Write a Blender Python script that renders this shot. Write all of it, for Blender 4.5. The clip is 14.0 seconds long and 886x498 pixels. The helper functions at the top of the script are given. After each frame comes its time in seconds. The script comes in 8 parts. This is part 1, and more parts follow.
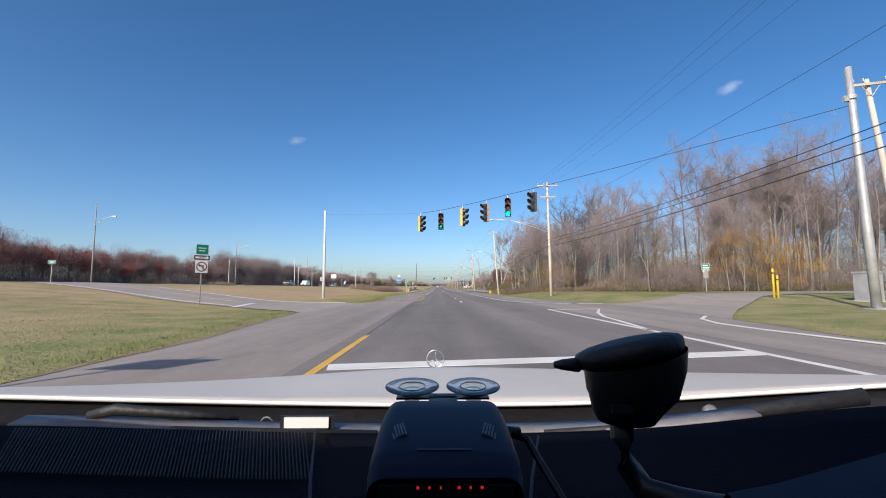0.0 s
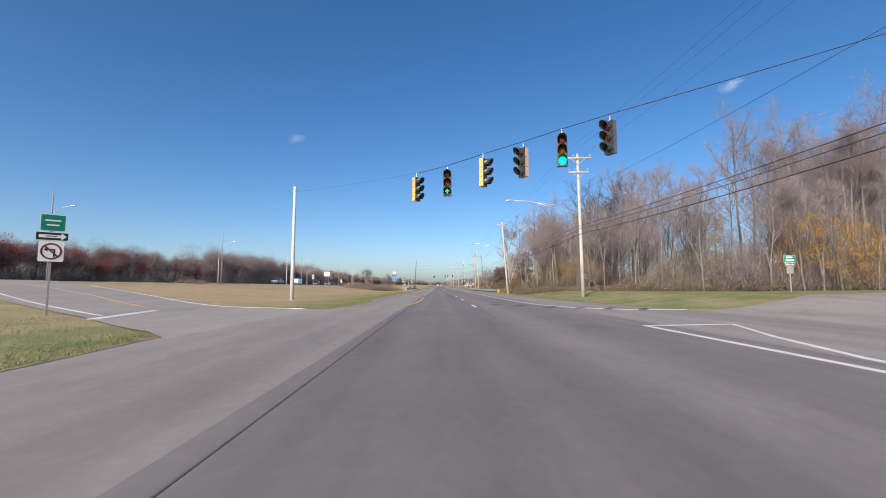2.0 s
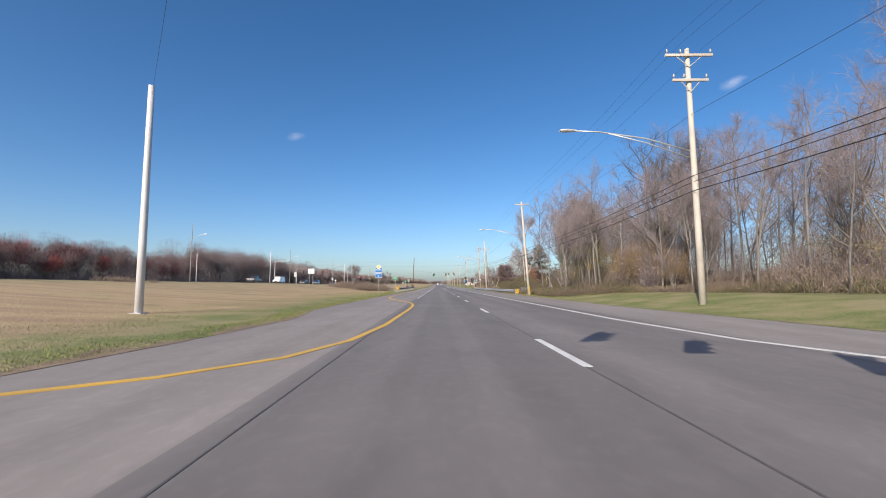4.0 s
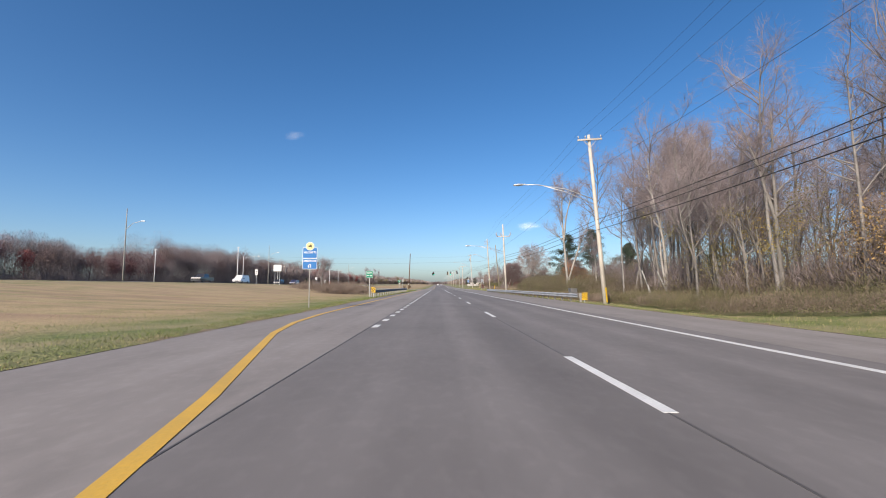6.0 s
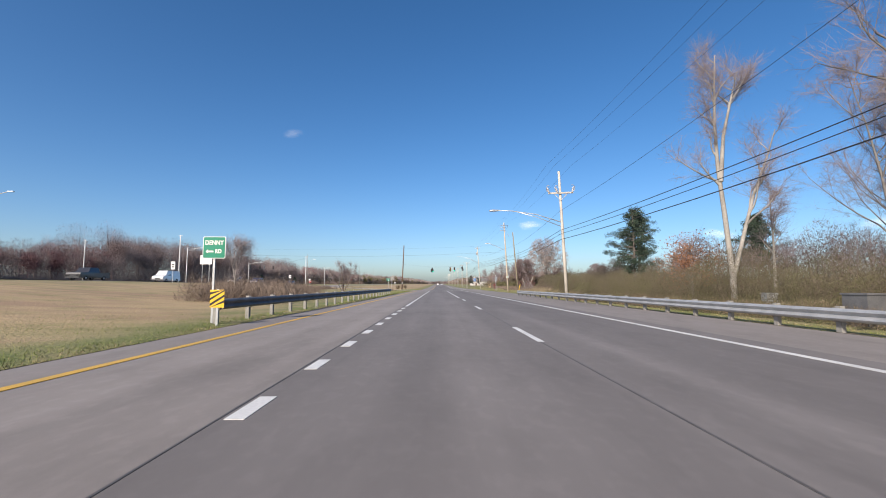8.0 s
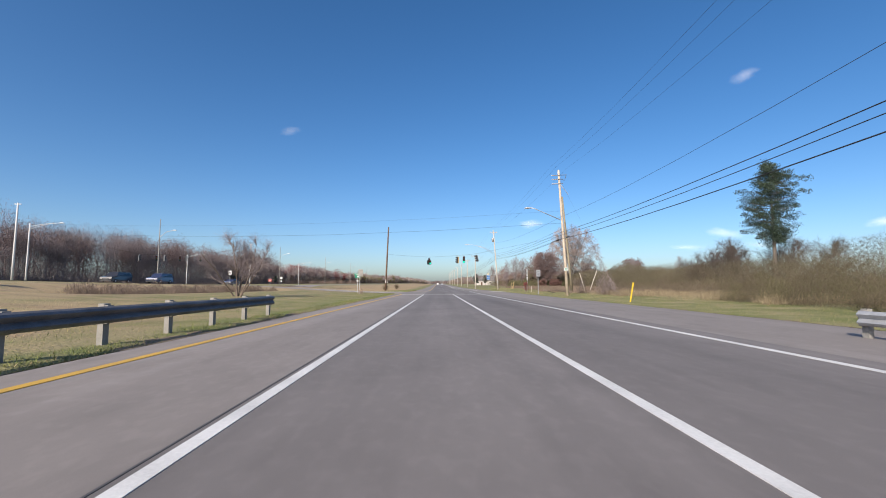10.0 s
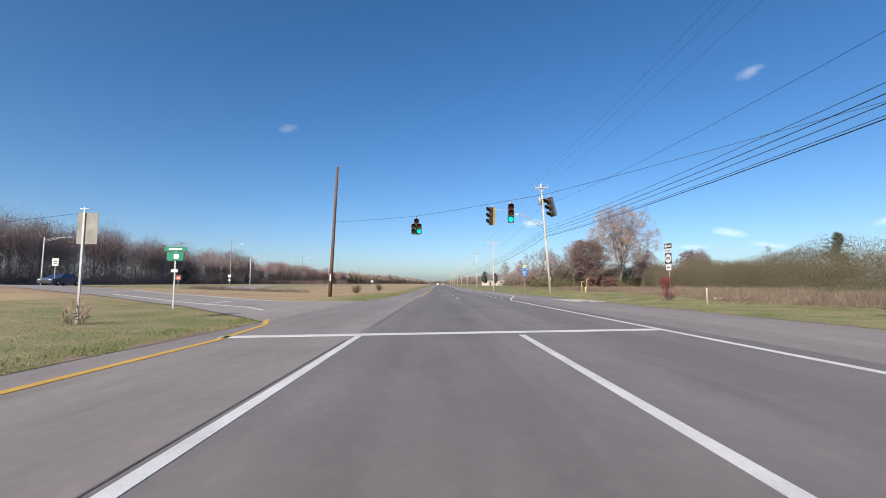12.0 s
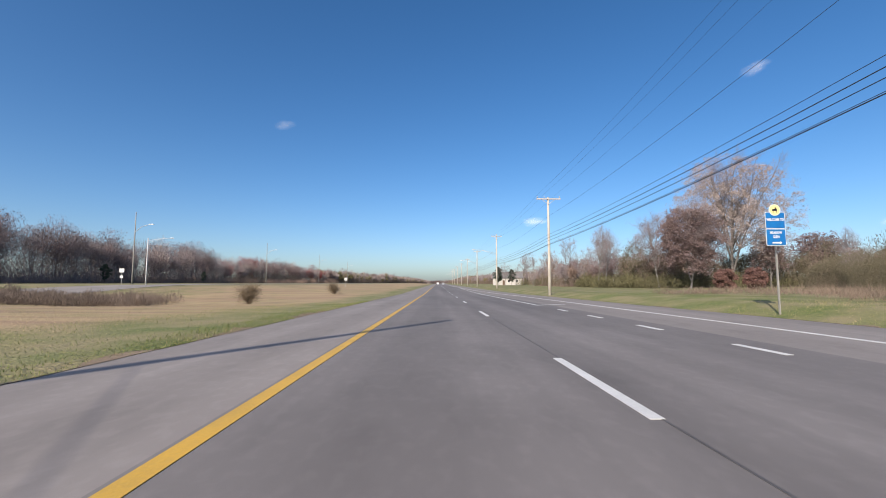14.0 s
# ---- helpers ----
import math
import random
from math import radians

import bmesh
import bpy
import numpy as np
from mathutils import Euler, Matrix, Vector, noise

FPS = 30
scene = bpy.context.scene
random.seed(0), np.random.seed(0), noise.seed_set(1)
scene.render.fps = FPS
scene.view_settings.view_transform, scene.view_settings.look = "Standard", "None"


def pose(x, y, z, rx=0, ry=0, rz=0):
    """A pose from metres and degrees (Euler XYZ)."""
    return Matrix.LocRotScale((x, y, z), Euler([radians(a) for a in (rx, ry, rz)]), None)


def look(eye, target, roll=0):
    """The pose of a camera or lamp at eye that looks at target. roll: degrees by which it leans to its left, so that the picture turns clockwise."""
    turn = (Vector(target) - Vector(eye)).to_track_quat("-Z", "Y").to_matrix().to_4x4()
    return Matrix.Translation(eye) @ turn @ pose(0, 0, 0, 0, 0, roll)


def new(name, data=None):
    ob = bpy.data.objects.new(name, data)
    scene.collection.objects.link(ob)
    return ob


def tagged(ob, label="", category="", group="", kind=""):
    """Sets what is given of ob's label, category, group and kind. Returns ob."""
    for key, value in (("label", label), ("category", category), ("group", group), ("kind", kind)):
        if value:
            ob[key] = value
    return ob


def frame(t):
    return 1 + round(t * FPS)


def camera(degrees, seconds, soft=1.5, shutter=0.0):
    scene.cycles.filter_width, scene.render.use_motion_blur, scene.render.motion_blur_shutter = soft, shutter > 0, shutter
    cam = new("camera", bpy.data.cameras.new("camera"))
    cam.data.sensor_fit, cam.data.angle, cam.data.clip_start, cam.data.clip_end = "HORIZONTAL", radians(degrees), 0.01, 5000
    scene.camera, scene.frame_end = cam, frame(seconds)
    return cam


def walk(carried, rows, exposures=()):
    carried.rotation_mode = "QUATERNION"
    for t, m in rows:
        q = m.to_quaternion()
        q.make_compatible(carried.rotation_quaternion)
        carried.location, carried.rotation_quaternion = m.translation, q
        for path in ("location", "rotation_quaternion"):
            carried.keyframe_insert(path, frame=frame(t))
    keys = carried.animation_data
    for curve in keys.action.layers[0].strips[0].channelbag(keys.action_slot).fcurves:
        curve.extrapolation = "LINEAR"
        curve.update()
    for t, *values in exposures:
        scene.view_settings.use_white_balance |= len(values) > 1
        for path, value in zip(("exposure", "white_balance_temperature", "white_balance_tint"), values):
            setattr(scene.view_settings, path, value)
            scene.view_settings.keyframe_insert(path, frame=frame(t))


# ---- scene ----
# The camera rides along the right-hand carriageway in the +y direction; x = 0 is the middle of its lane.
cam = camera(91.0, 14.0, soft=1.0)
PATH = [  # seconds, x, y, pitch
    (0.0, 0.14, 0.00, 5.10), (0.5, 0.12, 1.82, 4.86), (1.0, 0.07, 4.16, 4.87), (1.5, 0.01, 6.93, 4.94), (2.0, -0.05, 10.16, 4.92),
    (2.5, -0.07, 13.63, 4.80), (3.0, -0.06, 17.53, 4.72), (3.2, -0.05, 19.24, 4.76), (4.2, -0.03, 29.9, 4.78), (5.3, -0.01, 43.74, 4.82), (5.5, -0.01, 46.45, 4.86),
    (6.0, -0.02, 53.50, 4.87), (6.5, -0.04, 60.84, 4.85), (7.0, -0.06, 68.15, 4.77), (7.5, -0.04, 75.64, 4.77), (8.0, -0.03, 83.56, 4.83),
    (8.2, -0.02, 86.95, 4.82), (9.2, -0.01, 106.2, 4.80), (10.3, 0.00, 130.37, 4.80), (10.5, -0.02, 134.74, 4.83), (11.0, -0.04, 145.86, 4.80), (11.5, 0.02, 157.18, 4.78),
    (12.0, 0.03, 168.90, 4.85), (12.5, 0.00, 180.61, 4.80), (13.0, -0.05, 192.14, 4.76), (13.5, -0.05, 203.68, 4.72), (14.0, 0.02, 215.49, 4.80),
]
EXPOSURE, KELVIN, TINT = 0.20, 6290, 10
walk(cam, [(t, pose(x, y, 1.109, 90 + p, 0, -0.71)) for t, x, y, p in PATH], [(0, EXPOSURE, KELVIN, TINT), (14, EXPOSURE, KELVIN, TINT)])

# ---- light: late-autumn sun low behind the camera, to its left ----
SUN_EL, SUN_AZ = radians(32), radians(30)          # azimuth: from straight behind (-y) towards the left (-x)
to_sun = Vector((-math.sin(SUN_AZ) * math.cos(SUN_EL), -math.cos(SUN_AZ) * math.cos(SUN_EL), math.sin(SUN_EL)))
world = bpy.data.worlds.new("sky")
scene.world = world
world.use_nodes = True
wn, wl = world.node_tree.nodes, world.node_tree.links
sky = wn.new("ShaderNodeTexSky")
sky.sky_type, sky.sun_disc = "NISHITA", False
sky.sun_elevation, sky.sun_rotation = SUN_EL, math.atan2(to_sun.x, to_sun.y)
sky.air_density, sky.dust_density, sky.ozone_density, sky.altitude = 0.82, 3.0, 1.35, 750
deep = wn.new("ShaderNodeHueSaturation")
deep.inputs["Hue"].default_value, deep.inputs["Saturation"].default_value = 0.5, 1.31
wl.new(sky.outputs[0], deep.inputs["Color"])
wl.new(deep.outputs[0], wn["Background"].inputs[0])
wn["Background"].inputs[1].default_value = 0.140
sun = new("sun", bpy.data.lights.new("sun", "SUN"))
sun.data.energy, sun.data.angle, sun.data.color = 5.0, radians(0.53), (1.0, 0.87, 0.72)
sun.matrix_world = look(to_sun * 50, (0, 0, 0))


# ---- materials ----
def material(name, base, dark=None, scale=3.0, fine=40.0, rough=0.7, metal=0.0, bump=0.15, contrast=0.5, island=0.0, per_object=0.0, coords="Object"):
    """Principled surface with colour varied at two scales, fine relief, and optional variation per island or per object."""
    m = bpy.data.materials.new(name)
    m.use_nodes = True
    n, l = m.node_tree.nodes, m.node_tree.links
    b = n["Principled BSDF"]
    b.inputs["Roughness"].default_value, b.inputs["Metallic"].default_value = rough, metal
    dark = dark or tuple(c * 0.6 for c in base)
    tc = n.new("ShaderNodeTexCoord")
    big, small = n.new("ShaderNodeTexNoise"), n.new("ShaderNodeTexNoise")
    big.inputs["Scale"].default_value, big.inputs["Detail"].default_value = scale, 5
    small.inputs["Scale"].default_value, small.inputs["Detail"].default_value = fine, 3
    l.new(tc.outputs[coords], big.inputs["Vector"]), l.new(tc.outputs[coords], small.inputs["Vector"])
    add = n.new("ShaderNodeMath")
    add.operation = "MULTIPLY_ADD"
    l.new(small.outputs[0], add.inputs[0])
    add.inputs[1].default_value = 0.5
    l.new(big.outputs[0], add.inputs[2])
    ramp = n.new("ShaderNodeMapRange")
    ramp.inputs[1].default_value, ramp.inputs[2].default_value = 0.75 - contrast * 0.5, 0.75 + contrast * 0.5
    last = add.outputs[0]
    if island or per_object:
        src = n.new("ShaderNodeNewGeometry").outputs["Random Per Island"] if island else n.new("ShaderNodeObjectInfo").outputs["Random"]
        mad = n.new("ShaderNodeMath")
        mad.operation = "MULTIPLY_ADD"
        l.new(src, mad.inputs[0])
        mad.inputs[1].default_value = island or per_object
        l.new(last, mad.inputs[2])
        sub = n.new("ShaderNodeMath")
        sub.operation = "SUBTRACT"
        l.new(mad.outputs[0], sub.inputs[0])
        sub.inputs[1].default_value = (island or per_object) / 2
        last = sub.outputs[0]
    l.new(last, ramp.inputs[0])
    mix = n.new("ShaderNodeMix")
    mix.data_type = "RGBA"
    mix.inputs[6].default_value, mix.inputs[7].default_value = (*dark, 1), (*base, 1)
    l.new(ramp.outputs[0], mix.inputs[0])
    l.new(mix.outputs[2], b.inputs["Base Color"])
    if bump:
        bp = n.new("ShaderNodeBump")
        bp.inputs["Strength"].default_value, bp.inputs["Distance"].default_value = bump, 0.02
        l.new(small.outputs[0], bp.inputs["Height"])
        l.new(bp.outputs[0], b.inputs["Normal"])
    return m


def glow(name, colour, strength):
    m = bpy.data.materials.new(name)
    m.use_nodes = True
    b = m.node_tree.nodes["Principled BSDF"]
    b.inputs["Base Color"].default_value = (*(c * 0.3 for c in colour), 1)
    b.inputs["Emission Color"].default_value, b.inputs["Emission Strength"].default_value = (*colour, 1), strength
    return m


def asphalt(name, light, dark, streak):
    """Worn asphalt: grit, long streaks from the wheels, blotches and darker oil stains along the road."""
    m = material(name, light, dark, 0.3, 130, 0.86, bump=0.12, contrast=0.8)
    n, l = m.node_tree.nodes, m.node_tree.links
    b = n["Principled BSDF"]
    base = b.inputs["Base Color"].links[0].from_socket
    tc = n.new("ShaderNodeTexCoord")
    for scale, detail, lo, hi, tone, amount in (((0.9, 0.012, 1.0), 4, 0.42, 0.66, 1.28, streak), ((0.35, 0.03, 1.0), 5, 0.5, 0.72, 0.72, streak), ((0.5, 0.16, 1.0), 6, 0.60, 0.74, 0.62, 0.5), ((2.2, 0.7, 1.0), 7, 0.50, 0.70, 0.80, 0.55), ((7.0, 4.0, 1.0), 5, 0.50, 0.64, 1.16, 0.5)):
        mp, no, rg, hs, mx = n.new("ShaderNodeMapping"), n.new("ShaderNodeTexNoise"), n.new("ShaderNodeMapRange"), n.new("ShaderNodeHueSaturation"), n.new("ShaderNodeMix")
        mp.inputs["Scale"].default_value = scale
        mp.inputs["Location"].default_value = (tone * 7, detail, 0)
        no.inputs["Scale"].default_value, no.inputs["Detail"].default_value = 1.0, detail
        l.new(tc.outputs["Object"], mp.inputs[0]), l.new(mp.outputs[0], no.inputs["Vector"])
        rg.inputs[1].default_value, rg.inputs[2].default_value, rg.inputs[4].default_value = lo, hi, amount
        l.new(no.outputs[0], rg.inputs[0])
        hs.inputs["Value"].default_value = tone
        l.new(base, hs.inputs["Color"])
        mx.data_type = "RGBA"
        l.new(rg.outputs[0], mx.inputs[0]), l.new(base, mx.inputs[6]), l.new(hs.outputs[0], mx.inputs[7])
        base = mx.outputs[2]
    l.new(base, b.inputs["Base Color"])
    return m


ASPHALT = asphalt("asphalt", (0.172, 0.158, 0.153), (0.125, 0.114, 0.11), 0.9)
ASPHALT_SIDE = asphalt("shoulder_asphalt", (0.24, 0.216, 0.202), (0.185, 0.166, 0.155), 0.7)
ASPHALT_OLD = asphalt("old_asphalt", (0.29, 0.262, 0.24), (0.225, 0.203, 0.186), 0.4)
PAINT_WHITE = material("white_road_paint", (0.78, 0.78, 0.76), (0.42, 0.42, 0.41), 1.2, 30, 0.6, bump=0.2, contrast=0.9)
PAINT_YELLOW = material("yellow_road_paint", (0.72, 0.42, 0.04), (0.42, 0.27, 0.06), 1.2, 30, 0.6, bump=0.2, contrast=0.9)
TAR = material("tar_seam", (0.105, 0.098, 0.094), None, 2, 30, 0.6)
CONCRETE = material("concrete", (0.5, 0.48, 0.44), (0.36, 0.34, 0.31), 1.0, 40, 0.9)
POLE_WOOD = material("weathered_pole_wood", (0.60, 0.555, 0.49), (0.37, 0.335, 0.29), 0.6, 25, 0.85, bump=0.4)
POLE_BROWN = material("creosoted_pole_wood", (0.16, 0.095, 0.06), (0.08, 0.05, 0.035), 0.6, 25, 0.85, bump=0.4)
POLE_TAN = material("tan_pole_wood", (0.62, 0.54, 0.445), (0.32, 0.255, 0.19), 0.6, 25, 0.85, bump=0.4)
POLE_MOSSY = material("grey_olive_pole_wood", (0.31, 0.27, 0.19), (0.17, 0.145, 0.10), 0.8, 18, 0.9, bump=0.4)
POLE_PAINT = material("pale_painted_steel", (0.66, 0.66, 0.66), (0.5, 0.5, 0.5), 0.8, 20, 0.45)
GALVANISED = material("galvanised_steel", (0.50, 0.51, 0.52), (0.33, 0.34, 0.35), 2, 30, 0.5, metal=0.4)
RAIL_DARK = material("weathered_rail_steel", (0.20, 0.20, 0.205), (0.10, 0.10, 0.105), 2, 30, 0.6, metal=0.3)
RAIL_POST = material("grey_rail_post", (0.32, 0.31, 0.29), (0.19, 0.185, 0.17), 3, 30, 0.8)
ALUMINIUM = material("aluminium", (0.68, 0.69, 0.70), (0.5, 0.5, 0.5), 3, 30, 0.4, metal=0.5)
CABLE = material("black_cable", (0.03, 0.03, 0.034), None, 2, 20, 0.7, bump=0)
INSULATOR = material("grey_porcelain", (0.45, 0.45, 0.47), None, 8, 40, 0.3)
SIGNAL_YELLOW = material("signal_yellow_paint", (0.72, 0.44, 0.07), (0.55, 0.33, 0.06), 3, 30, 0.45)
SIGNAL_FADED = material("faded_signal_paint", (0.56, 0.40, 0.27), (0.42, 0.30, 0.21), 3, 30, 0.55)
SIGNAL_GREY = material("signal_grey_paint", (0.13, 0.135, 0.14), (0.08, 0.083, 0.087), 3, 30, 0.5)
SIGNAL_BLACK = material("signal_dark_paint", (0.05, 0.052, 0.056), (0.035, 0.036, 0.04), 4, 30, 0.35)
LENS_RED = material("unlit_red_lens", (0.16, 0.02, 0.02), None, 8, 40, 0.2)
LENS_AMBER = material("unlit_amber_lens", (0.2, 0.09, 0.01), None, 8, 40, 0.2)
LENS_DARK = material("unlit_green_lens", (0.02, 0.07, 0.06), None, 8, 40, 0.2)
LENS_GREEN = glow("lit_green_lens", (0.0, 1.0, 0.62), 1.1)
SIGN_GREEN = material("green_sign_sheeting", (0.0, 0.22, 0.13), (0.0, 0.17, 0.10), 2, 20, 0.4, bump=0)
SIGN_BLUE = material("blue_sign_sheeting", (0.01, 0.16, 0.45), (0.01, 0.12, 0.36), 2, 20, 0.4, bump=0)
SIGN_WHITE = material("white_sign_sheeting", (0.78, 0.78, 0.77), (0.66, 0.66, 0.65), 2, 20, 0.4, bump=0)
SIGN_BLACK = material("black_sign_sheeting", (0.02, 0.02, 0.022), None, 2, 20, 0.4, bump=0)
SIGN_YELLOW = material("yellow_sign_sheeting", (0.8, 0.5, 0.02), (0.66, 0.4, 0.02), 2, 20, 0.4, bump=0)
SIGN_RED = material("red_sign_sheeting", (0.5, 0.05, 0.03), None, 2, 20, 0.4, bump=0)
SIGN_DARK_RED = material("faded_dark_red_sheeting", (0.16, 0.02, 0.018), None, 2, 20, 0.4, bump=0)
SIGN_CREAM = material("cream_sign_sheeting", (0.85, 0.72, 0.32), (0.75, 0.62, 0.26), 2, 20, 0.4, bump=0)
BOLLARD_YELLOW = material("yellow_plastic", (0.8, 0.55, 0.02), (0.62, 0.42, 0.02), 2, 20, 0.5)
PIPE_TAN = material("tan_painted_pipe", (0.62, 0.45, 0.22), None, 3, 20, 0.5)
BARK = material("grey_bark", (0.25, 0.233, 0.218), (0.13, 0.118, 0.108), 1.5, 12, 0.9, bump=0.5, per_object=0.35)
BARK_DARK = material("dark_bark", (0.17, 0.145, 0.125), (0.085, 0.07, 0.06), 1.5, 12, 0.9, bump=0.5)
BARK_PALE = material("pale_bark", (0.41, 0.385, 0.35), (0.22, 0.202, 0.182), 1.5, 10, 0.9, bump=0.5)
TWIG = material("bare_twigs", (0.325, 0.272, 0.275), (0.185, 0.153, 0.156), 0.4, 4, 0.9, bump=0, island=0.4)
LEAF_YELLOW = material("yellow_leaves", (0.46, 0.34, 0.08), (0.27, 0.20, 0.055), 0.5, 4, 0.7, bump=0, island=0.9)
LEAF_PURPLE = material("dim_purple_leaves", (0.185, 0.086, 0.088), (0.088, 0.045, 0.05), 0.15, 2, 0.8, bump=0, island=0.45)
TWIG_FAR = material("pale_bare_twigs", (0.26, 0.213, 0.213), (0.15, 0.121, 0.123), 0.1, 2, 0.9, bump=0, island=0.4)
TWIG_DIM = material("dim_bare_twigs", (0.25, 0.205, 0.20), (0.15, 0.122, 0.12), 0.4, 4, 0.9, bump=0, island=0.4)
TWIG_DARK = material("dark_bare_twigs", (0.135, 0.112, 0.10), (0.07, 0.058, 0.052), 0.4, 4, 0.9, bump=0, island=0.4)
LEAF_OCHRE = material("ochre_leaves", (0.36, 0.235, 0.085), (0.19, 0.125, 0.055), 0.5, 4, 0.7, bump=0, island=0.9)
LEAF_RUST = material("rust_leaves", (0.36, 0.17, 0.085), (0.2, 0.095, 0.055), 0.5, 4, 0.7, bump=0, island=0.9)
LEAF_ORANGE = material("orange_leaves", (0.47, 0.275, 0.055), (0.26, 0.15, 0.04), 0.5, 4, 0.7, bump=0, island=0.9)
LEAF_OLIVE = material("olive_leaves", (0.22, 0.19, 0.07), (0.10, 0.085, 0.035), 0.5, 4, 0.7, bump=0, island=0.9)
LEAF_RED = material("russet_leaves", (0.31, 0.088, 0.078), (0.14, 0.047, 0.045), 0.1, 2, 0.8, bump=0, island=0.45)
LEAF_BROWN = material("brown_leaves", (0.32, 0.23, 0.185), (0.15, 0.105, 0.085), 0.15, 2, 0.8, bump=0, island=0.45)
LEAF_PALE = material("pale_brown_leaves", (0.46, 0.385, 0.35), (0.25, 0.2, 0.182), 0.15, 2, 0.8, bump=0, island=0.45)
LEAF_DUSK = material("dusky_russet_leaves", (0.235, 0.165, 0.158), (0.12, 0.084, 0.082), 0.15, 2, 0.8, bump=0, island=0.45)
LEAF_PINE = material("pine_needles", (0.058, 0.09, 0.056), (0.022, 0.038, 0.026), 0.5, 4, 0.7, bump=0, island=0.9)
BRUSH_TAN = material("dry_brush", (0.245, 0.19, 0.122), (0.12, 0.091, 0.06), 0.15, 2, 0.9, bump=0, island=0.8)
SCRUB_BROWN = material("brown_scrub", (0.155, 0.122, 0.085), (0.085, 0.066, 0.047), 0.15, 2, 0.9, bump=0, island=0.28)
WEEDS = material("dry_weeds", (0.33, 0.268, 0.168), (0.165, 0.132, 0.085), 0.15, 2, 0.9, bump=0, island=0.8)
WEEDS_BROWN = material("brown_dry_weeds", (0.25, 0.19, 0.145), (0.125, 0.092, 0.072), 0.15, 2, 0.9, bump=0, island=0.8)
UNDERGROWTH = material("brown_undergrowth", (0.235, 0.182, 0.145), (0.12, 0.09, 0.07), 0.15, 2, 0.9, bump=0, island=0.45)
BRUSH_GREEN = material("green_brush", (0.15, 0.14, 0.066), (0.07, 0.064, 0.034), 0.15, 2, 0.9, bump=0, island=0.45)
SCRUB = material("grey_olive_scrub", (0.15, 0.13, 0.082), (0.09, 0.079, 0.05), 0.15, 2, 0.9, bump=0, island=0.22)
LEAF_HEDGE = material("red_hedge_leaves", (0.22, 0.118, 0.098), (0.115, 0.062, 0.052), 0.6, 4, 0.8, bump=0, island=0.8)
SOIL = material("roadside_soil", (0.27, 0.20, 0.13), (0.13, 0.095, 0.065), 1.5, 14, 0.95, bump=0.6, contrast=0.7)
GRASS_BLADE = material("grass_blades", (0.215, 0.235, 0.06), (0.085, 0.125, 0.03), 0.12, 1.5, 0.8, bump=0, island=0.7)
GRASS_DRY = material("dry_grass_blades", (0.44, 0.35, 0.18), (0.26, 0.205, 0.10), 0.12, 1.5, 0.8, bump=0, island=0.7)


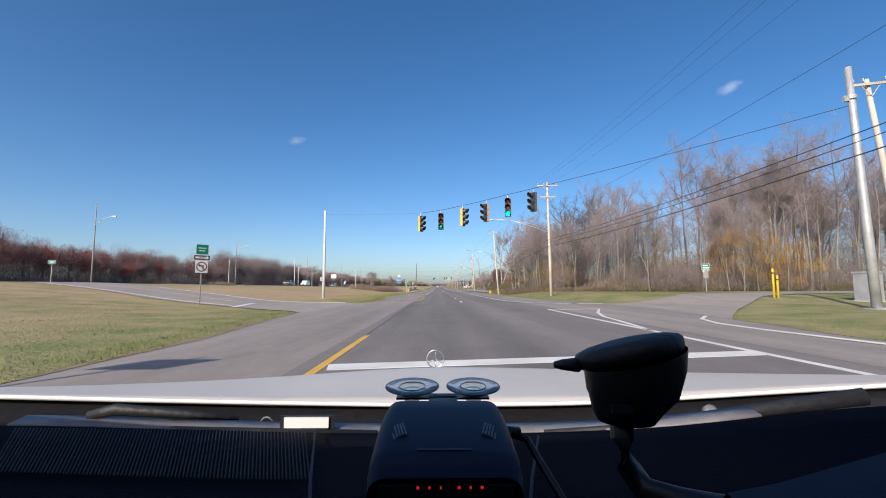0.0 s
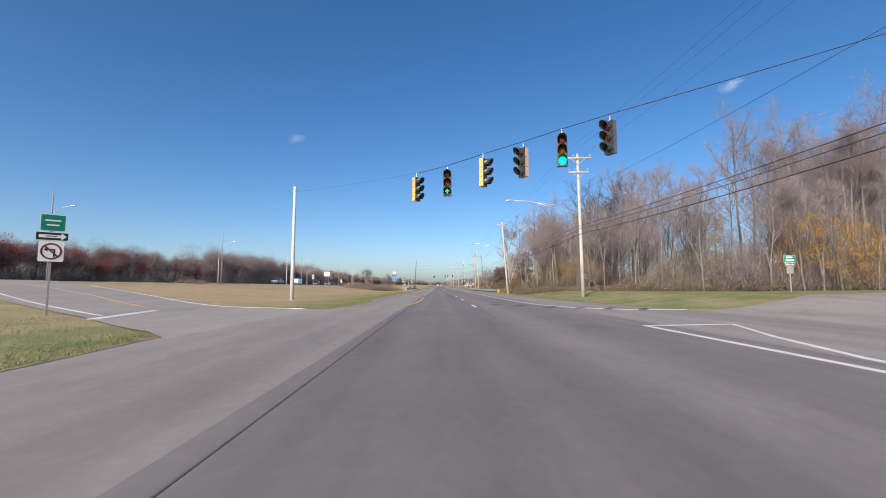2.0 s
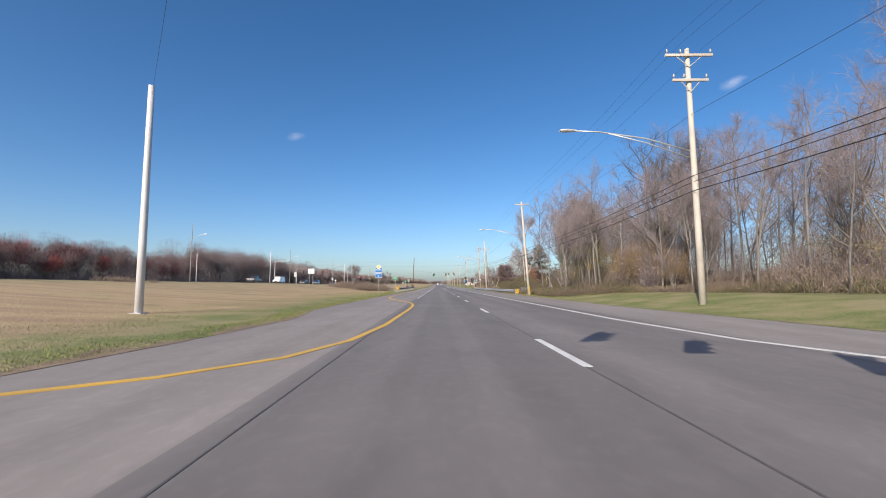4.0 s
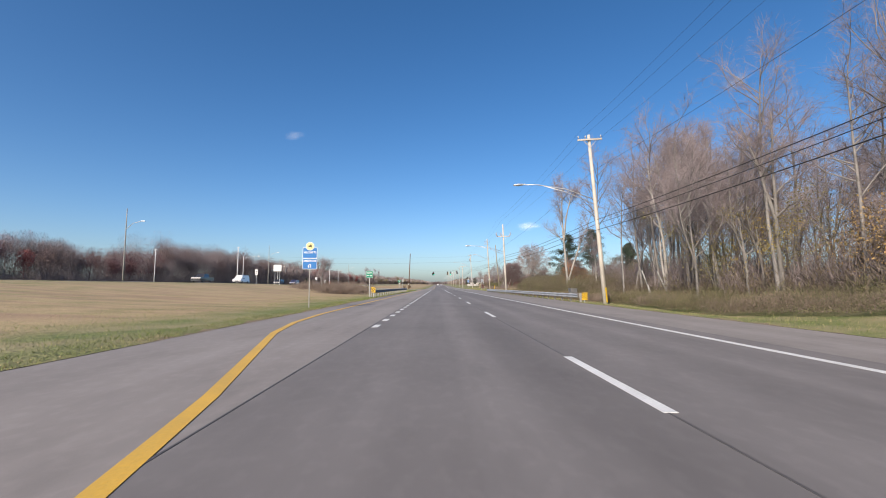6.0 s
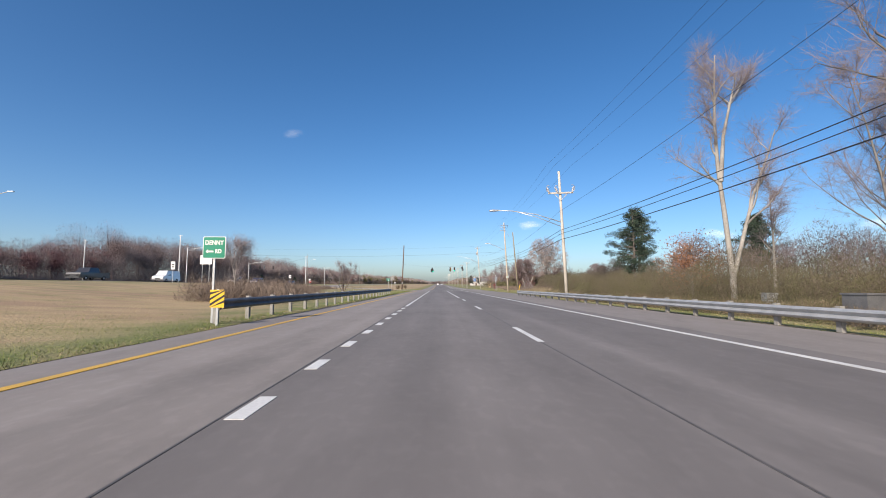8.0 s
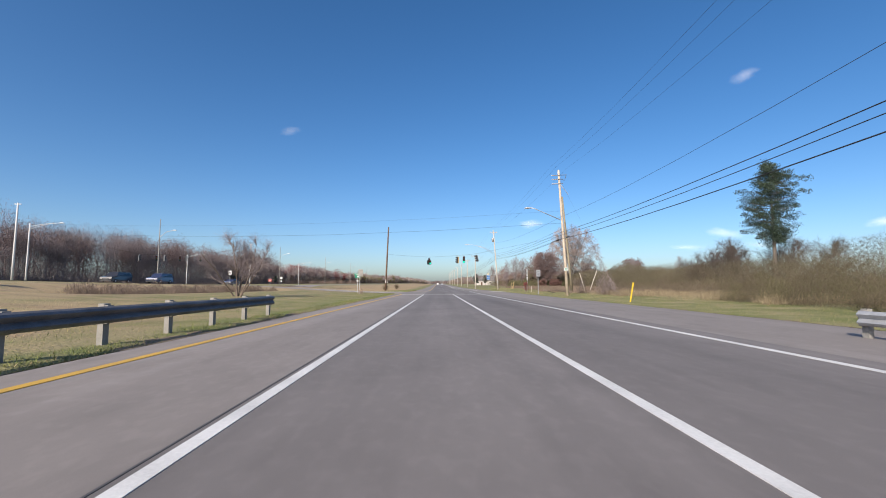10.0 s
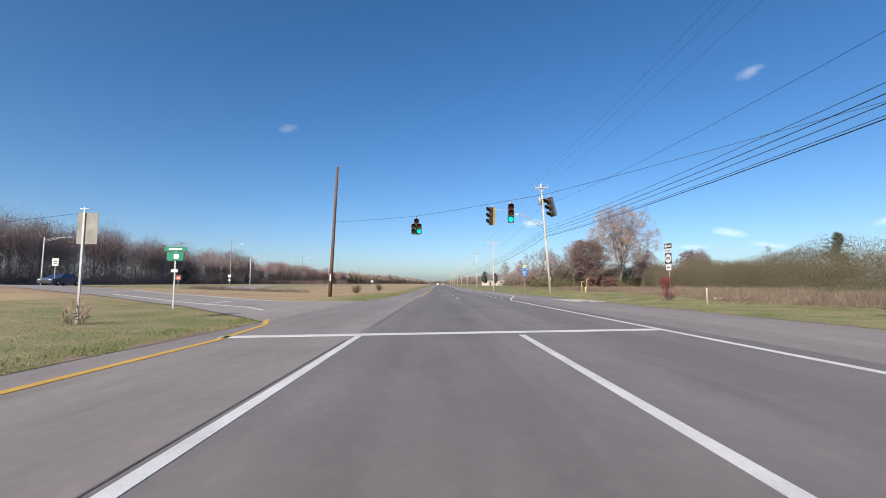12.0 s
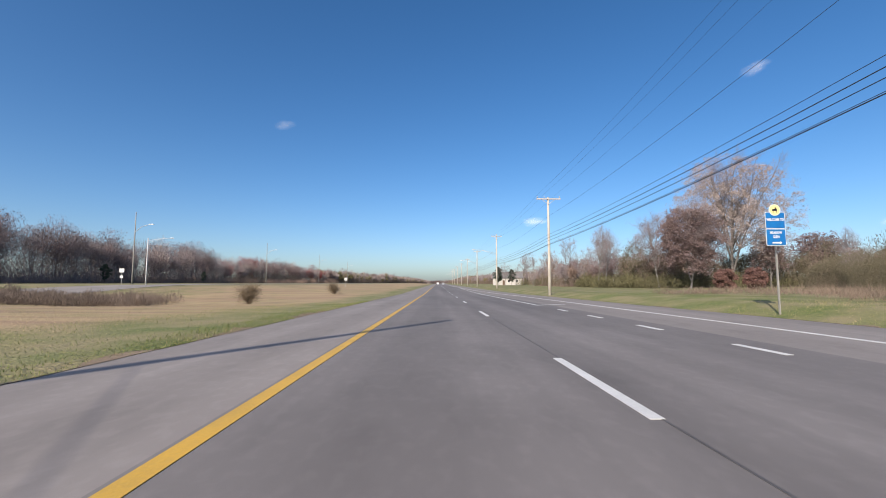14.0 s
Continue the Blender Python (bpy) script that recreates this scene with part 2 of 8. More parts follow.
def ground_material():
    """Mown grass, green beside the roads, dry and tan out in the field, with bare brownish patches."""
    m = bpy.data.materials.new("field_grass")
    m.use_nodes = True
    n, l = m.node_tree.nodes, m.node_tree.links
    b = n["Principled BSDF"]
    b.inputs["Roughness"].default_value = 0.95
    tc, sep = n.new("ShaderNodeTexCoord"), n.new("ShaderNodeSeparateXYZ")
    l.new(tc.outputs["Object"], sep.inputs[0])
    noises = []
    for s, d in ((0.06, 6), (0.5, 6), (9.0, 4), (45.0, 3)):
        k = n.new("ShaderNodeTexNoise")
        k.inputs["Scale"].default_value, k.inputs["Detail"].default_value = s, d
        l.new(tc.outputs["Object"], k.inputs["Vector"])
        noises.append(k.outputs[0])

    def mixed(fac, a, c):
        k = n.new("ShaderNodeMix")
        k.data_type = "RGBA"
        for sock, v in ((k.inputs[6], a), (k.inputs[7], c)):
            if isinstance(v, tuple):
                sock.default_value = (*v, 1)
            else:
                l.new(v, sock)
        l.new(fac, k.inputs[0])
        return k.outputs[2]

    def ranged(v, lo, hi, to0=0.0, to1=1.0):
        k = n.new("ShaderNodeMapRange")
        for i, q in enumerate((lo, hi, to0, to1)):
            k.inputs[i + 1].default_value = q
        l.new(v, k.inputs[0])
        return k.outputs[0]

    def maths(op, a, c):
        k = n.new("ShaderNodeMath")
        k.operation = op
        for sock, v in zip(k.inputs, (a, c)):
            if isinstance(v, (int, float)):
                sock.default_value = v
            else:
                l.new(v, sock)
        return k.outputs[0]

    green = mixed(ranged(noises[2], 0.3, 0.7), (0.075, 0.112, 0.024), (0.19, 0.20, 0.065))
    green = mixed(ranged(noises[1], 0.38, 0.62), green, (0.25, 0.215, 0.11))
    tan = mixed(ranged(noises[2], 0.3, 0.7), (0.31, 0.222, 0.118), (0.46, 0.345, 0.195))
    swath = n.new("ShaderNodeMapping")                   # long brownish swaths left by the mower
    swath.inputs["Scale"].default_value = (0.07, 0.55, 1.0)
    streak = n.new("ShaderNodeTexNoise")
    streak.inputs["Scale"].default_value, streak.inputs["Detail"].default_value = 1.0, 6
    l.new(tc.outputs["Object"], swath.inputs[0]), l.new(swath.outputs[0], streak.inputs["Vector"])
    tan = mixed(ranged(streak.outputs[0], 0.46, 0.62, 0.0, 0.85), tan, (0.285, 0.19, 0.12))
    tan = mixed(ranged(streak.outputs[0], 0.46, 0.32, 0.0, 0.5), tan, (0.26, 0.235, 0.10))
    wander = maths("MULTIPLY", maths("SUBTRACT", noises[0], 0.5), 9.0)
    out = maths("ADD", sep.outputs[0], wander)
    dry = ranged(out, -7.6, -10.6)                       # towards the middle of the field
    dry = maths("MULTIPLY", dry, ranged(maths("ADD", noises[1], noises[0]), 0.74, 1.02, 0.55, 1.0))
    far = ranged(out, -30.0, -44.0, 1.0, 0.2)
    near = ranged(sep.outputs[1], 20.0, 42.0, 0.35, 1.0)  # the corner by the first crossing is greener
    corner = maths("MULTIPLY", maths("MULTIPLY", ranged(sep.outputs[1], 138.0, 152.0), ranged(sep.outputs[1], 204.0, 190.0)), ranged(out, -26.0, -19.0, 0.0, 0.8))
    near = maths("MULTIPLY", near, maths("SUBTRACT", 1.0, corner))     # and so is the corner by the second one
    col = mixed(maths("MULTIPLY", maths("MULTIPLY", dry, far), near), green, tan)
    col = mixed(ranged(noises[3], 0.62, 0.8, 0.0, 0.6), col, (0.16, 0.11, 0.06))
    l.new(col, b.inputs["Base Color"])
    bp = n.new("ShaderNodeBump")
    bp.inputs["Strength"].default_value, bp.inputs["Distance"].default_value = 0.8, 0.08
    l.new(noises[2], bp.inputs["Height"])
    l.new(bp.outputs[0], b.inputs["Normal"])
    return m


GROUND = ground_material()


# ---- building helpers ----
class Shape:
    """Collects points and faces of one mesh."""

    def __init__(self):
        self.v, self.f = [], []

    def add(self, verts, faces):
        k = len(self.v)
        self.v += [tuple(p) for p in verts]
        self.f += [tuple(i + k for i in f) for f in faces]
        return self

    def box(self, x, y, z, sx, sy, sz, m=None):
        """A box by its centre and full sizes."""
        p = [Vector((x + a * sx / 2, y + b * sy / 2, z + c * sz / 2)) for a in (-1, 1) for b in (-1, 1) for c in (-1, 1)]
        if m is not None:
            p = [m @ q for q in p]
        return self.add(p, [(0, 1, 3, 2), (4, 6, 7, 5), (0, 4, 5, 1), (2, 3, 7, 6), (0, 2, 6, 4), (1, 5, 7, 3)])

    def tube(self, points, radii, n=8, cap=True):
        """A round tube along points."""
        points = [Vector(p) for p in points]
        if isinstance(radii, (int, float)):
            radii = [radii] * len(points)
        verts, faces = [], []
        for i, p in enumerate(points):
            d = (points[min(i + 1, len(points) - 1)] - points[max(i - 1, 0)]).normalized()
            a = d.cross(Vector((0, 0, 1)) if abs(d.z) < 0.9 else Vector((0, 1, 0))).normalized()
            b = d.cross(a)
            verts += [p + (a * math.cos(2 * math.pi * k / n) + b * math.sin(2 * math.pi * k / n)) * radii[i] for k in range(n)]
            if i:
                faces += [((i - 1) * n + k, (i - 1) * n + (k + 1) % n, i * n + (k + 1) % n, i * n + k) for k in range(n)]
        if cap:
            faces += [tuple(range(n))[::-1], tuple((len(points) - 1) * n + k for k in range(n))]
        return self.add(verts, faces)

    def sheet(self, outline, z0, z1):
        """A flat slab over a counter-clockwise outline of (x, y)."""
        n = len(outline)
        self.add([(x, y, z1) for x, y in outline] + [(x, y, z0) for x, y in outline],
                 [tuple(range(n)), tuple(range(2 * n - 1, n - 1, -1))] + [(i, i + n, (i + 1) % n + n, (i + 1) % n) for i in range(n)])
        return self

    def lathe(self, profile, n=16, m=None, caps=True):
        """A turned body round z from (radius, height) pairs."""
        verts = [Vector((r * math.cos(2 * math.pi * k / n), r * math.sin(2 * math.pi * k / n), z)) for r, z in profile for k in range(n)]
        if m is not None:
            verts = [m @ q for q in verts]
        faces = [(i * n + k, i * n + (k + 1) % n, (i + 1) * n + (k + 1) % n, (i + 1) * n + k) for i in range(len(profile) - 1) for k in range(n)]
        if caps:
            faces += [tuple(range(n))[::-1], tuple((len(profile) - 1) * n + k for k in range(n))]
        return self.add(verts, faces)

    def mesh(self, name, mat, smooth=False):
        me = bpy.data.meshes.new(name)
        me.from_pydata(self.v, [], self.f)
        me.materials.append(mat)
        if smooth:
            me.polygons.foreach_set("use_smooth", [True] * len(me.polygons))
        me.update()
        return me


def part(name, shape, mat, parent, label="", smooth=False):
    """One mesh object under a thing or under a part."""
    ob = new(name, shape if isinstance(shape, bpy.types.Mesh) else shape.mesh(name, mat, smooth))
    ob.parent = parent
    return tagged(ob, label)


def thing(name, m, label, category, group=""):
    """An empty at the base of a thing, which holds its parts."""
    ob = new(name)
    ob.empty_display_size = 0.2
    ob.matrix_world = m
    return tagged(ob, label, category, group)


def soup(name, verts, faces, mat):
    """A mesh from numpy arrays."""
    me = bpy.data.meshes.new(name)
    me.vertices.add(len(verts))
    me.vertices.foreach_set("co", np.asarray(verts, np.float32).ravel())
    faces = np.asarray(faces, np.int32)
    me.loops.add(faces.size)
    me.loops.foreach_set("vertex_index", faces.ravel())
    me.polygons.add(len(faces))
    me.polygons.foreach_set("loop_start", np.arange(0, faces.size, faces.shape[1], dtype=np.int32))
    me.polygons.foreach_set("loop_total", np.full(len(faces), faces.shape[1], np.int32))
    me.materials.append(mat)
    me.update(calc_edges=True)
    return me


# ---- lie of the land ----
def smooth(a, b, v):
    k = min(1.0, max(0.0, (v - a) / (b - a)))
    return k * k * (3 - 2 * k)


def rise(y):
    """Height of the carriageway: level, then a long gentle climb."""
    return 0.0062 * (max(0.0, min(y, 900.0) - 275.0))


def left_edge(y):
    return float(np.interp(y, [-60, 9.5, 16, 20, 31, 36, 42, 48, 100, 130, 182, 200, 206, 216, 260], [-4.8, -4.95, -5.75, -6.15, -5.6, -5.1, -4.8, -5.7, -5.8, -5.4, -5.4, -5.5, -5.2, -4.85, -4.8]))


def right_edge(y):
    return float(np.interp(y, [-60, 10, 15, 27, 35, 50, 62, 120, 135, 180, 230, 300], [9.7, 9.6, 10.5, 13.0, 11.0, 9.7, 9.4, 9.6, 11.0, 11.4, 11.7, 10.5]))


def land(x, y):
    """Height of the ground."""
    z = rise(y)
    lo, hi = left_edge(y), right_edge(y)
    if x < lo:
        k = smooth(0, 0.6, lo - x)
        amp = 1.0 + (0.62 - 1.0) * smooth(140, 240, y)
        u = lo - x - 2.0
        z -= 1.0 * math.exp(-((x + 27) / 3.2) ** 2) * smooth(150, 158, y) * (1 - smooth(190, 198, y))     # reed ditch
        z -= 1.7 * math.exp(-((x + 36) / 20) ** 2 - ((y - 258) / 19) ** 2)                                # wet hollow
        return z - 0.05 + 0.065 * k + amp * (1.75 * smooth(0, 40, u) + 0.004 * max(0.0, u - 36)) + 0.05 * k * noise.noise((x * 0.11, y * 0.11, 1.7))
    if x > hi:
        k = smooth(0, 0.6, x - hi)
        bank = (0.5 * smooth(16, 30, y) + 0.1) * (1 - 0.8 * smooth(66, 95, y))
        far_bank = 0.34 * smooth(188, 216, y) * smooth(0.2, 2.6, x - hi)
        ditch = -0.26 * smooth(0.3, 2.6, x - hi) * smooth(62, 74, y) * (1 - smooth(122, 140, y))
        return z - 0.05 + far_bank + ditch + 0.06 * k + bank * smooth(0.5, 7, x - hi) + 0.004 * (x - hi) + 0.05 * k * noise.noise((x * 0.11, y * 0.11, 5.1))
    return z - 0.05


def grid_sheet(name, xs, ys, height, mat):
    v = np.array([(x, y, height(x, y)) for y in ys for x in xs], np.float32)
    nx = len(xs)
    i = np.arange(len(ys) - 1)[:, None] * nx + np.arange(nx - 1)[None, :]
    f = np.stack([i, i + 1, i + nx + 1, i + nx], -1).reshape(-1, 4)
    me = soup(name, v, f, mat)
    me.polygons.foreach_set("use_smooth", [True] * len(me.polygons))
    return me


xs = sorted({*np.round(np.arange(-16, 20, 0.5), 2), *range(-60, -16, 2), *range(20, 62, 2), -3000, -1500, -700, -350, -200, -140, -110, -90, -75, 70, 85, 110, 150, 220, 350, 700, 1500, 3000})
ys = sorted({*np.arange(-20, 270, 1.5), *range(270, 420, 8), -3000, -1000, -400, -200, -120, -80, -50, -35, 450, 500, 560, 640, 750, 900, 1200, 1800, 3000})
ground = new("ground", grid_sheet("ground", xs, ys, land, GROUND))
tagged(ground, "mown roadside field, green verges and dry tan grass", "ground", kind="structure")

# ---- carriageway ----
ys = sorted({*np.arange(-40, 300, 2.0), *range(300, 500, 10), -200, -100, 550, 650, 800, 900, 1200, 2000})
road_rows = [(y, left_edge(y), -1.85, 6.4, right_edge(y)) for y in ys]


def band(name, a, b, z, mat):
    v, f = [], []
    for i, row in enumerate(road_rows):
        v += [(row[a], row[0], rise(row[0]) + z), (row[b], row[0], rise(row[0]) + z), (row[a], row[0], rise(row[0]) - 0.25), (row[b], row[0], rise(row[0]) - 0.25)]
        if i:
            k = 4 * i
            f += [(k - 4, k - 3, k + 1, k), (k - 2, k - 4, k, k + 2), (k - 3, k - 1, k + 3, k + 1)]
    return Shape().add(v, f).mesh(name, mat)


road = new("road", band("road", 2, 3, 0.0, ASPHALT))
tagged(road, "grey asphalt carriageway of a divided highway", "road", kind="structure")
part("shoulder", band("shoulder", 1, 2, -0.002, ASPHALT_SIDE), None, road, "paler worn asphalt turn lane and shoulder")
part("shoulder", band("shoulder", 3, 4, -0.002, ASPHALT_SIDE), None, road, "paler worn asphalt shoulder")


def draped(name, near, far, lift, mat, steps=40, across=8):
    """A paved strip between two lines of (x, y), laid on the ground."""
    def along(line, k):
        line = [Vector(p) for p in line]
        d = [0.0]
        for a, b in zip(line, line[1:]):
            d.append(d[-1] + (b - a).length)
        return Vector((np.interp(k * d[-1], d, [p.x for p in line]), np.interp(k * d[-1], d, [p.y for p in line])))
    v, f = [], []
    for i in range(steps + 1):
        a, b = along(near, i / steps), along(far, i / steps)
        for j in range(across + 1):
            p = a.lerp(b, j / across)
            v.append((p.x, p.y, max(land(p.x, p.y), rise(p.y) - 0.04) + lift))
            if i and j:
                k = i * (across + 1) + j
                f.append((k - across - 2, k - across - 1, k, k - 1))
    return Shape().add(v, f).mesh(name, mat, True)


CROSS_NEAR = [(-4.6, 18.2), (-6.3, 20.2), (-7.9, 21.5), (-11.9, 25.0), (-15.6, 27.7), (-20.5, 31), (-25, 34.3), (-40, 43.5), (-60, 54)]
CROSS_FAR = [(-4.4, 31.5), (-5.8, 31), (-10.7, 33.3), (-27, 47.6), (-42, 58), (-60, 68)]
SIDE_NEAR = [(9.2, 13.6), (10.0, 14.6), (11.5, 16.8), (14.5, 20.8), (19.9, 26.4), (26, 30.2), (45, 38)]
SIDE_FAR = [(9.2, 30.2), (12, 30.4), (17, 31), (25.7, 36), (45, 46)]
CROSS2_NEAR = [(-4.8, 182), (-6.2, 183.5), (-12.7, 191), (-24, 199.5), (-44, 209)]
CROSS2_FAR = [(-4.8, 203.5), (-6.1, 200.7), (-11, 199.8), (-20, 205.4), (-28, 210.5), (-44, 217)]
for near, far in ((CROSS_NEAR, CROSS_FAR), (SIDE_NEAR, SIDE_FAR), (CROSS2_NEAR, CROSS2_FAR)):
    crossing = new("road_crossing", draped("road_crossing", near, far, 0.034, ASPHALT_OLD))
    tagged(crossing, "pale worn asphalt road through the grass", "road", kind="structure")
far_road = new("road_opposite", draped("road_opposite", [(-44, -150), (-44, 500)], [(-53, -150), (-53, 500)], 0.05, ASPHALT_OLD, 160, 6))
tagged(far_road, "distant asphalt carriageway beyond the field", "road", kind="structure")


def marking(line, width, mat=PAINT_WHITE, lift=0.006, name="road_line", drape=False):
    s = Shape()
    pts = [Vector(p) for p in line]
    fine = [pts[0]]
    for a, b in zip(pts, pts[1:]):
        n = max(1, int((b - a).length / (2.0 if drape else 12.0)))
        fine += [a.lerp(b, (i + 1) / n) for i in range(n)]
    for i in range(len(fine) - 1):
        a, b = fine[i], fine[i + 1]
        d = (b - a).normalized()
        da = (b - fine[max(i - 1, 0)]).normalized()
        db = (fine[min(i + 2, len(fine) - 1)] - a).normalized()
        qa, qb = Vector((-da.y, da.x)) * width / 2, Vector((-db.y, db.x)) * width / 2
        hz = (lambda p: max(land(p.x, p.y), rise(p.y) - 0.04) + 0.034) if drape else (lambda p: rise(p.y))
        v = [(p.x, p.y, hz(p) + lift) for p in (a - qa, b - qb, b + qb, a + qa)]
        s.add(v + [(x, y, z - 0.02) for x, y, z in v], [(0, 1, 2, 3), (0, 4, 5, 1), (2, 6, 7, 3), (1, 5, 6, 2), (3, 7, 4, 0)])
    return part(name, s, mat, road)


LANE = 2.03
marking([(-1.56, -40), (-1.50, 10.3)], 0.13, PAINT_YELLOW)
marking([(-1.40, 6.24), (5.6, 7.5)], 0.45, name="stop_line")
marking([(5.75, -40), (5.68, 8), (5.85, 22.6)], 0.15)
marking([(5.72, 11.4), (6.1, 13.6), (6.6, 17.0), (7.4, 19.8), (8.7, 23.1), (5.85, 22.6)], 0.14)
marking([(9.0, -40), (8.9, 8.5), (8.7, 11.5), (8.8, 13.5), (9.4, 15.3), (10.6, 17.0)], 0.14, drape=False, lift=0.03)
for y in (33.6, 45.5, 57.4, 69.3, 81.2, 92.3, 104.3, 116.3):         # broken lane line
    marking([(LANE, y), (LANE, y + 3.05)], 0.13, name="lane_dash")
for i in range(40):
    y = 207.0 + i * 12.19
    marking([(1.85, y), (1.85, y + 3.05)], 0.13, name="lane_dash")
marking([(LANE - 0.1, 123.5), (1.95, 178.9)], 0.14)
for i in range(19):                                                # dotted line of the turn lane
    y = 65.4 + i * 2.19
    marking([(-1.72, y), (-1.72, y + 0.75)], 0.17, name="lane_dash")
marking([(-1.72, 107.4), (-1.72, 178.7)], 0.14)
marking([(-4.7, 178.55), (5.6, 180.1)], 0.35, name="stop_line")
curve = [(-4.8, 31.9), (-3.4, 33.0), (-2.4, 34.4), (-1.8, 36.5), (-1.5, 40), (-1.36, 48), (-1.38, 51.5), (-1.5, 53.5), (-1.75, 55.5), (-2.3, 58), (-3.1, 61), (-3.9, 64), (-4.4, 67), (-4.65, 71), (-4.7, 78)]
marking(curve + [(-4.7, 100), (-4.6, 120), (-4.5, 178), (-4.9, 181.5), (-5.6, 183.5)], 0.16, PAINT_YELLOW)
marking([(-4.9, 204.4), (-3.6, 206.3), (-2.6, 208.4), (-2.0, 211), (-1.72, 215), (-1.7, 240), (-1.7, 300), (-1.7, 800)], 0.17, PAINT_YELLOW)
marking([(12, 31.2), (9.2, 31.4), (7.3, 33), (6.2, 36.5), (5.8, 42), (5.75, 60), (5.75, 130), (5.75, 203)], 0.15)
marking([(5.75, 203), (6.6, 208), (7.8, 213.5), (8.6, 219), (8.75, 228), (8.75, 262), (7.2, 300), (6.6, 360), (6.6, 800)], 0.14)
for i in range(8):
    y = 206.5 + i * 4.0
    marking([(5.65, y), (5.65, y + 1.3)], 0.14, name="lane_dash")
marking([(5.65, 240), (5.7, 290), (6.6, 345)], 0.14)
marking([(5.7, 240.3), (7.6, 241.5)], 0.14)
for line in ([(-32, 50.8), (-27, 46.8), (-10.9, 32.7), (-6.4, 31.1)], [(-40, 44.3), (-25, 35.1), (-15.6, 28.5), (-11.9, 25.8)], [(-28, 209.8), (-20, 204.7), (-11, 199.4), (-6.3, 200.3)],
             [(-24, 201.5), (-13.2, 193.5), (-9.4, 190.7), (-7.6, 188.2)]):
    marking(line, 0.13, drape=True)
marking([(-40, 51), (-21, 37.2), (-14, 31.2)], 0.12, PAINT_YELLOW, drape=True)
marking([(-11.1, 24.4), (-12.0, 29.0)], 0.35, drape=True, name="stop_line")
marking([(-13.1, 193.9), (-13.3, 197.4)], 0.2, drape=True, name="stop_line")
for line in ([(-1.55, 10), (-1.6, 51)], [(2.0, 25), (2.03, 124)], [(-1.72, 180.5), (-1.72, 213)], [(1.9, 181), (1.87, 320)], [(-1.86, 52), (-1.86, 178)]):
    marking(line, 0.022, TAR, 0.004, "tar_seam")
tagged(part("driveway_apron", Shape().sheet([(9.6, 199.5), (11.9, 199.8), (11.9, 205.8), (9.6, 205.2)], -0.2, 0.012), CONCRETE, road), "pale concrete driveway apron")


# ---- poles, lamps and lines ----
def tilt(x, y, lean_x=0.0, lean_y=0.0, turn=0.0, z=None):
    return pose(x, y, land(x, y) - 0.03 if z is None else z, lean_y, lean_x, turn)


def pole_shaft(h, r0, r1, n=12):
    return Shape().tube([(0, 0, -0.5), (0, 0, h * 0.33), (0, 0, h * 0.66), (0, 0, h)], [r0, r0 + (r1 - r0) * 0.33, r0 + (r1 - r0) * 0.66, r1], n)


def insulator(x, y, z):
    return Shape().lathe([(0.015, z - 0.12), (0.02, z), (0.07, z + 0.02), (0.03, z + 0.05), (0.065, z + 0.08), (0.03, z + 0.11), (0.05, z + 0.14), (0.01, z + 0.17)], 8, Matrix.Translation((x, y, 0)))


def cutout(x, y, z, side):
    """A tall ribbed fuse holder that leans out from the crossarm, with its curled lead."""
    s = Shape().lathe([(0.03, -0.05), (0.05, 0.02)] + [(0.05 + 0.04 * (k % 2), 0.06 + 0.06 * k) for k in range(7)] + [(0.03, 0.5)], 10, Matrix.Translation((x, y, z)) @ Matrix.Rotation(radians(16 * side), 4, "Y"))
    s.tube([(x - 0.1 * side, y, z), (x + 0.04 * side, y - 0.04, z + 0.06), (x + 0.2 * side, y - 0.05, z + 0.2), (x + 0.23 * side, y - 0.04, z + 0.45), (x + 0.1 * side, y, z + 0.62), (x - 0.04 * side, y, z + 0.6)], 0.028, 6)
    return s


def lamp_arm(parent, z, length, up=1.0, straight=False):
    """A long tapered arm of two pipes with a cobra-head lamp, over the road (-x)."""
    if straight:
        arm = part("lamp_arm", Shape().tube([(-0.1, 0, z), (-length * 0.9, 0, z + up * 0.96), (-length, 0, z + up)], 0.045, 6), ALUMINIUM, parent, smooth=True)
    else:
        arm = part("lamp_arm", Shape().tube([(-0.1, 0, z), (-length * 0.4, 0, z + up * 0.62), (-length * 0.8, 0, z + up * 0.95), (-length, 0, z + up)], 0.035, 6)
                   .tube([(-0.1, 0, z - 0.35), (-length * 0.4, 0, z + up * 0.62 - 0.22), (-length * 0.75, 0, z + up * 0.92)], 0.028, 6)
                   .tube([(-length * 0.2, 0, z + up * 0.31), (-length * 0.2, 0, z - 0.35 + up * 0.42)], 0.02, 5), ALUMINIUM, parent, smooth=True)
    prof = [(-length + 0.1, 0.05, 0.04), (-length - 0.1, 0.11, 0.07), (-length - 0.4, 0.16, 0.09), (-length - 0.65, 0.13, 0.07), (-length - 0.75, 0.05, 0.03)]
    v, f = [], []
    for i, (x, w, hgt) in enumerate(prof):
        v += [(x, w * math.cos(a * math.pi / 5), z + up + 0.02 + hgt * math.sin(a * math.pi / 5)) for a in range(10)]
        if i:
            f += [((i - 1) * 10 + a, (i - 1) * 10 + (a + 1) % 10, i * 10 + (a + 1) % 10, i * 10 + a) for a in range(10)]
    f += [tuple(range(10)), tuple(40 + a for a in range(10))[::-1]]
    part("lamp_head", Shape().add(v, f), ALUMINIUM, arm, "grey cobra-head street lamp", True)
    return arm


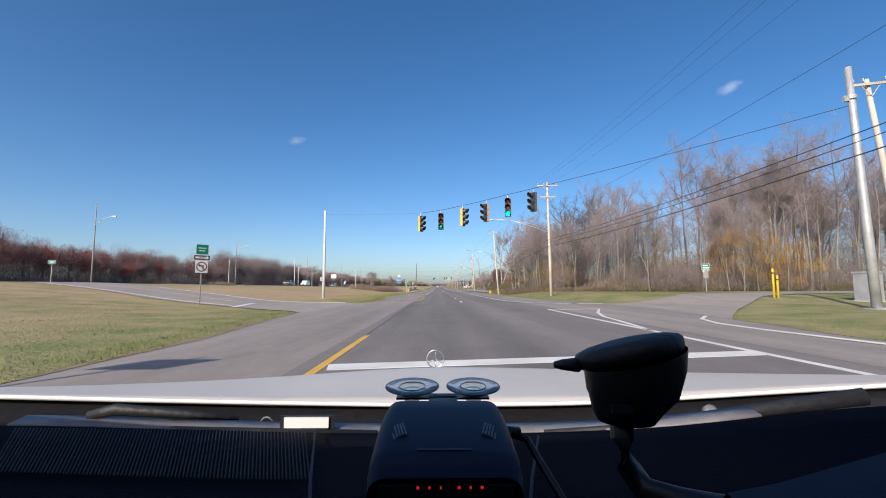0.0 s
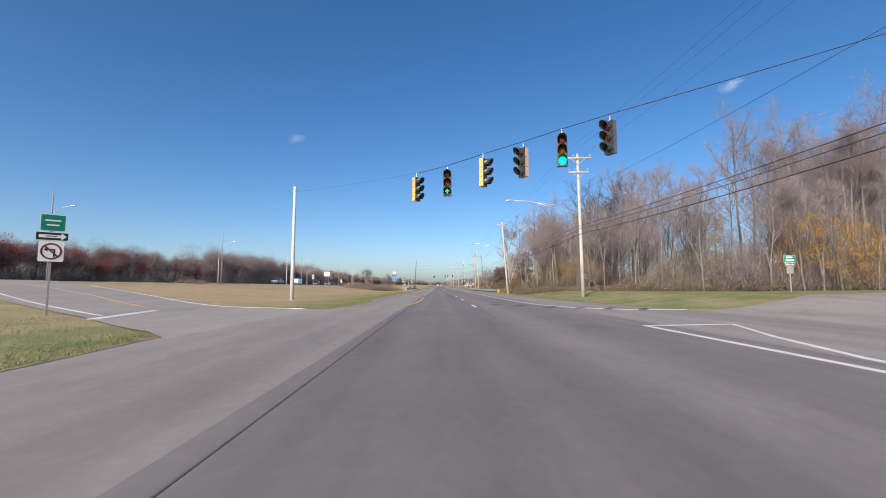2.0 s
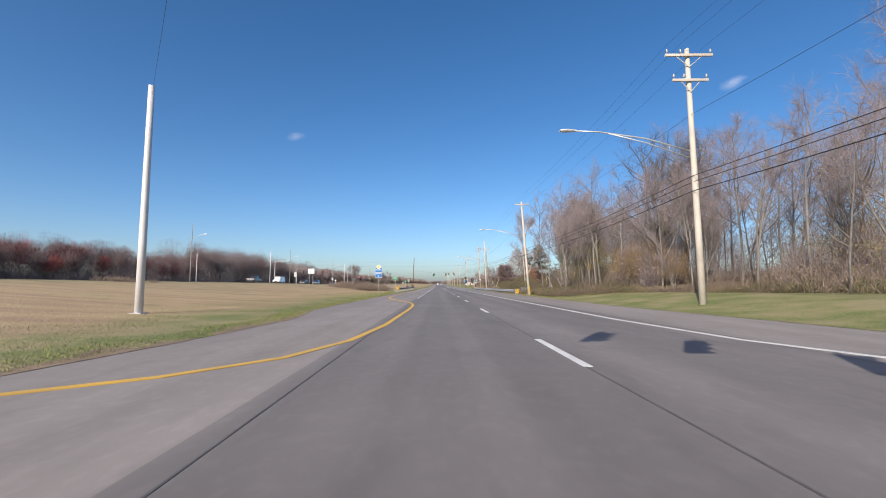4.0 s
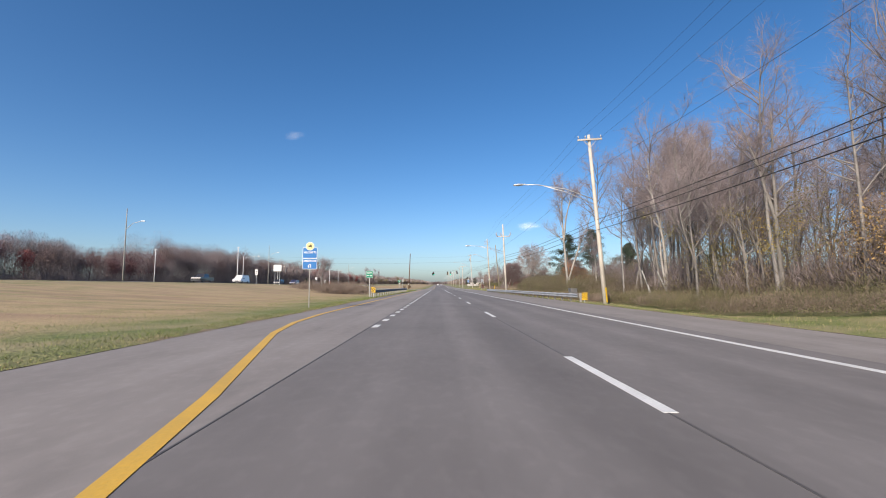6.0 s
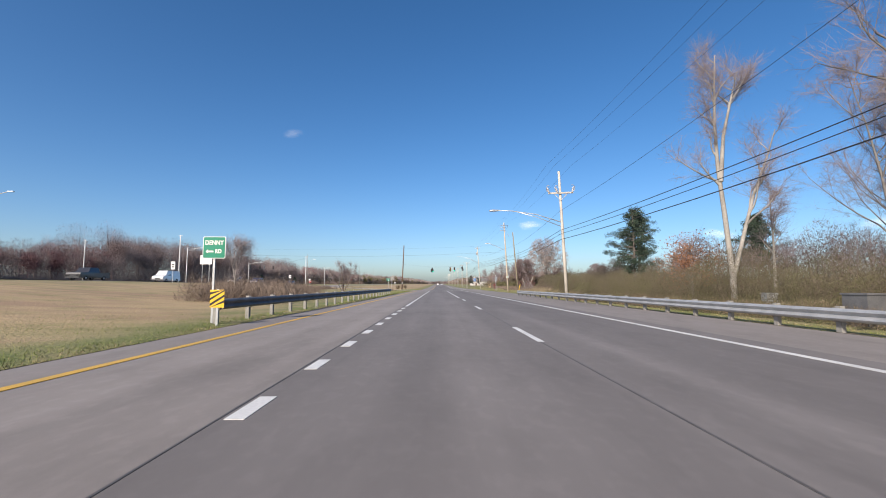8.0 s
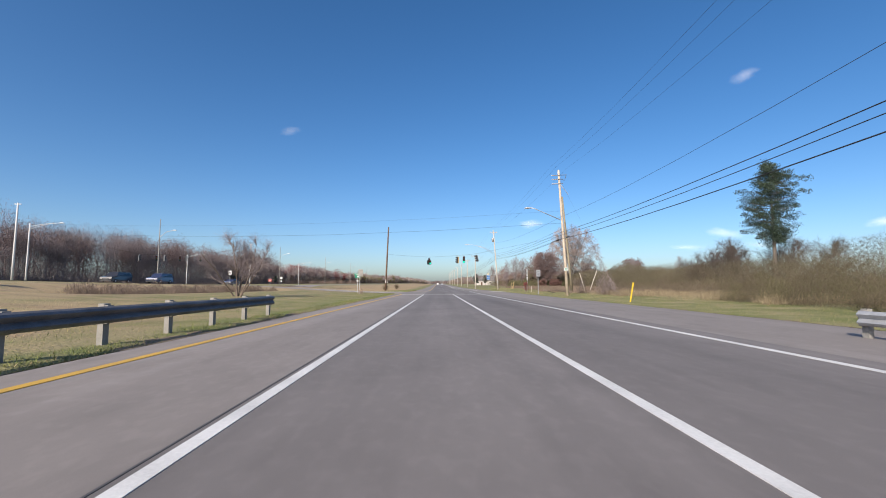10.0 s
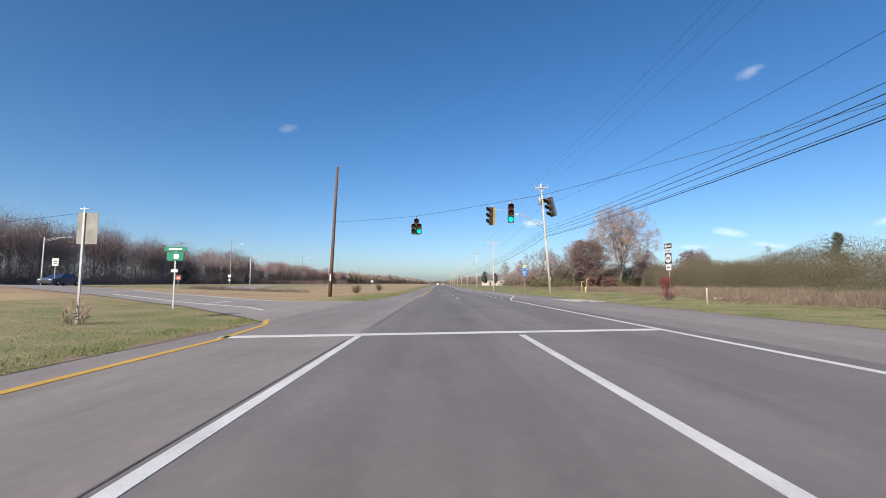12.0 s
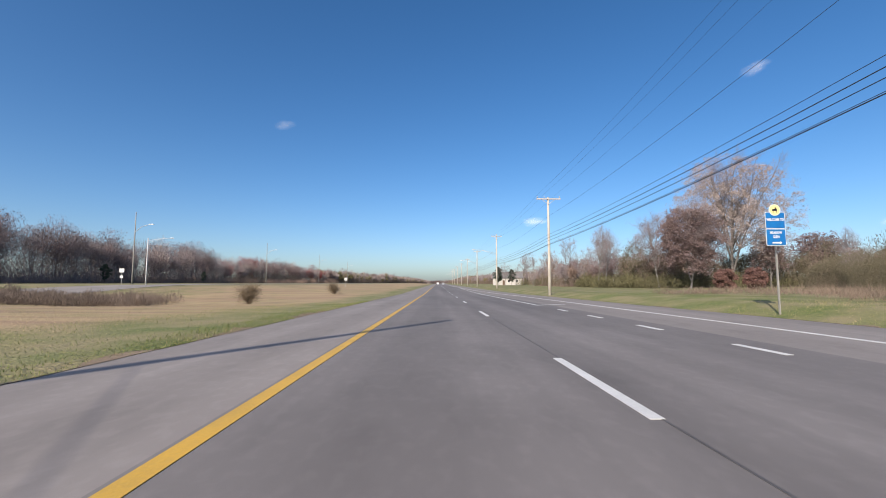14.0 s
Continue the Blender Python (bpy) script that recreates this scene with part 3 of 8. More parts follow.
def utility_pole(x, y, h, lean=(0, 0), arm_z=None, arm=1.2, lamp=None, mat=POLE_WOOD, r=(0.17, 0.11), label="", can=False, turn=0.0, second=None, cutouts=False, strain=False):
    ob = thing("utility_pole", tilt(x, y, lean[0], lean[1], turn), label or "weathered wooden utility pole with crossarm and cables", "utility pole", "poles along the road")
    part("shaft", pole_shaft(h, *r), mat, ob, smooth=True)
    for az, half in ((arm_z, arm), (second, arm * 0.75)):
        if az:
            bar = part("crossarm", Shape().box(0, -0.16, az, half * 2, 0.1, 0.12).tube([(-half * 0.6, -0.16, az), (0, -0.14, az - 0.6)], 0.02, 5).tube([(half * 0.6, -0.16, az), (0, -0.14, az - 0.6)], 0.02, 5), mat, ob)
            for k in (-0.92, -0.25, 0.9) if cutouts else (-0.92, -0.35, 0.92):
                if cutouts:
                    part("insulator", cutout(k * half, -0.2, az, 1 if k > 0 else -1), INSULATOR, bar, smooth=True)
                else:
                    part("insulator", insulator(k * half, -0.16, az + 0.15), INSULATOR, bar, smooth=True)
    if strain:                                                       # thin steel arms with strings of discs to one side
        for az in (13.3, 12.85, 12.35):
            bar = part("crossarm", Shape().box(0.1, -0.12, az, 1.5 if az > 13 else 0.5, 0.06, 0.06), SIGNAL_GREY, ob)
            part("insulator", Shape().lathe([(0.02, -0.9)] + [(0.03 + 0.045 * (k % 2), -0.86 + 0.06 * k) for k in range(12)] + [(0.02, -0.15)], 8, Matrix.Translation((0, -0.12, az)) @ Matrix.Rotation(radians(90), 4, "Y")), INSULATOR, bar, smooth=True)
        part("brace", Shape().tube([(0.1, -0.1, 12.9), (0.55, -0.1, 12.7), (0.75, -0.1, 13.2)], 0.03, 6), SIGNAL_GREY, ob)
        part("strut", Shape().tube([(0.05, -0.12, 12.3), (0.85, -0.12, 11.1)], 0.025, 6), POLE_WOOD, ob)
        tag = part("plate", Shape().box(0, -0.19, 2.9, 0.44, 0.012, 0.34), SIGN_WHITE, ob, "small white and green notice")
        for tz, tw in ((2.98, 0.34), (2.88, 0.3), (2.79, 0.24)):
            part("print_bar", Shape().box(0, -0.199, tz, tw, 0.004, 0.05), SIGN_GREEN, tag)
    if lamp:
        lamp_arm(ob, *lamp)
    if can:
        part("transformer", Shape().lathe([(0.05, h - 2.6), (0.2, h - 2.58), (0.22, h - 1.9), (0.2, h - 1.75), (0.08, h - 1.7), (0.03, h - 1.5)], 12, Matrix.Translation((-0.35, -0.15, 0))), GALVANISED, ob, smooth=True)
        part("meter_box", Shape().box(-0.27, -0.12, 3.6, 0.34, 0.26, 0.52).box(-0.3, -0.26, 3.66, 0.2, 0.04, 0.26), GALVANISED, ob)
        part("meter_box", Shape().box(0.0, -0.2, 1.7, 0.27, 0.16, 0.4).lathe([(0.0, 0.07), (0.07, 0.06), (0.085, 0.0)], 14, Matrix.Translation((0.0, -0.28, 1.72)) @ Matrix.Rotation(math.radians(90), 4, "X")), GALVANISED, ob)
    return ob


POLES = [  # x, y, height, lean, crossarm height
    dict(x=12.8, y=48.6, h=12.9, lean=(-0.9, 0), arm_z=12.5, second=11.2, lamp=(7.6, 5.9, 1.1), label="pale weathered wooden utility pole with two crossarms and street lamp"),
    dict(x=11.95, y=84.6, h=12.45, lean=(-4.0, 0), arm_z=12.05, arm=0.9, lamp=(7.65, 5.1, 1.4), label="leaning pale wooden utility pole with street lamp by guardrail"),
    dict(x=10.1, y=117.7, h=10.3, lean=(-2.4, 0), arm_z=8.5, arm=1.0, r=(0.14, 0.09), lamp=(6.2, 5.0, 1.1), cutouts=True, label="pale wooden utility pole with three fuse holders and street lamp"),
    dict(x=14.1, y=171.0, h=13.9, lean=(-2.9, 0), lamp=(8.3, 3.3, 1.5, True), mat=POLE_TAN, strain=True, label="weathered wooden utility pole with street lamp and cable splices"),
    dict(x=13.4, y=220.5, h=13.2, r=(0.15, 0.10), lean=(-3.9, 0), arm_z=12.7, arm=0.8, lamp=(8.1, 5.9, 2.3), can=True, label="pale wooden utility pole with transformer can, meter boxes and lamp"),
    dict(x=12.0, y=262.0, h=10.6, lean=(0, 0), arm_z=10.4, arm=1.3, label="weathered wooden utility pole with broad crossarm"),
]
for i in range(7):
    POLES.append(dict(x=12.6, y=308 + 46 * i, h=11.5, arm_z=11.1, arm=1.1, lamp=(7.4, 4.5, 0.8), label="distant wooden utility pole with street lamp"))
for p in POLES:
    utility_pole(**p)
utility_pole(22.7, 20.5, 11.2, (-6.8, 0), 10.9, 0.9, label="weathered wooden utility pole beside steel signal pole")
signal_pole = thing("signal_pole", tilt(18.9, 18.5, -2.0, 0), "pale galvanised steel pole that holds the signal cable", "pole", "signal poles")
part("shaft", pole_shaft(10.8, 0.20, 0.13), GALVANISED, signal_pole, smooth=True)
part("clamp", Shape().lathe([(0.17, 9.3), (0.2, 9.32), (0.2, 9.5), (0.17, 9.52)], 12).box(-0.25, 0, 9.35, 0.25, 0.12, 0.25), GALVANISED, signal_pole)
part("base_plate", Shape().box(0, 0, 0.05, 0.6, 0.6, 0.1), GALVANISED, signal_pole)
left_pole = thing("signal_pole", tilt(-11.4, 44.4), "pale painted steel pole standing in the field corner", "pole", "signal poles")
part("shaft", pole_shaft(9.0, 0.15, 0.11), POLE_PAINT, left_pole, smooth=True)
part("base_plate", Shape().box(0, 0, 0.03, 0.45, 0.45, 0.06), GALVANISED, left_pole)
brown_pole = thing("signal_pole", tilt(-10.45, 211.6, 2.2, 0), "dark brown creosoted wooden pole in the field corner", "pole", "signal poles")
part("shaft", pole_shaft(12.9, 0.19, 0.12), POLE_BROWN, brown_pole, smooth=True)
part("marker_strip", Shape().box(-0.02, -0.19, 1.9, 0.1, 0.02, 0.7), SIGN_WHITE, brown_pole)
tan_pole = thing("signal_pole", tilt(18.35, 183.2, -4.6, 0), "grey-olive mossy wooden pole at the edge of the brush", "pole", "signal poles")
part("shaft", pole_shaft(13.3, 0.165, 0.11), POLE_MOSSY, tan_pole, smooth=True)


def cable(name, points, r, label, sag=0.02):
    s = Shape()
    line = []
    for a, b in zip(points, points[1:]):
        a, b = Vector(a), Vector(b)
        d = (b - a).length
        for i in range(9):
            k = i / 8
            line.append(a.lerp(b, k) + Vector((0, 0, -4 * sag * d * k * (1 - k))))
    line = [p for i, p in enumerate(line) if i == 0 or (p - line[i - 1]).length > 1e-4]
    s.tube(line, r, 5)
    ob = new(name, s.mesh(name, CABLE, True))
    return tagged(ob, label, "cable", "overhead cables")


def pole_tops(dx, dz, tops):
    return [(x + dx, y, z + dz) for x, y, z in tops]


TOPS = [(16.8, -30, 13.3), (14.6, 10, 13.1), (12.6, 48.5, 13.0), (11.3, 84.5, 12.0), (9.65, 117.6, 10.4), (13.45, 170.9, 13.9), (12.55, 220.4, 13.3), (12.0, 262, 10.8)] + [(12.6, 308 + 46 * i, 11.3 + rise(308 + 46 * i)) for i in range(7)]
for dx in (-1.0, -0.35, 1.0):
    cable("power_cable", pole_tops(dx, 0.3, TOPS), 0.0055, "thin overhead power line strung between poles", 0.012)
MID_Z = [9.6, 9.6, 9.6, 9.5, 7.0, 8.6, 10.6, 8.6] + [8.8 + rise(308 + 46 * i) for i in range(7)]
cable("power_cable", [(x, y, z) for (x, y, _), z in zip(TOPS, MID_Z)], 0.009, "thin overhead neutral cable strung between poles", 0.012)
LOW = [(16.8, -30), (14.6, 10), (12.7, 48.5), (11.65, 84.5), (9.85, 117.6), (13.75, 170.9), (13.0, 220.4), (12.0, 262)] + [(12.6, 308 + 46 * i) for i in range(7)]
LOW_Z = [6.3, 6.4, 6.5, 5.9, 5.5, 6.95, 7.7, 6.2] + [6.2 + rise(308 + 46 * i) for i in range(7)]
for dx, dz, r in ((-0.15, 0.0, 0.018), (-0.1, -0.28, 0.016), (-0.15, -0.75, 0.022)):
    cable("telephone_cable", [(x + dx, y, z + dz) for (x, y), z in zip(LOW, LOW_Z)], r, "thick black telephone cable strung low between poles", 0.008)
for dx, dz in ((0.25, -0.5), (-0.12, 0.35)):
    cable("telephone_cable", [(x + dx, y, z + dz) for (x, y), z in zip(LOW[5:], LOW_Z[5:])], 0.012, "thick black telephone cable strung low between poles", 0.008)
cable("cross_cable", [(13.75, 171, 7.95), (-97, 204, 13.2)], 0.011, "black cable strung across the road", 0.0195)
cable("cross_cable", [(13.6, 171, 9.3), (-97, 204, 14.0)], 0.006, "black cable strung across the road", 0.016)
for y0, z0 in ((168.4, 6.16), (172.1, 6.2)):
    s = Shape().tube([(13.6, y0, z0), (13.6, y0 + 0.9, z0 + 0.02)], 0.075, 8)
    tagged(new("cable_splice", s.mesh("cable_splice", CABLE, True)), "black splice case on a telephone cable", "cable splice")


# ---- traffic signals ----
def signal_section(parent, z, lens, x=0.0, body=SIGNAL_YELLOW):
    """One lens with its housing and tunnel visor; it faces -y."""
    box = part("housing", Shape().box(x, 0.09, z, 0.34, 0.16, 0.345), body, parent)
    part("door", Shape().box(x, -0.002, z, 0.346, 0.03, 0.35), SIGNAL_BLACK, box)
    v, f = [], []
    for i, y in enumerate((-0.015, -0.33)):
        for k in range(15):
            a = math.radians(-30 + 240 * k / 14)
            for r in (0.155, 0.148):
                v.append((x + r * math.cos(a), y if i == 0 else y + 0.10 * (1 - math.sin(max(a, 0)) if math.sin(a) > 0 else 1.3), z + r * math.sin(a)))
    n = 30
    for k in range(14):
        a = 2 * k
        f += [(a, a + 2, n + a + 2, n + a), (a + 1, n + a + 1, n + a + 3, a + 3), (n + a, n + a + 2, n + a + 3, n + a + 1)]
    part("visor", Shape().add(v, f), SIGNAL_BLACK, box, smooth=True)
    part("lens", Shape().lathe([(0.142, 0.0), (0.12, 0.025), (0.07, 0.045), (0.01, 0.05)], 16, Matrix.Translation((x, -0.016, z)) @ Matrix.Rotation(radians(90), 4, "X")), lens, box, smooth=True)
    return box


def traffic_signal(x, y, z, turn, label, lit=None, arrow=False, doghouse=False, lean=0.0, body=SIGNAL_GREY):
    ob = thing("traffic_signal", pose(x, y, z + 0.7, 0, lean, 0) @ pose(0, 0, -0.7, 0, 0, turn), label, "traffic light", "traffic signals over the road")
    if doghouse:
        spots = [(0, 0.36, LENS_RED), (-0.19, 0.0, LENS_AMBER), (-0.19, -0.355, LENS_DARK), (0.19, 0.0, LENS_AMBER), (0.19, -0.355, LENS_GREEN)]
        part("bracket", Shape().box(0, 0.05, 0.17, 0.5, 0.06, 0.05).box(0, 0.05, -0.56, 0.5, 0.06, 0.04).tube([(0, 0.05, -0.55), (0, 0.05, 0.75)], 0.025, 6), SIGNAL_GREY, ob)
    else:
        spots = [(0, 0.355, LENS_RED), (0, 0.0, LENS_AMBER), (0, -0.355, LENS_GREEN if lit and not arrow else LENS_DARK)]
        part("bracket", Shape().tube([(0, 0.08, 0.5), (0, 0.08, 0.75)], 0.025, 6).box(0, 0.08, 0.54, 0.12, 0.1, 0.05), ALUMINIUM, ob)
    for sx, sz, lens in spots:
        signal_section(ob, sz, lens, sx, body)
    if arrow:
        s = Shape().box(0, -0.072, -0.365, 0.035, 0.012, 0.17)
        for k in (-1, 1):
            s.box(0, 0, 0, 0.035, 0.012, 0.13, Matrix.Translation((0.037 * k, -0.072, -0.315)) @ Matrix.Rotation(radians(45 * -k), 4, "Y"))
        part("lit_arrow", s, LENS_GREEN, ob, "lit green straight-ahead arrow")
    return ob


SPAN_A = [(-0.95, 29.5, 5.47, 55), (0.35, 28.0, 5.40, -3), (1.74, 26.3, 5.40, 62), (2.95, 25.35, 5.52, -62), (4.13, 24.4, 5.66, -14), (5.35, 23.5, 5.80, -62)]
for i, (x, y, z, turn) in enumerate(SPAN_A):
    traffic_signal(x, y, z, turn, ("three-lens signal with lit green arrow, hung on cable" if i == 1 else "three-lens signal showing green, hung on cable" if i == 4 else
                                   "yellow three-lens signal turned aside, hung on cable" if turn > 5 else "faded three-lens signal turned aside, hung on cable"), i == 4, i == 1, body=(SIGNAL_YELLOW, SIGNAL_GREY, SIGNAL_YELLOW, SIGNAL_FADED, SIGNAL_GREY, SIGNAL_GREY)[i])
cable("signal_cable", [(18.5, 18.5, 9.2)] + [(x, y, z + 0.75) for x, y, z, _ in SPAN_A[::-1]], 0.014, "black cable that carries the traffic signals", 0.004)
cable("signal_cable", [(-0.95, 29.5, 6.22), (-11.3, 44.3, 8.6)], 0.0045, "thin tether wire from the last signal to its pole", 0.004)
SPAN_B = [(-1.47, 199.5, 5.31, 0), (3.23, 194.5, 5.25, -58), (4.22, 193.4, 5.24, -4), (6.0, 192.2, 5.36, -66)]
for i, (x, y, z, turn) in enumerate(SPAN_B):
    traffic_signal(x, y, z, turn, ("five-lens cluster signal showing green, hung on cable", "yellow three-lens signal turned aside, hung on cable",
                                   "three-lens signal showing green, hung on cable", "dark three-lens signal hanging askew on its cable")[i], i == 2, False, i == 0, (0, 2, 1, -13)[i], SIGNAL_YELLOW if i == 1 else SIGNAL_GREY)
cable("signal_cable", [(17.75, 183.2, 8.1)] + [(x, y, z + 0.75) for x, y, z, _ in SPAN_B[::-1]] + [(-10.1, 211.5, 7.4)], 0.011, "black cable that carries the traffic signals", 0.004)


# ---- trees ----
def bare_tree(seed, h, limbs=11, spread=0.34, start=0.3, twigs=14, r0=None, fork=0, base=0, given=None):
    """Points and faces of a leafless tree: (trunk and limbs), (branches and twigs)."""
    rnd = random.Random(seed)
    wood, fine = Shape(), Shape()
    r0 = r0 or h * 0.0075

    def wander(p, d, length, n, wob, up):
        pts = [p]
        for _ in range(n):
            d = (d + Vector((rnd.gauss(0, wob), rnd.gauss(0, wob), rnd.gauss(0, wob) + up))).normalized()
            p = p + d * length / n
            pts.append(p)
        return pts

    def spike(p, d, length, r):
        a = d.cross(Vector((rnd.gauss(0, 1), rnd.gauss(0, 1), rnd.gauss(0, 1)))).normalized()
        fine.add([p + a * r, p - a * r, p + d * length], [(0, 1, 2)])

    stems = [wander(Vector((0, 0, -0.3)), Vector((rnd.gauss(0, 0.04), rnd.gauss(0, 0.04), 1)).normalized(), h * 0.93, 9, 0.05, 0.06)]
    for _ in range(fork):
        k = rnd.randint(1, 4)
        a = rnd.uniform(0, 6.28)
        stems.append(wander(stems[0][k], Vector((math.cos(a) * 0.28, math.sin(a) * 0.28, 1)).normalized(), h * (0.93 - k / 10), 7, 0.07, 0.07))
    for _ in range(base):                                          # more stems from the foot
        a = rnd.uniform(0, 6.28)
        stems.append(wander(Vector((math.cos(a) * 0.02 * h, math.sin(a) * 0.02 * h, -0.2)), Vector((math.cos(a) * 0.5, math.sin(a) * 0.5, 1)).normalized(), h * rnd.uniform(0.75, 0.98), 7, 0.09, 0.05))
    if given:
        stems = [[Vector(p) for p in line] for line in given]
    for si, stem in enumerate(stems):
        n = len(stem)
        base = r0 if si == 0 else r0 * 0.7
        wood.tube(stem, [base * (1 - 0.9 * i / (n - 1)) + 0.012 for i in range(n)], 7, False)
        for j in range(limbs if si == 0 else limbs * 2 // 3):
            f = start + (0.98 - start) * (j + rnd.random()) / limbs if si == 0 else 0.2 + 0.75 * rnd.random()
            q = f * (n - 1)
            i = min(int(q), n - 2)
            p = stem[i].lerp(stem[i + 1], q - i)
            a = rnd.uniform(0, 6.28)
            out = rnd.uniform(0.5, 1.0)
            d = Vector((math.cos(a) * out, math.sin(a) * out, rnd.uniform(0.45, 1.0))).normalized()
            ln = h * spread * (1.15 - 0.75 * f) * rnd.uniform(0.7, 1.15)
            limb = wander(p, d, ln, 5, 0.14, 0.10)
            rl = base * (1 - 0.85 * f) * 0.5 + 0.012
            wood.tube(limb, [rl * (1 - 0.8 * k / 5) + 0.006 for k in range(6)], 5, False)
            for k in range(7):
                g = 0.25 + 0.75 * (k + rnd.random()) / 7
                q = g * 5
                i = min(int(q), 4)
                p2 = limb[i].lerp(limb[i + 1], min(q - i, 1.0))
                d2 = ((limb[i + 1] - limb[i]).normalized() + Vector((rnd.gauss(0, 0.6), rnd.gauss(0, 0.6), rnd.gauss(0.15, 0.5)))).normalized()
                l2 = ln * rnd.uniform(0.32, 0.68) * (1.2 - 0.5 * g)
                br = wander(p2, d2, l2, 3, 0.16, 0.05)
                fine.tube(br, [0.014, 0.010, 0.007, 0.004], 3, False)
                for _ in range(twigs):
                    i = rnd.randint(0, 2)
                    p3 = br[i].lerp(br[i + 1], rnd.random())
                    d3 = ((br[i + 1] - br[i]).normalized() + Vector((rnd.gauss(0, 0.7), rnd.gauss(0, 0.7), rnd.gauss(0.1, 0.6)))).normalized()
                    l3 = rnd.uniform(0.35, 1.05)
                    spike(p3, d3, l3, 0.006)
                    for _ in range(2):
                        spike(p3 + d3 * l3 * rnd.uniform(0.3, 0.8), (d3 + Vector((rnd.gauss(0, 0.6), rnd.gauss(0, 0.6), rnd.gauss(0, 0.6)))).normalized(), l3 * 0.7, 0.0046)
    return wood, fine


def leaves(seed, clumps, per, size, flat=0.6):
    """Leaf-sized triangles and quads scattered round clump centres (x, y, z, radius)."""
    g = np.random.default_rng(seed)
    c = np.array(clumps)
    idx = np.repeat(np.arange(len(c)), per)
    d = g.normal(size=(len(idx), 3))
    d *= (g.random(len(idx)) ** 0.45 / np.linalg.norm(d, axis=1))[:, None]
    p = c[idx, :3] + d * c[idx, 3:4] * np.array([1, 1, flat])
    a, b = g.normal(size=p.shape), g.normal(size=p.shape)
    a /= np.linalg.norm(a, axis=1)[:, None]
    b -= a * (a * b).sum(1)[:, None]
    b /= np.linalg.norm(b, axis=1)[:, None]
    s = size * g.uniform(0.6, 1.4, len(p))[:, None]
    v = np.stack([p - a * s, p + b * s * 0.55, p + a * s, p - b * s * 0.55], 1).reshape(-1, 3)
    return v, np.arange(len(v)).reshape(-1, 4)


TREE_KINDS = []
for seed, kw in enumerate((dict(h=15.5, limbs=15, start=0.42), dict(h=13.5, limbs=13, spread=0.3, fork=1, start=0.4), dict(h=16, limbs=15, start=0.5), dict(h=12, limbs=12, fork=1, spread=0.4),
                           dict(h=14.5, limbs=13, start=0.5, spread=0.28), dict(h=11, limbs=9, spread=0.38), dict(h=14, limbs=13, fork=2, spread=0.33, start=0.42))):
    wood, fine = bare_tree(40 + seed, **kw)
    TREE_KINDS.append((wood.mesh("trunk", BARK, True), fine.mesh("crown", TWIG), kw["h"]))


def tree(x, y, kind, size=1.0, turn=0.0, foliage=None, label="", lean=0.0):
    trunk, crown, h = TREE_KINDS[kind]
    ob = thing("tree", pose(x, y, land(x, y) - 0.05, lean, 0, turn), label or "tall leafless grey-barked tree at the edge of woods", "tree", "roadside trees")
    ob.scale = (size, size, size)
    part("trunk", trunk, None, ob)
    part("crown", crown, None, ob, "bare branches and fine twigs")
    if foliage:
        mat, low, high, count, seed = foliage
        g = random.Random(seed)
        clumps = [(g.gauss(0, 1.9), g.gauss(0, 1.9), h * g.uniform(low, high), g.uniform(0.6, 1.5)) for _ in range(count * 2)]
        v, f = leaves(seed, clumps, 120, 0.05, 0.8)
        part("foliage", soup("foliage", v, f, mat), None, ob, "thinning autumn leaves")
    return ob


rnd = random.Random(7)
spots = []
while len(spots) < 70:
    y = rnd.uniform(49, 99)
    front = 20.5 if y < 60 else 17.5 + 2.5 * math.sin(y * 0.3) if y < 92 else 15.5
    x = front + abs(rnd.gauss(0, 7.5 if y > 60 else 13.0))
    if all((x - a) ** 2 + (y - b) ** 2 > 5.0 for a, b in spots) and not (y < 34 and x < 26):
        spots.append((x, y))
for i, (x, y) in enumerate(spots):
    fol, lab = None, ""
    if i % 26 == 2:
        fol, lab = (LEAF_OLIVE, 0.15, 0.45, 7, i), "half-bare tree with olive leaves in the woods"
    elif i % 11 == 5:
        fol, lab = (LEAF_OLIVE, 0.12, 0.4, 7, i), "half-bare tree with olive leaves in the woods"
    tree(x, y, i % 7, rnd.uniform(0.7, 1.0), rnd.uniform(0, 360), fol, lab)
for x, y, k, s, fol in ((34.0, 50.2, 1, 0.8, (LEAF_ORANGE, 0.2, 0.62, 34, 901)), (37.0, 49.6, 3, 0.85, (LEAF_ORANGE, 0.15, 0.7, 34, 902)), (40.5, 49.8, 5, 0.9, (LEAF_ORANGE, 0.1, 0.55, 20, 903)), (44, 52, 0, 0.8, (LEAF_ORANGE, 0.2, 0.5, 20, 904)),
                        (26.5, 54.5, 6, 0.8, (LEAF_OCHRE, 0.1, 0.75, 22, 907)), (29, 56.5, 1, 0.85, (LEAF_YELLOW, 0.15, 0.7, 16, 908)), (18.6, 78, 3, 0.8, (LEAF_YELLOW, 0.2, 0.55, 14, 905)), (20.5, 84, 5, 0.9, (LEAF_OLIVE, 0.15, 0.6, 9, 906))):
    tree(x, y, k, s, 40 * k, fol, "tree with orange and yellow autumn leaves among bare woods")
extra = random.Random(12)
for i in range(13):                                                # woods along the side road
    tree(extra.uniform(42, 84), 50 + abs(extra.gauss(0, 7)), i % 7, extra.uniform(1.0, 1.3), extra.uniform(0, 360))
deeper = random.Random(77)
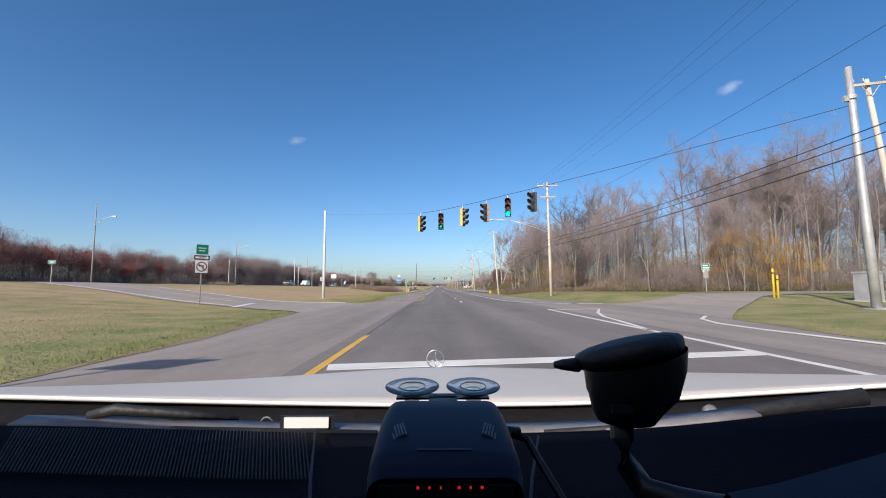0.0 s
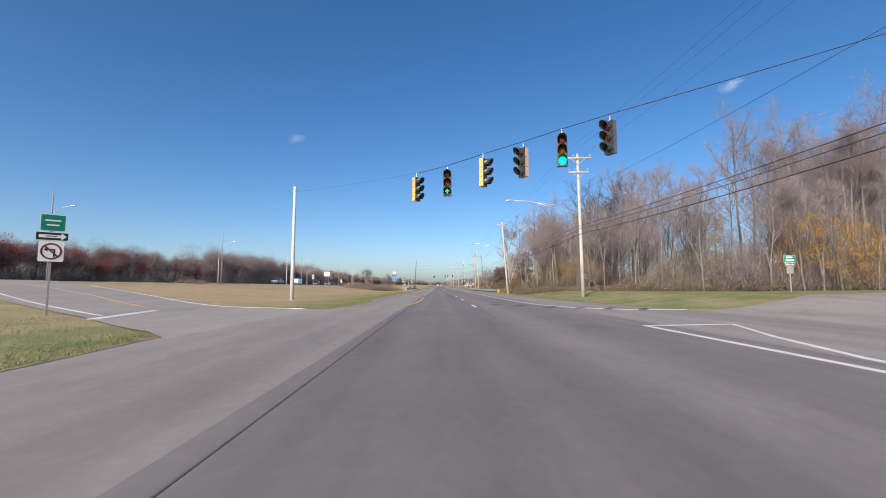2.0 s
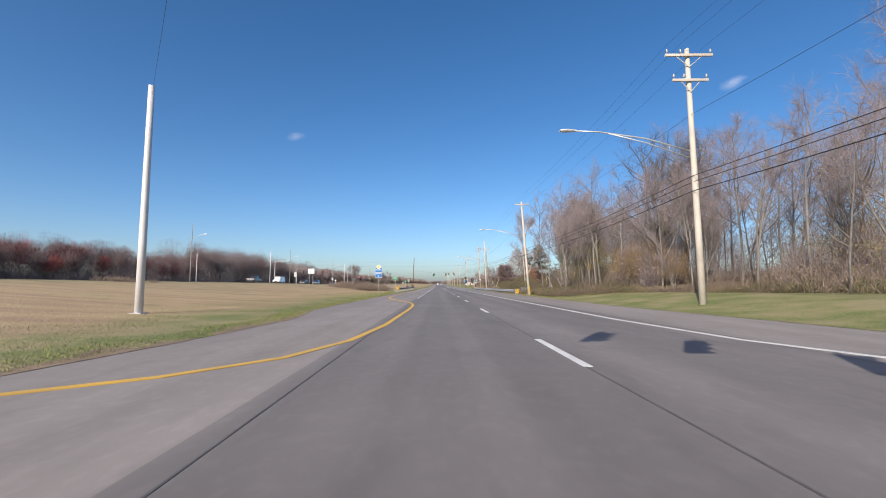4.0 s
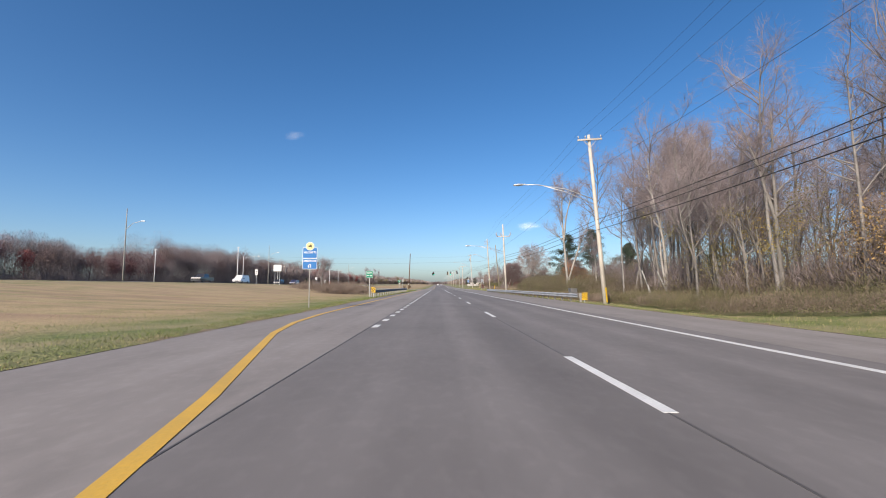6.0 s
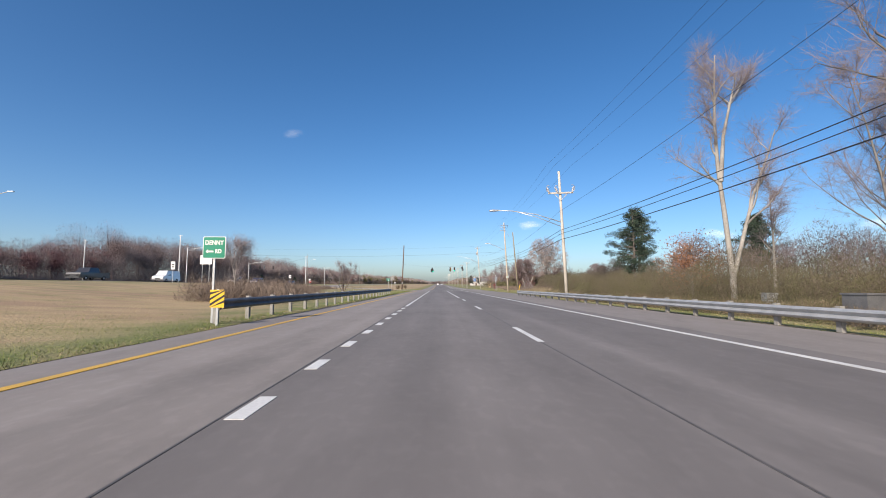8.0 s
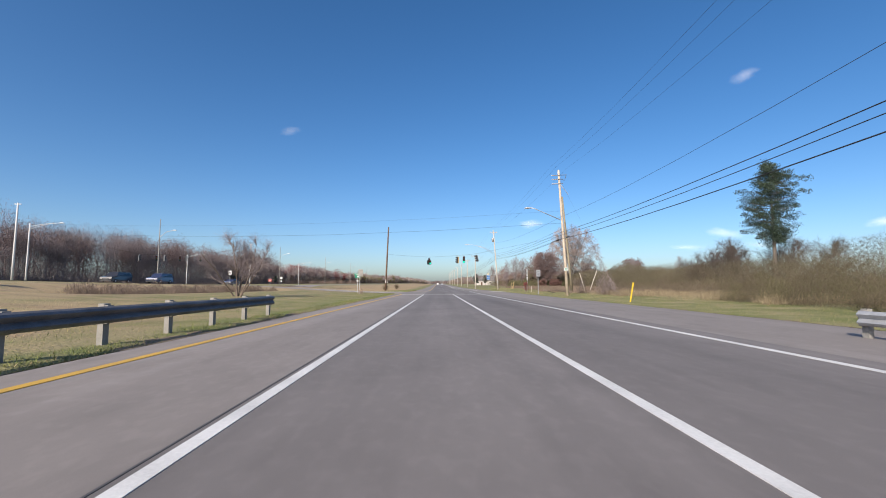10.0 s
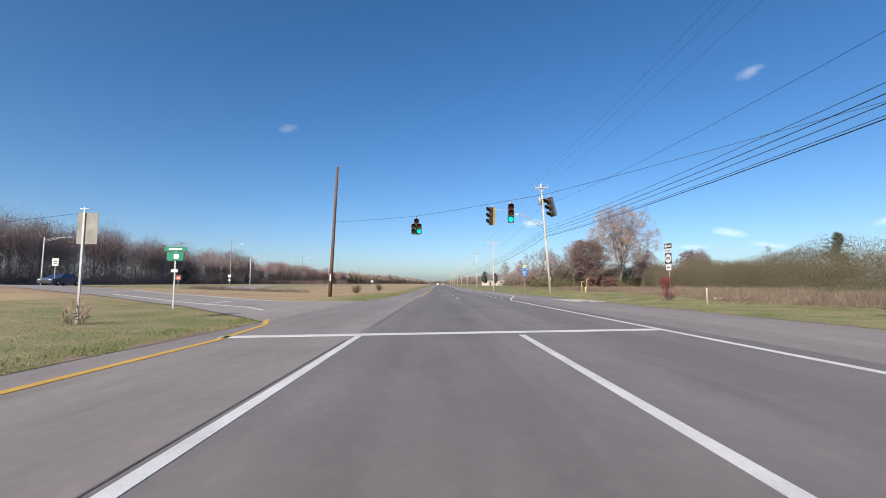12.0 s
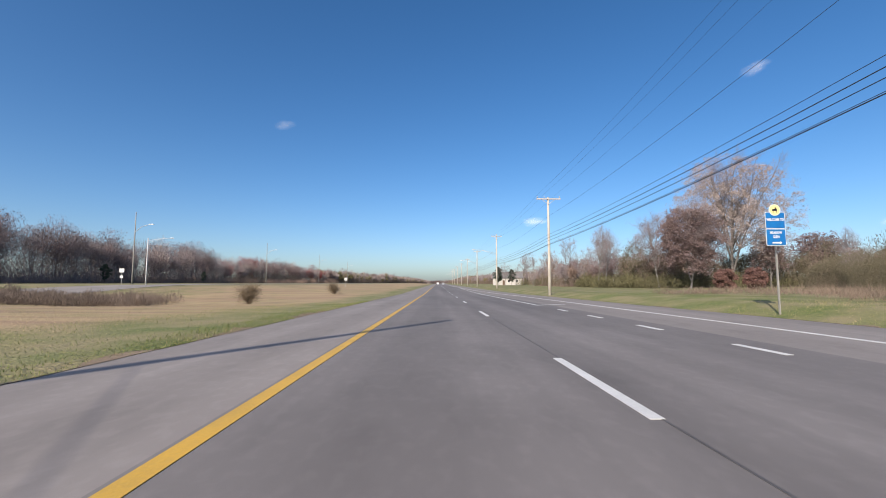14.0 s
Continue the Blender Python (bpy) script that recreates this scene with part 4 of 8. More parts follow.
for i in range(46):                                                # deeper rows of the same woods
    tree(deeper.uniform(46, 92), deeper.uniform(52, 70), (0, 2, 4, 6, 1)[i % 5], deeper.uniform(1.1, 1.35), deeper.uniform(0, 360))
for i in range(14):                                                # the tallest crowns near the corner
    tree(deeper.uniform(30, 48), deeper.uniform(54, 61), (0, 2, 4, 6, 1)[i % 5], deeper.uniform(1.12, 1.32), deeper.uniform(0, 360))
for i in range(9):                                                 # tall trees where the woods come near the guardrail
    tree(extra.uniform(17.0, 21), extra.uniform(85, 96), (0, 2, 4, 6)[i % 4], extra.uniform(0.85, 1.05), extra.uniform(0, 360))
for i in range(22):                                                # the far end of the woods
    tree(extra.uniform(22.5, 46), extra.uniform(84, 112), i % 7, extra.uniform(0.75, 1.0), extra.uniform(0, 360))
for i in range(16):
    tree(extra.uniform(27, 46), extra.uniform(118, 142), (3, 5)[i % 2], extra.uniform(0.42, 0.62), extra.uniform(0, 360), (LEAF_DUSK, 0.2, 0.8, 9, 300 + i) if i % 3 == 0 else None, "low twiggy tree rising out of the dry brush")

# lone trees along the brush
def own_tree(x, y, seed, label, bark, **kw):
    ob = thing("tree", tilt(x, y), label, "tree", "roadside trees")
    wood, fine = bare_tree(seed, **kw)
    part("trunk", wood, bark, ob, smooth=True)
    part("crown", fine, TWIG_DARK if bark is BARK_DARK else TWIG, ob, "bare branches and fine twigs")
    return ob


own_tree(16.0, 107, 71, "tall pale-barked forked bare tree behind the guardrail", BARK_PALE, h=14.5, limbs=12, spread=0.2, start=0.4, twigs=18, r0=0.165, given=[
    [(0, 0, -0.4), (-0.02, 0, 1.8), (-0.22, 0.1, 5.1), (-0.4, 0.2, 7.8), (-0.52, 0.1, 10.4), (-0.48, 0, 12.6), (-0.3, 0.1, 14.3)],
    [(0.03, 0, 1.7), (0.95, 0.2, 4.4), (1.8, 0.5, 6.5), (2.7, 0.6, 8.5), (3.3, 0.6, 10.2)],
    [(-0.34, 0.1, 7.0), (0.0, 0.2, 9.6), (0.45, 0.1, 11.6), (0.8, -0.1, 13.3)]])
own_tree(20.5, 110, 72, "slim pale-barked bare tree behind the guardrail", BARK_PALE, h=8, limbs=10, spread=0.22, start=0.4, r0=0.10)
own_tree(27.8, 109, 76, "tall spreading bare tree behind the guardrail", BARK, h=16.0, limbs=18, spread=0.36, start=0.25, fork=2, twigs=34, r0=0.11)
own_tree(20.8, 67.5, 77, "tall dark bare oak with thick crooked limbs", BARK_DARK, h=14.5, limbs=13, spread=0.42, start=0.28, fork=3, twigs=14, r0=0.30)
own_tree(24.5, 71, 78, "tall dark bare oak with thick crooked limbs", BARK_DARK, h=15, limbs=16, spread=0.4, start=0.25, fork=2, twigs=18, r0=0.24)
for x, y, sd in ((18.4, 76.5, 81), (18.2, 81.2, 82), (17.9, 84.3, 83), (17.6, 87.0, 84)):
    own_tree(x, y, sd, "pale-trunked tall bare tree at the edge of woods", BARK if sd < 84 else BARK_PALE, h=11.5 if sd < 83 else 12.5, limbs=9, spread=0.22, start=0.45, fork=1, twigs=10, r0=0.14)
own_tree(31, 79, 79, "tall spreading bare tree rising above the woods", BARK, h=20.5, limbs=18, spread=0.36, start=0.4, fork=3, twigs=16, r0=0.24)
for k, (x, y, hh) in enumerate(((38.0, 187, 5.2), (40.6, 184, 6.8), (43.6, 187, 7.4), (48.5, 184.5, 8.0), (52, 188, 7.2), (57, 186, 7.5))):
    own_tree(x, y, 160 + k, "dark many-stemmed bare tree round the foot of a pine", BARK_DARK, h=hh, limbs=12, spread=0.42, start=0.15, base=4, twigs=14, r0=0.07)
own_tree(-18.7, 124, 75, "small bare round-crowned tree in the brush", BARK, h=5.2, limbs=13, spread=0.36, start=0.2, fork=2, twigs=8, r0=0.07)
own_tree(-16.5, 160, 73, "small dark many-stemmed bare tree in the field", UNDERGROWTH, h=5.3, limbs=8, spread=0.27, start=0.35, base=7, twigs=12, r0=0.07)


def pine(x, y, h, seed, label, dense=False, low=0.24):
    """A pine with layered limbs, or with a dense rounded crown on a bare lower trunk."""
    g = random.Random(seed)
    ob = thing("pine_tree", tilt(x, y), label, "tree", "evergreens")
    part("trunk", Shape().tube([(0, 0, -0.3), (0.1, 0, h * 0.5), (0, 0.05, h * 0.96)], [h * 0.016, h * 0.01, 0.02], 8, False), BARK_DARK, ob, smooth=True)
    clumps, limbs = [], Shape()
    count = 96 if dense else 66
    for i in range(count):
        f = low + (0.97 - low) * (i + g.random()) / count
        q = (f - low) / (1 - low)
        a = g.uniform(0, 6.28)
        if dense:
            reach = h * 0.205 * max(0.12, math.sin(math.pi * (0.14 + 0.86 * q))) ** 0.6 * g.uniform(0.3, 1.15) * (1 + 0.3 * math.sin(2 * a + 7 * q) + 0.2 * math.sin(3 * a - 13 * q))
        else:
            reach = h * 0.27 * min(1.0, (1.05 - f) * 2.2) ** 0.7 * g.uniform(0.45, 1.2) * min(1.0, 0.5 + (f - 0.24) * 3)
        tip = Vector((math.cos(a) * reach, math.sin(a) * reach, h * f + reach * 0.22))
        limbs.tube([(0, 0, h * f), tip * 0.6 + Vector((0, 0, h * f * 0.4 - reach * 0.04)), tip], [0.05, 0.035, 0.012], 4, False)
        for k in (0.4, 0.62, 0.82, 1.0):
            clumps.append((tip.x * k, tip.y * k, h * f + (tip.z - h * f) * k + g.gauss(0, 0.02 * h), h * 0.046 * g.uniform(0.6, 1.25)))
    part("branches", limbs, BARK_DARK, ob)
    v, f = leaves(seed, clumps, 90, 0.0022 * h + 0.045, 0.7)
    part("needles", soup("needles", v, f, LEAF_PINE), None, ob, "dense dark green needles")
    return ob


pine(26.5, 142, 11.5, 3, "dark green pine standing above dry brush")
pine(33, 128, 8.5, 4, "dark green pine with a dense rounded crown", True, 0.36)
pine(46, 182.5, 17.8, 5, "tall dark green pine with a dense rounded crown", True, 0.36)
pine(115, 292, 15.5, 6, "broad dark green evergreen rising behind the scrub", True, 0.1)
pine(-113, 365, 6.5, 16, "dark green evergreen at the foot of far woods")
pine(-111, 424, 5.5, 17, "dark green evergreen at the foot of far woods")
pine(22, 372, 6.5, 7, "dark green evergreen beside a driveway")
pine(28, 380, 6, 8, "dark green evergreen beside a driveway")


def leafy_tree(x, y, h, w, mat, seed, label, per=60, size=0.2):
    g = random.Random(seed)
    ob = thing("tree", tilt(x, y), label, "tree", "roadside trees")
    wood, fine = bare_tree(seed, h * 0.95, 12, w / h * 0.55, 0.2, 3, h * 0.014, 2)
    part("trunk", wood, BARK, ob, smooth=True)
    part("crown", fine, TWIG, ob, "bare branches and fine twigs")
    clumps = []
    for _ in range(330):
        a, e, k = g.uniform(0, 6.28), g.uniform(-0.8, 1.0), g.random() ** 0.45
        q = math.sqrt(1 - e * e * 0.85) * (1 + 0.15 * math.sin(3 * a + seed))
        clumps.append((w / 2 * k * math.cos(a) * q, w / 2 * k * math.sin(a) * q, h * 0.56 + e * k * h * 0.42, g.uniform(0.5, 1.2)))
    v, f = leaves(seed, clumps, per, size, 0.8)
    part("foliage", soup("foliage", v, f, mat), None, ob, "sparse autumn leaves")
    return ob


def twiggy_tree(x, y, h, w, mat, seed, label, count=260, per=50, size=0.10, limbs=24, forks=4, reach=0.62):
    """A broad old tree, dense with twigs, that still holds some leaves."""
    g = random.Random(seed)
    ob = thing("tree", tilt(x, y), label, "tree", "roadside trees")
    wood, fine = bare_tree(seed, h, limbs, w / h * reach, 0.22, 16, h * 0.011, forks)
    part("trunk", wood, BARK, ob, smooth=True)
    part("crown", fine, TWIG, ob, "bare branches and fine twigs")
    clumps = []
    for _ in range(count):
        a, e, k = g.uniform(0, 6.28), g.uniform(-0.9, 1.0), g.random() ** 0.4
        q = math.sqrt(1 - e * e * 0.8) * (1 + 0.16 * math.sin(3 * a + seed))
        clumps.append((w / 2 * k * math.cos(a) * q, w / 2 * k * math.sin(a) * q, h * 0.57 + e * k * h * 0.42, g.uniform(0.5, 1.3)))
    v, f = leaves(seed, clumps, per, size, 0.8)
    part("foliage", soup("foliage", v, f, mat), None, ob, "sparse autumn leaves")
    return ob


twiggy_tree(51.5, 291, 22.8, 19.5, LEAF_PALE, 21, "broad tall tree with sparse pale brown leaves", 900, 62, 0.095, 22, 5, 0.48)
twiggy_tree(39.4, 283, 13.0, 8.5, LEAF_DUSK, 22, "broad low tree with dusky russet leaves", 330, 110, 0.11, 24, 5)
twiggy_tree(38.5, 291, 12.5, 8, LEAF_DUSK, 25, "bare tree with a few brown leaves", 60, 40, limbs=16, forks=2)
leafy_tree(20.2, 118, 5.4, 4.2, LEAF_RUST, 26, "small rust-leaved tree above the brush", 12, 0.07)
for x, y, sd, hh in ((18.9, 66.3, 27, 5.0), (18.6, 70.2, 28, 4.6), (20.5, 73.5, 29, 5.4), (19.2, 62.8, 30, 3.6)):
    leafy_tree(x, y, hh, hh * 0.8, LEAF_OCHRE, sd, "ochre-leaved understory tree at the edge of woods", 11, 0.042)
leafy_tree(57.5, 290, 11, 6, LEAF_DUSK, 28, "small dusky red-leaved tree beside a broad pale tree", 30, 0.1)
leafy_tree(84, 310, 12, 10, LEAF_DUSK, 24, "round tree with dusky brown leaves", 40, 0.16)
for x, y, k, s, turn in ((35, 306, 6, 0.85, 20), (40, 318, 3, 1.0, 90), (44, 330, 1, 0.9, 200), (50, 322, 4, 0.9, 310), (29, 345, 5, 0.9, 40), (36, 352, 0, 0.7, 140), (60, 318, 2, 0.75, 15), (66, 300, 3, 0.8, 75), (78, 296, 6, 0.8, 160), (92, 290, 1, 0.85, 230), (57, 302, 5, 0.9, 300), (33, 328, 0, 0.8, 250), (38, 338, 2, 0.85, 10), (43, 308, 5, 1.0, 120), (48, 345, 3, 1.0, 60), (31, 372, 6, 0.8, 0), (40, 372, 1, 0.9, 80)):
    tree(x, y, k, s, turn, None, "bare grey tree behind olive scrub")
tree(31.3, 300, 6, 0.86, 10, None, "spreading bare tree on a lawn")
tree(34, 316, 3, 0.7, 70, None, "spreading bare tree on a lawn")
tree(27, 338, 1, 0.6, 130, None, "bare tree on a lawn")
tree(22.5, 360, 3, 0.62, 20, (LEAF_DUSK, 0.25, 0.8, 10, 331), "low twiggy tree before a pale house")
tree(26.5, 362, 5, 0.66, 200, (LEAF_BROWN, 0.25, 0.8, 9, 332), "low twiggy tree before a pale house")


# ---- woods, brush and hedges ----
def stems(seed, centres, per, height, width, mat, name, label, category, up=0.9):
    """Twiggy scrub: short thin shoots that fill rounded clumps (x, y, radius, height factor)."""
    g = np.random.default_rng(seed)
    c = np.array(centres)
    i = np.repeat(np.arange(len(c)), per)
    n = len(i)
    a, r, k = g.uniform(0, 6.283, n), g.random(n) ** 0.5, g.random(n) ** 0.8
    top = height * c[i, 3] * (1 - 0.55 * r * r) * g.uniform(0.75, 1.1, n)
    z0 = np.array([land(p, q) for p, q in zip(c[:, 0], c[:, 1])])[i]
    base = np.stack([c[i, 0] + np.cos(a) * r * c[i, 2], c[i, 1] + np.sin(a) * r * c[i, 2], z0 - 0.05 + top * k * 0.85], 1)
    d = g.normal(0, 0.55, (n, 3)) + np.stack([np.cos(a) * r * 0.5, np.sin(a) * r * 0.5, np.full(n, up)], 1)
    d /= np.linalg.norm(d, axis=1)[:, None]
    ln = (0.16 + 0.075 * height) * g.uniform(0.5, 1.5, n)
    side = np.cross(d, g.normal(size=(n, 3)))
    side *= (width * g.uniform(0.5, 1.5, n) / (np.linalg.norm(side, axis=1) + 1e-6))[:, None]
    v = np.stack([base - side, base + side, base + d * ln[:, None]], 1).reshape(-1, 3)
    ob = new(name, soup(name, v, np.arange(len(v)).reshape(-1, 3), mat))
    tagged(ob, label, category, kind="stuff")
    return ob


def scatter(seed, n, x0, x1, y0, y1, rad, hf=(0.6, 1.0)):
    g = random.Random(seed)
    return [(g.uniform(x0, x1), g.uniform(y0, y1), g.uniform(*rad), g.uniform(*hf)) for _ in range(n)]


stems(1, [c for c in scatter(1, 300, 19.8, 48, 46, 70, (0.8, 1.8)) if c[1] > 49], 160, 2.8, 0.016, UNDERGROWTH, "undergrowth", "tangled brown undergrowth beneath the bare woods", "brush")
stems(2, scatter(2, 300, 15.8, 34, 68, 112, (0.8, 1.8)), 200, 2.8, 0.015, SCRUB_BROWN, "undergrowth", "tangled dim undergrowth beneath the bare woods", "brush")
stems(3, [c for c in scatter(3, 200, 20, 50, 46, 70, (0.6, 1.3)) if c[1] > 48.5] + scatter(4, 190, 15.2, 24, 66, 112, (0.6, 1.3)), 200, 1.5, 0.014, BRUSH_GREEN, "undergrowth", "low green and tan brush at the edge of woods", "brush")
stems(5, scatter(5, 200, 22, 42, 106, 150, (0.9, 2.0), (0.5, 1.0)) + scatter(55, 150, 22, 48, 140, 186, (0.9, 2.0), (0.5, 1.0)), 270, 2.9, 0.013, SCRUB_BROWN, "brush", "dense dry brown brush behind the guardrail", "brush")
stems(6, scatter(6, 90, 24, 60, 108, 150, (0.9, 2.2), (0.5, 1.0)) + scatter(56, 150, 32, 66, 150, 200, (1.0, 2.4), (0.6, 1.0)), 250, 3.3, 0.015, BRUSH_GREEN, "brush", "greenish scrub among dry brush", "brush")
stems(8, scatter(8, 300, 17.2, 34, 168, 250, (0.8, 1.8), (0.3, 0.9)), 300, 0.95, 0.009, WEEDS_BROWN, "dry_weeds", "tall dry mauve-brown weeds beyond the verge", "weeds", 1.6)
stems(7, scatter(7, 160, 17.2, 34, 136, 172, (0.8, 1.8), (0.3, 0.9)), 300, 0.95, 0.009, WEEDS, "dry_weeds", "tall dry tan weeds beyond the verge", "weeds", 1.6)
stems(80, scatter(80, 46, 22.5, 50, 50.5, 57, (0.9, 2.0), (0.55, 1.0)) + scatter(81, 26, 17.5, 22, 62, 92, (0.8, 1.6), (0.5, 0.9)), 800, 6.0, 0.014, TWIG_DIM, "undergrowth", "tall vine-draped thickets among the bare trunks", "brush", 1.4)
stems(82, scatter(82, 70, 37, 62, 177, 189, (0.9, 1.9), (0.5, 1.0)), 420, 3.4, 0.013, TWIG_DARK, "brush", "dim bare shrubs round the foot of a pine", "brush", 1.2)
stems(9, scatter(9, 240, 34, 100, 284, 330, (1.2, 2.8), (0.4, 1.0)), 240, 4.6, 0.03, BRUSH_GREEN, "brush", "olive scrub round the lawns", "brush")
stems(70, scatter(70, 60, 30, 44, 292, 312, (1.0, 2.2), (0.5, 1.0)) + scatter(71, 60, 30, 60, 330, 380, (1.2, 2.5), (0.5, 1.0)), 240, 4.0, 0.05, BRUSH_GREEN, "brush", "olive scrub round the lawns", "brush")
stems(10, scatter(10, 34, -15, -10, 110, 118, (0.7, 1.4), (0.4, 0.8)) + scatter(15, 50, -20, -12, 118, 128, (0.8, 1.7), (0.4, 1.0)) + scatter(16, 50, -25, -15, 128, 138, (0.8, 1.8), (0.4, 1.0)), 460, 2.2, 0.009, UNDERGROWTH, "brush", "brown brush in the middle of the field", "brush")
stems(12, scatter(12, 150, -29.5, -24.8, 157, 192, (0.5, 1.0), (0.5, 1.0)) + scatter(13, 170, -50, -27, 256, 265, (0.6, 1.2), (0.6, 1.0)), 300, 1.75, 0.012, UNDERGROWTH, "reeds", "dark dry reeds in a field ditch", "weeds", 1.5)
for k, (x, y) in enumerate(((-15.2, 251), (-14.2, 276))):
    ob = thing("bush", tilt(x, y), "small bare twiggy bush in the dry field", "bush", "field bushes")
    wood, fine = bare_tree(140 + k, 1.35, 6, 0.5, 0.12, 4, 0.018, 0, 8)
    part("stems", wood, BRUSH_TAN, ob, smooth=True)
    part("crown", fine, BRUSH_TAN, ob, "fine bare twigs")
stems(21, scatter(21, 10, -43, -36, 82, 86, (0.6, 1.2), (0.4, 0.9)), 220, 1.3, 0.02, UNDERGROWTH, "brush", "low brown brush on the far verge", "brush")
ob = thing("bush", tilt(14.85, 197.0), "small red-leaved bush beneath a road sign", "bush")
g = random.Random(18)
v, f = leaves(18, [(g.gauss(0, 0.17), g.gauss(0, 0.17), g.uniform(0.35, 1.5), g.uniform(0.12, 0.26)) for _ in range(46)], 60, 0.032, 1.0)
part("foliage", soup("foliage", v, f, LEAF_RED), None, ob)
wood, fine = bare_tree(18, 1.5, 5, 0.3, 0.2, 3, 0.02, 0, 5)
part("stems", wood, BARK, ob)
stems(19, [(-10.1, 181.3, 0.28, 1)], 150, 0.9, 0.014, LEAF_BROWN, "bush", "small brown weed beneath a sign", "bush")
stems(20, [(17.3 + 0.35 * k, 169.8, 0.45, 1.0 - 0.15 * k) for k in range(4)], 420, 3.7, 0.007, TWIG_DIM, "bush", "bare vine tangle at the foot of a guy wire", "bush")


def clipped_ball(g, w, h):
    """Leaf clumps (x, y, z, radius) that fill a clipped bush: round in plan, with a flat foot and a domed top."""
    out = []
    while len(out) < 64:
        x, y, z = (g.uniform(-1, 1) for _ in range(3))
        q = abs(x) ** 2.6 + abs(y) ** 2.6 + abs(z) ** 2.6
        if 0.25 < q < 1:
            out.append((x * w * 0.82, y * w * 0.82, h * (0.5 + 0.41 * z), g.uniform(0.26, 0.38)))
    return out


for x, y, w in ((34.9, 268, 1.45), (38.2, 267.5, 1.3), (40.7, 270.5, 1.3)):
    g = random.Random(int(x))
    ob = thing("hedge", tilt(x, y), "rounded russet hedge bush on the lawn", "hedge", "russet hedges")
    v, f = leaves(int(x), clipped_ball(g, w, 2.9), 130, 0.07, 0.9)
    part("foliage", soup("foliage", v, f, LEAF_HEDGE), None, ob)
    part("stems", Shape().tube([(0, 0, -0.2), (0.2, 0.1, 1.4)], [0.06, 0.02], 5), BARK, ob)


def swell(g, scale, n=7):
    """A smooth random field over (a, b), about -1 to 1."""
    k, p = g.normal(0, 1, (n, 2)) * 2.2 / scale, g.uniform(0, 6.283, n)
    return lambda a, b: np.sin(np.asarray(a)[:, None] * k[:, 0] + np.asarray(b)[:, None] * k[:, 1] + p).sum(1) / math.sqrt(n)


def far_woods(seed, line, depth, h, mats, name, label, per=800, size=0.34, category="woods", spread=7.0, bare=0.3, lump=1.0):
    """Woods or scrub seen from afar: a lumpy mass of small leaf and twig pieces with thin stems, one mesh for each colour."""
    g = np.random.default_rng(seed)
    big, mid, tone, face = swell(g, spread), swell(g, spread * 0.4), swell(g, spread * 1.3), swell(g, spread * 0.6)
    pieces = [[] for _ in mats]
    run = 0.0
    for a, b in zip(line, line[1:]):
        a, b = np.array(a, float), np.array(b, float)
        length = np.linalg.norm(b - a)
        d = (b - a) / length
        out = np.array([-d[1], d[0]])
        n = int(per * length)
        s, k = g.random(n) * length, g.random(n) ** 1.7 * depth
        along = run + s
        run += length
        top = h * np.clip(0.80 + 0.16 * lump * big(along, k) + 0.12 * lump * mid(along, k), 0.25, 1.25) * (0.72 + 0.28 * np.clip(k / (0.35 * h), 0, 1))
        u = g.random(n) ** 0.75
        hull = k + face(along, u * h) * 0.09 * h + 0.12 * h * (1 - np.sqrt(np.clip(1 - u ** 3, 0, 1)))
        xy = a + d * s[:, None] + out * hull[:, None]
        ground = np.interp(np.arange(n) % 2, [0, 1], [0, 0]) + np.interp(s, np.linspace(0, length, 9), [land(*(a + d * q + out * 2)) for q in np.linspace(0, length, 9)])
        c = np.column_stack([xy, ground - 0.1 + top * u])
        up = g.normal(size=(n, 3)) + np.array([0, 0, 0.3])
        thin = g.random(n) < bare                               # bare shoots among the small leaves
        up[thin] = g.normal(0, 0.45, (thin.sum(), 3)) + np.array([0, 0, 1.0])
        up /= np.linalg.norm(up, axis=1)[:, None]
        sd = np.cross(up, g.normal(size=(n, 3)))
        sd /= np.linalg.norm(sd, axis=1)[:, None] + 1e-6
        ln = size * g.uniform(0.6, 1.5, n) * np.where(thin, 4.0, 1.0)
        wd = size * g.uniform(0.3, 0.65, n) * np.where(thin, 0.22, 1.0)
        tri = np.stack([c - sd * wd[:, None], c + sd * wd[:, None], c + up * ln[:, None]], 1)
        pick = np.clip(((tone(along, k) * 0.33 + 0.5 + g.normal(0, 0.10, n)) * len(mats)).astype(int), 0, len(mats) - 1)
        for m in range(len(mats)):
            pieces[m].append(tri[pick == m].reshape(-1, 3))
    for mat, v in zip(mats, pieces):
        v = np.concatenate(v)
        if len(v):
            tagged(new(name, soup(name, v, np.arange(len(v)).reshape(-1, 3), mat)), label, category, kind="stuff")


LEAFY = {LEAF_RED: 0.12, LEAF_PURPLE: 0.3, LEAF_BROWN: 0.3, LEAF_DUSK: 0.6, LEAF_OLIVE: 0.2}       # share of bare shoots in a crown


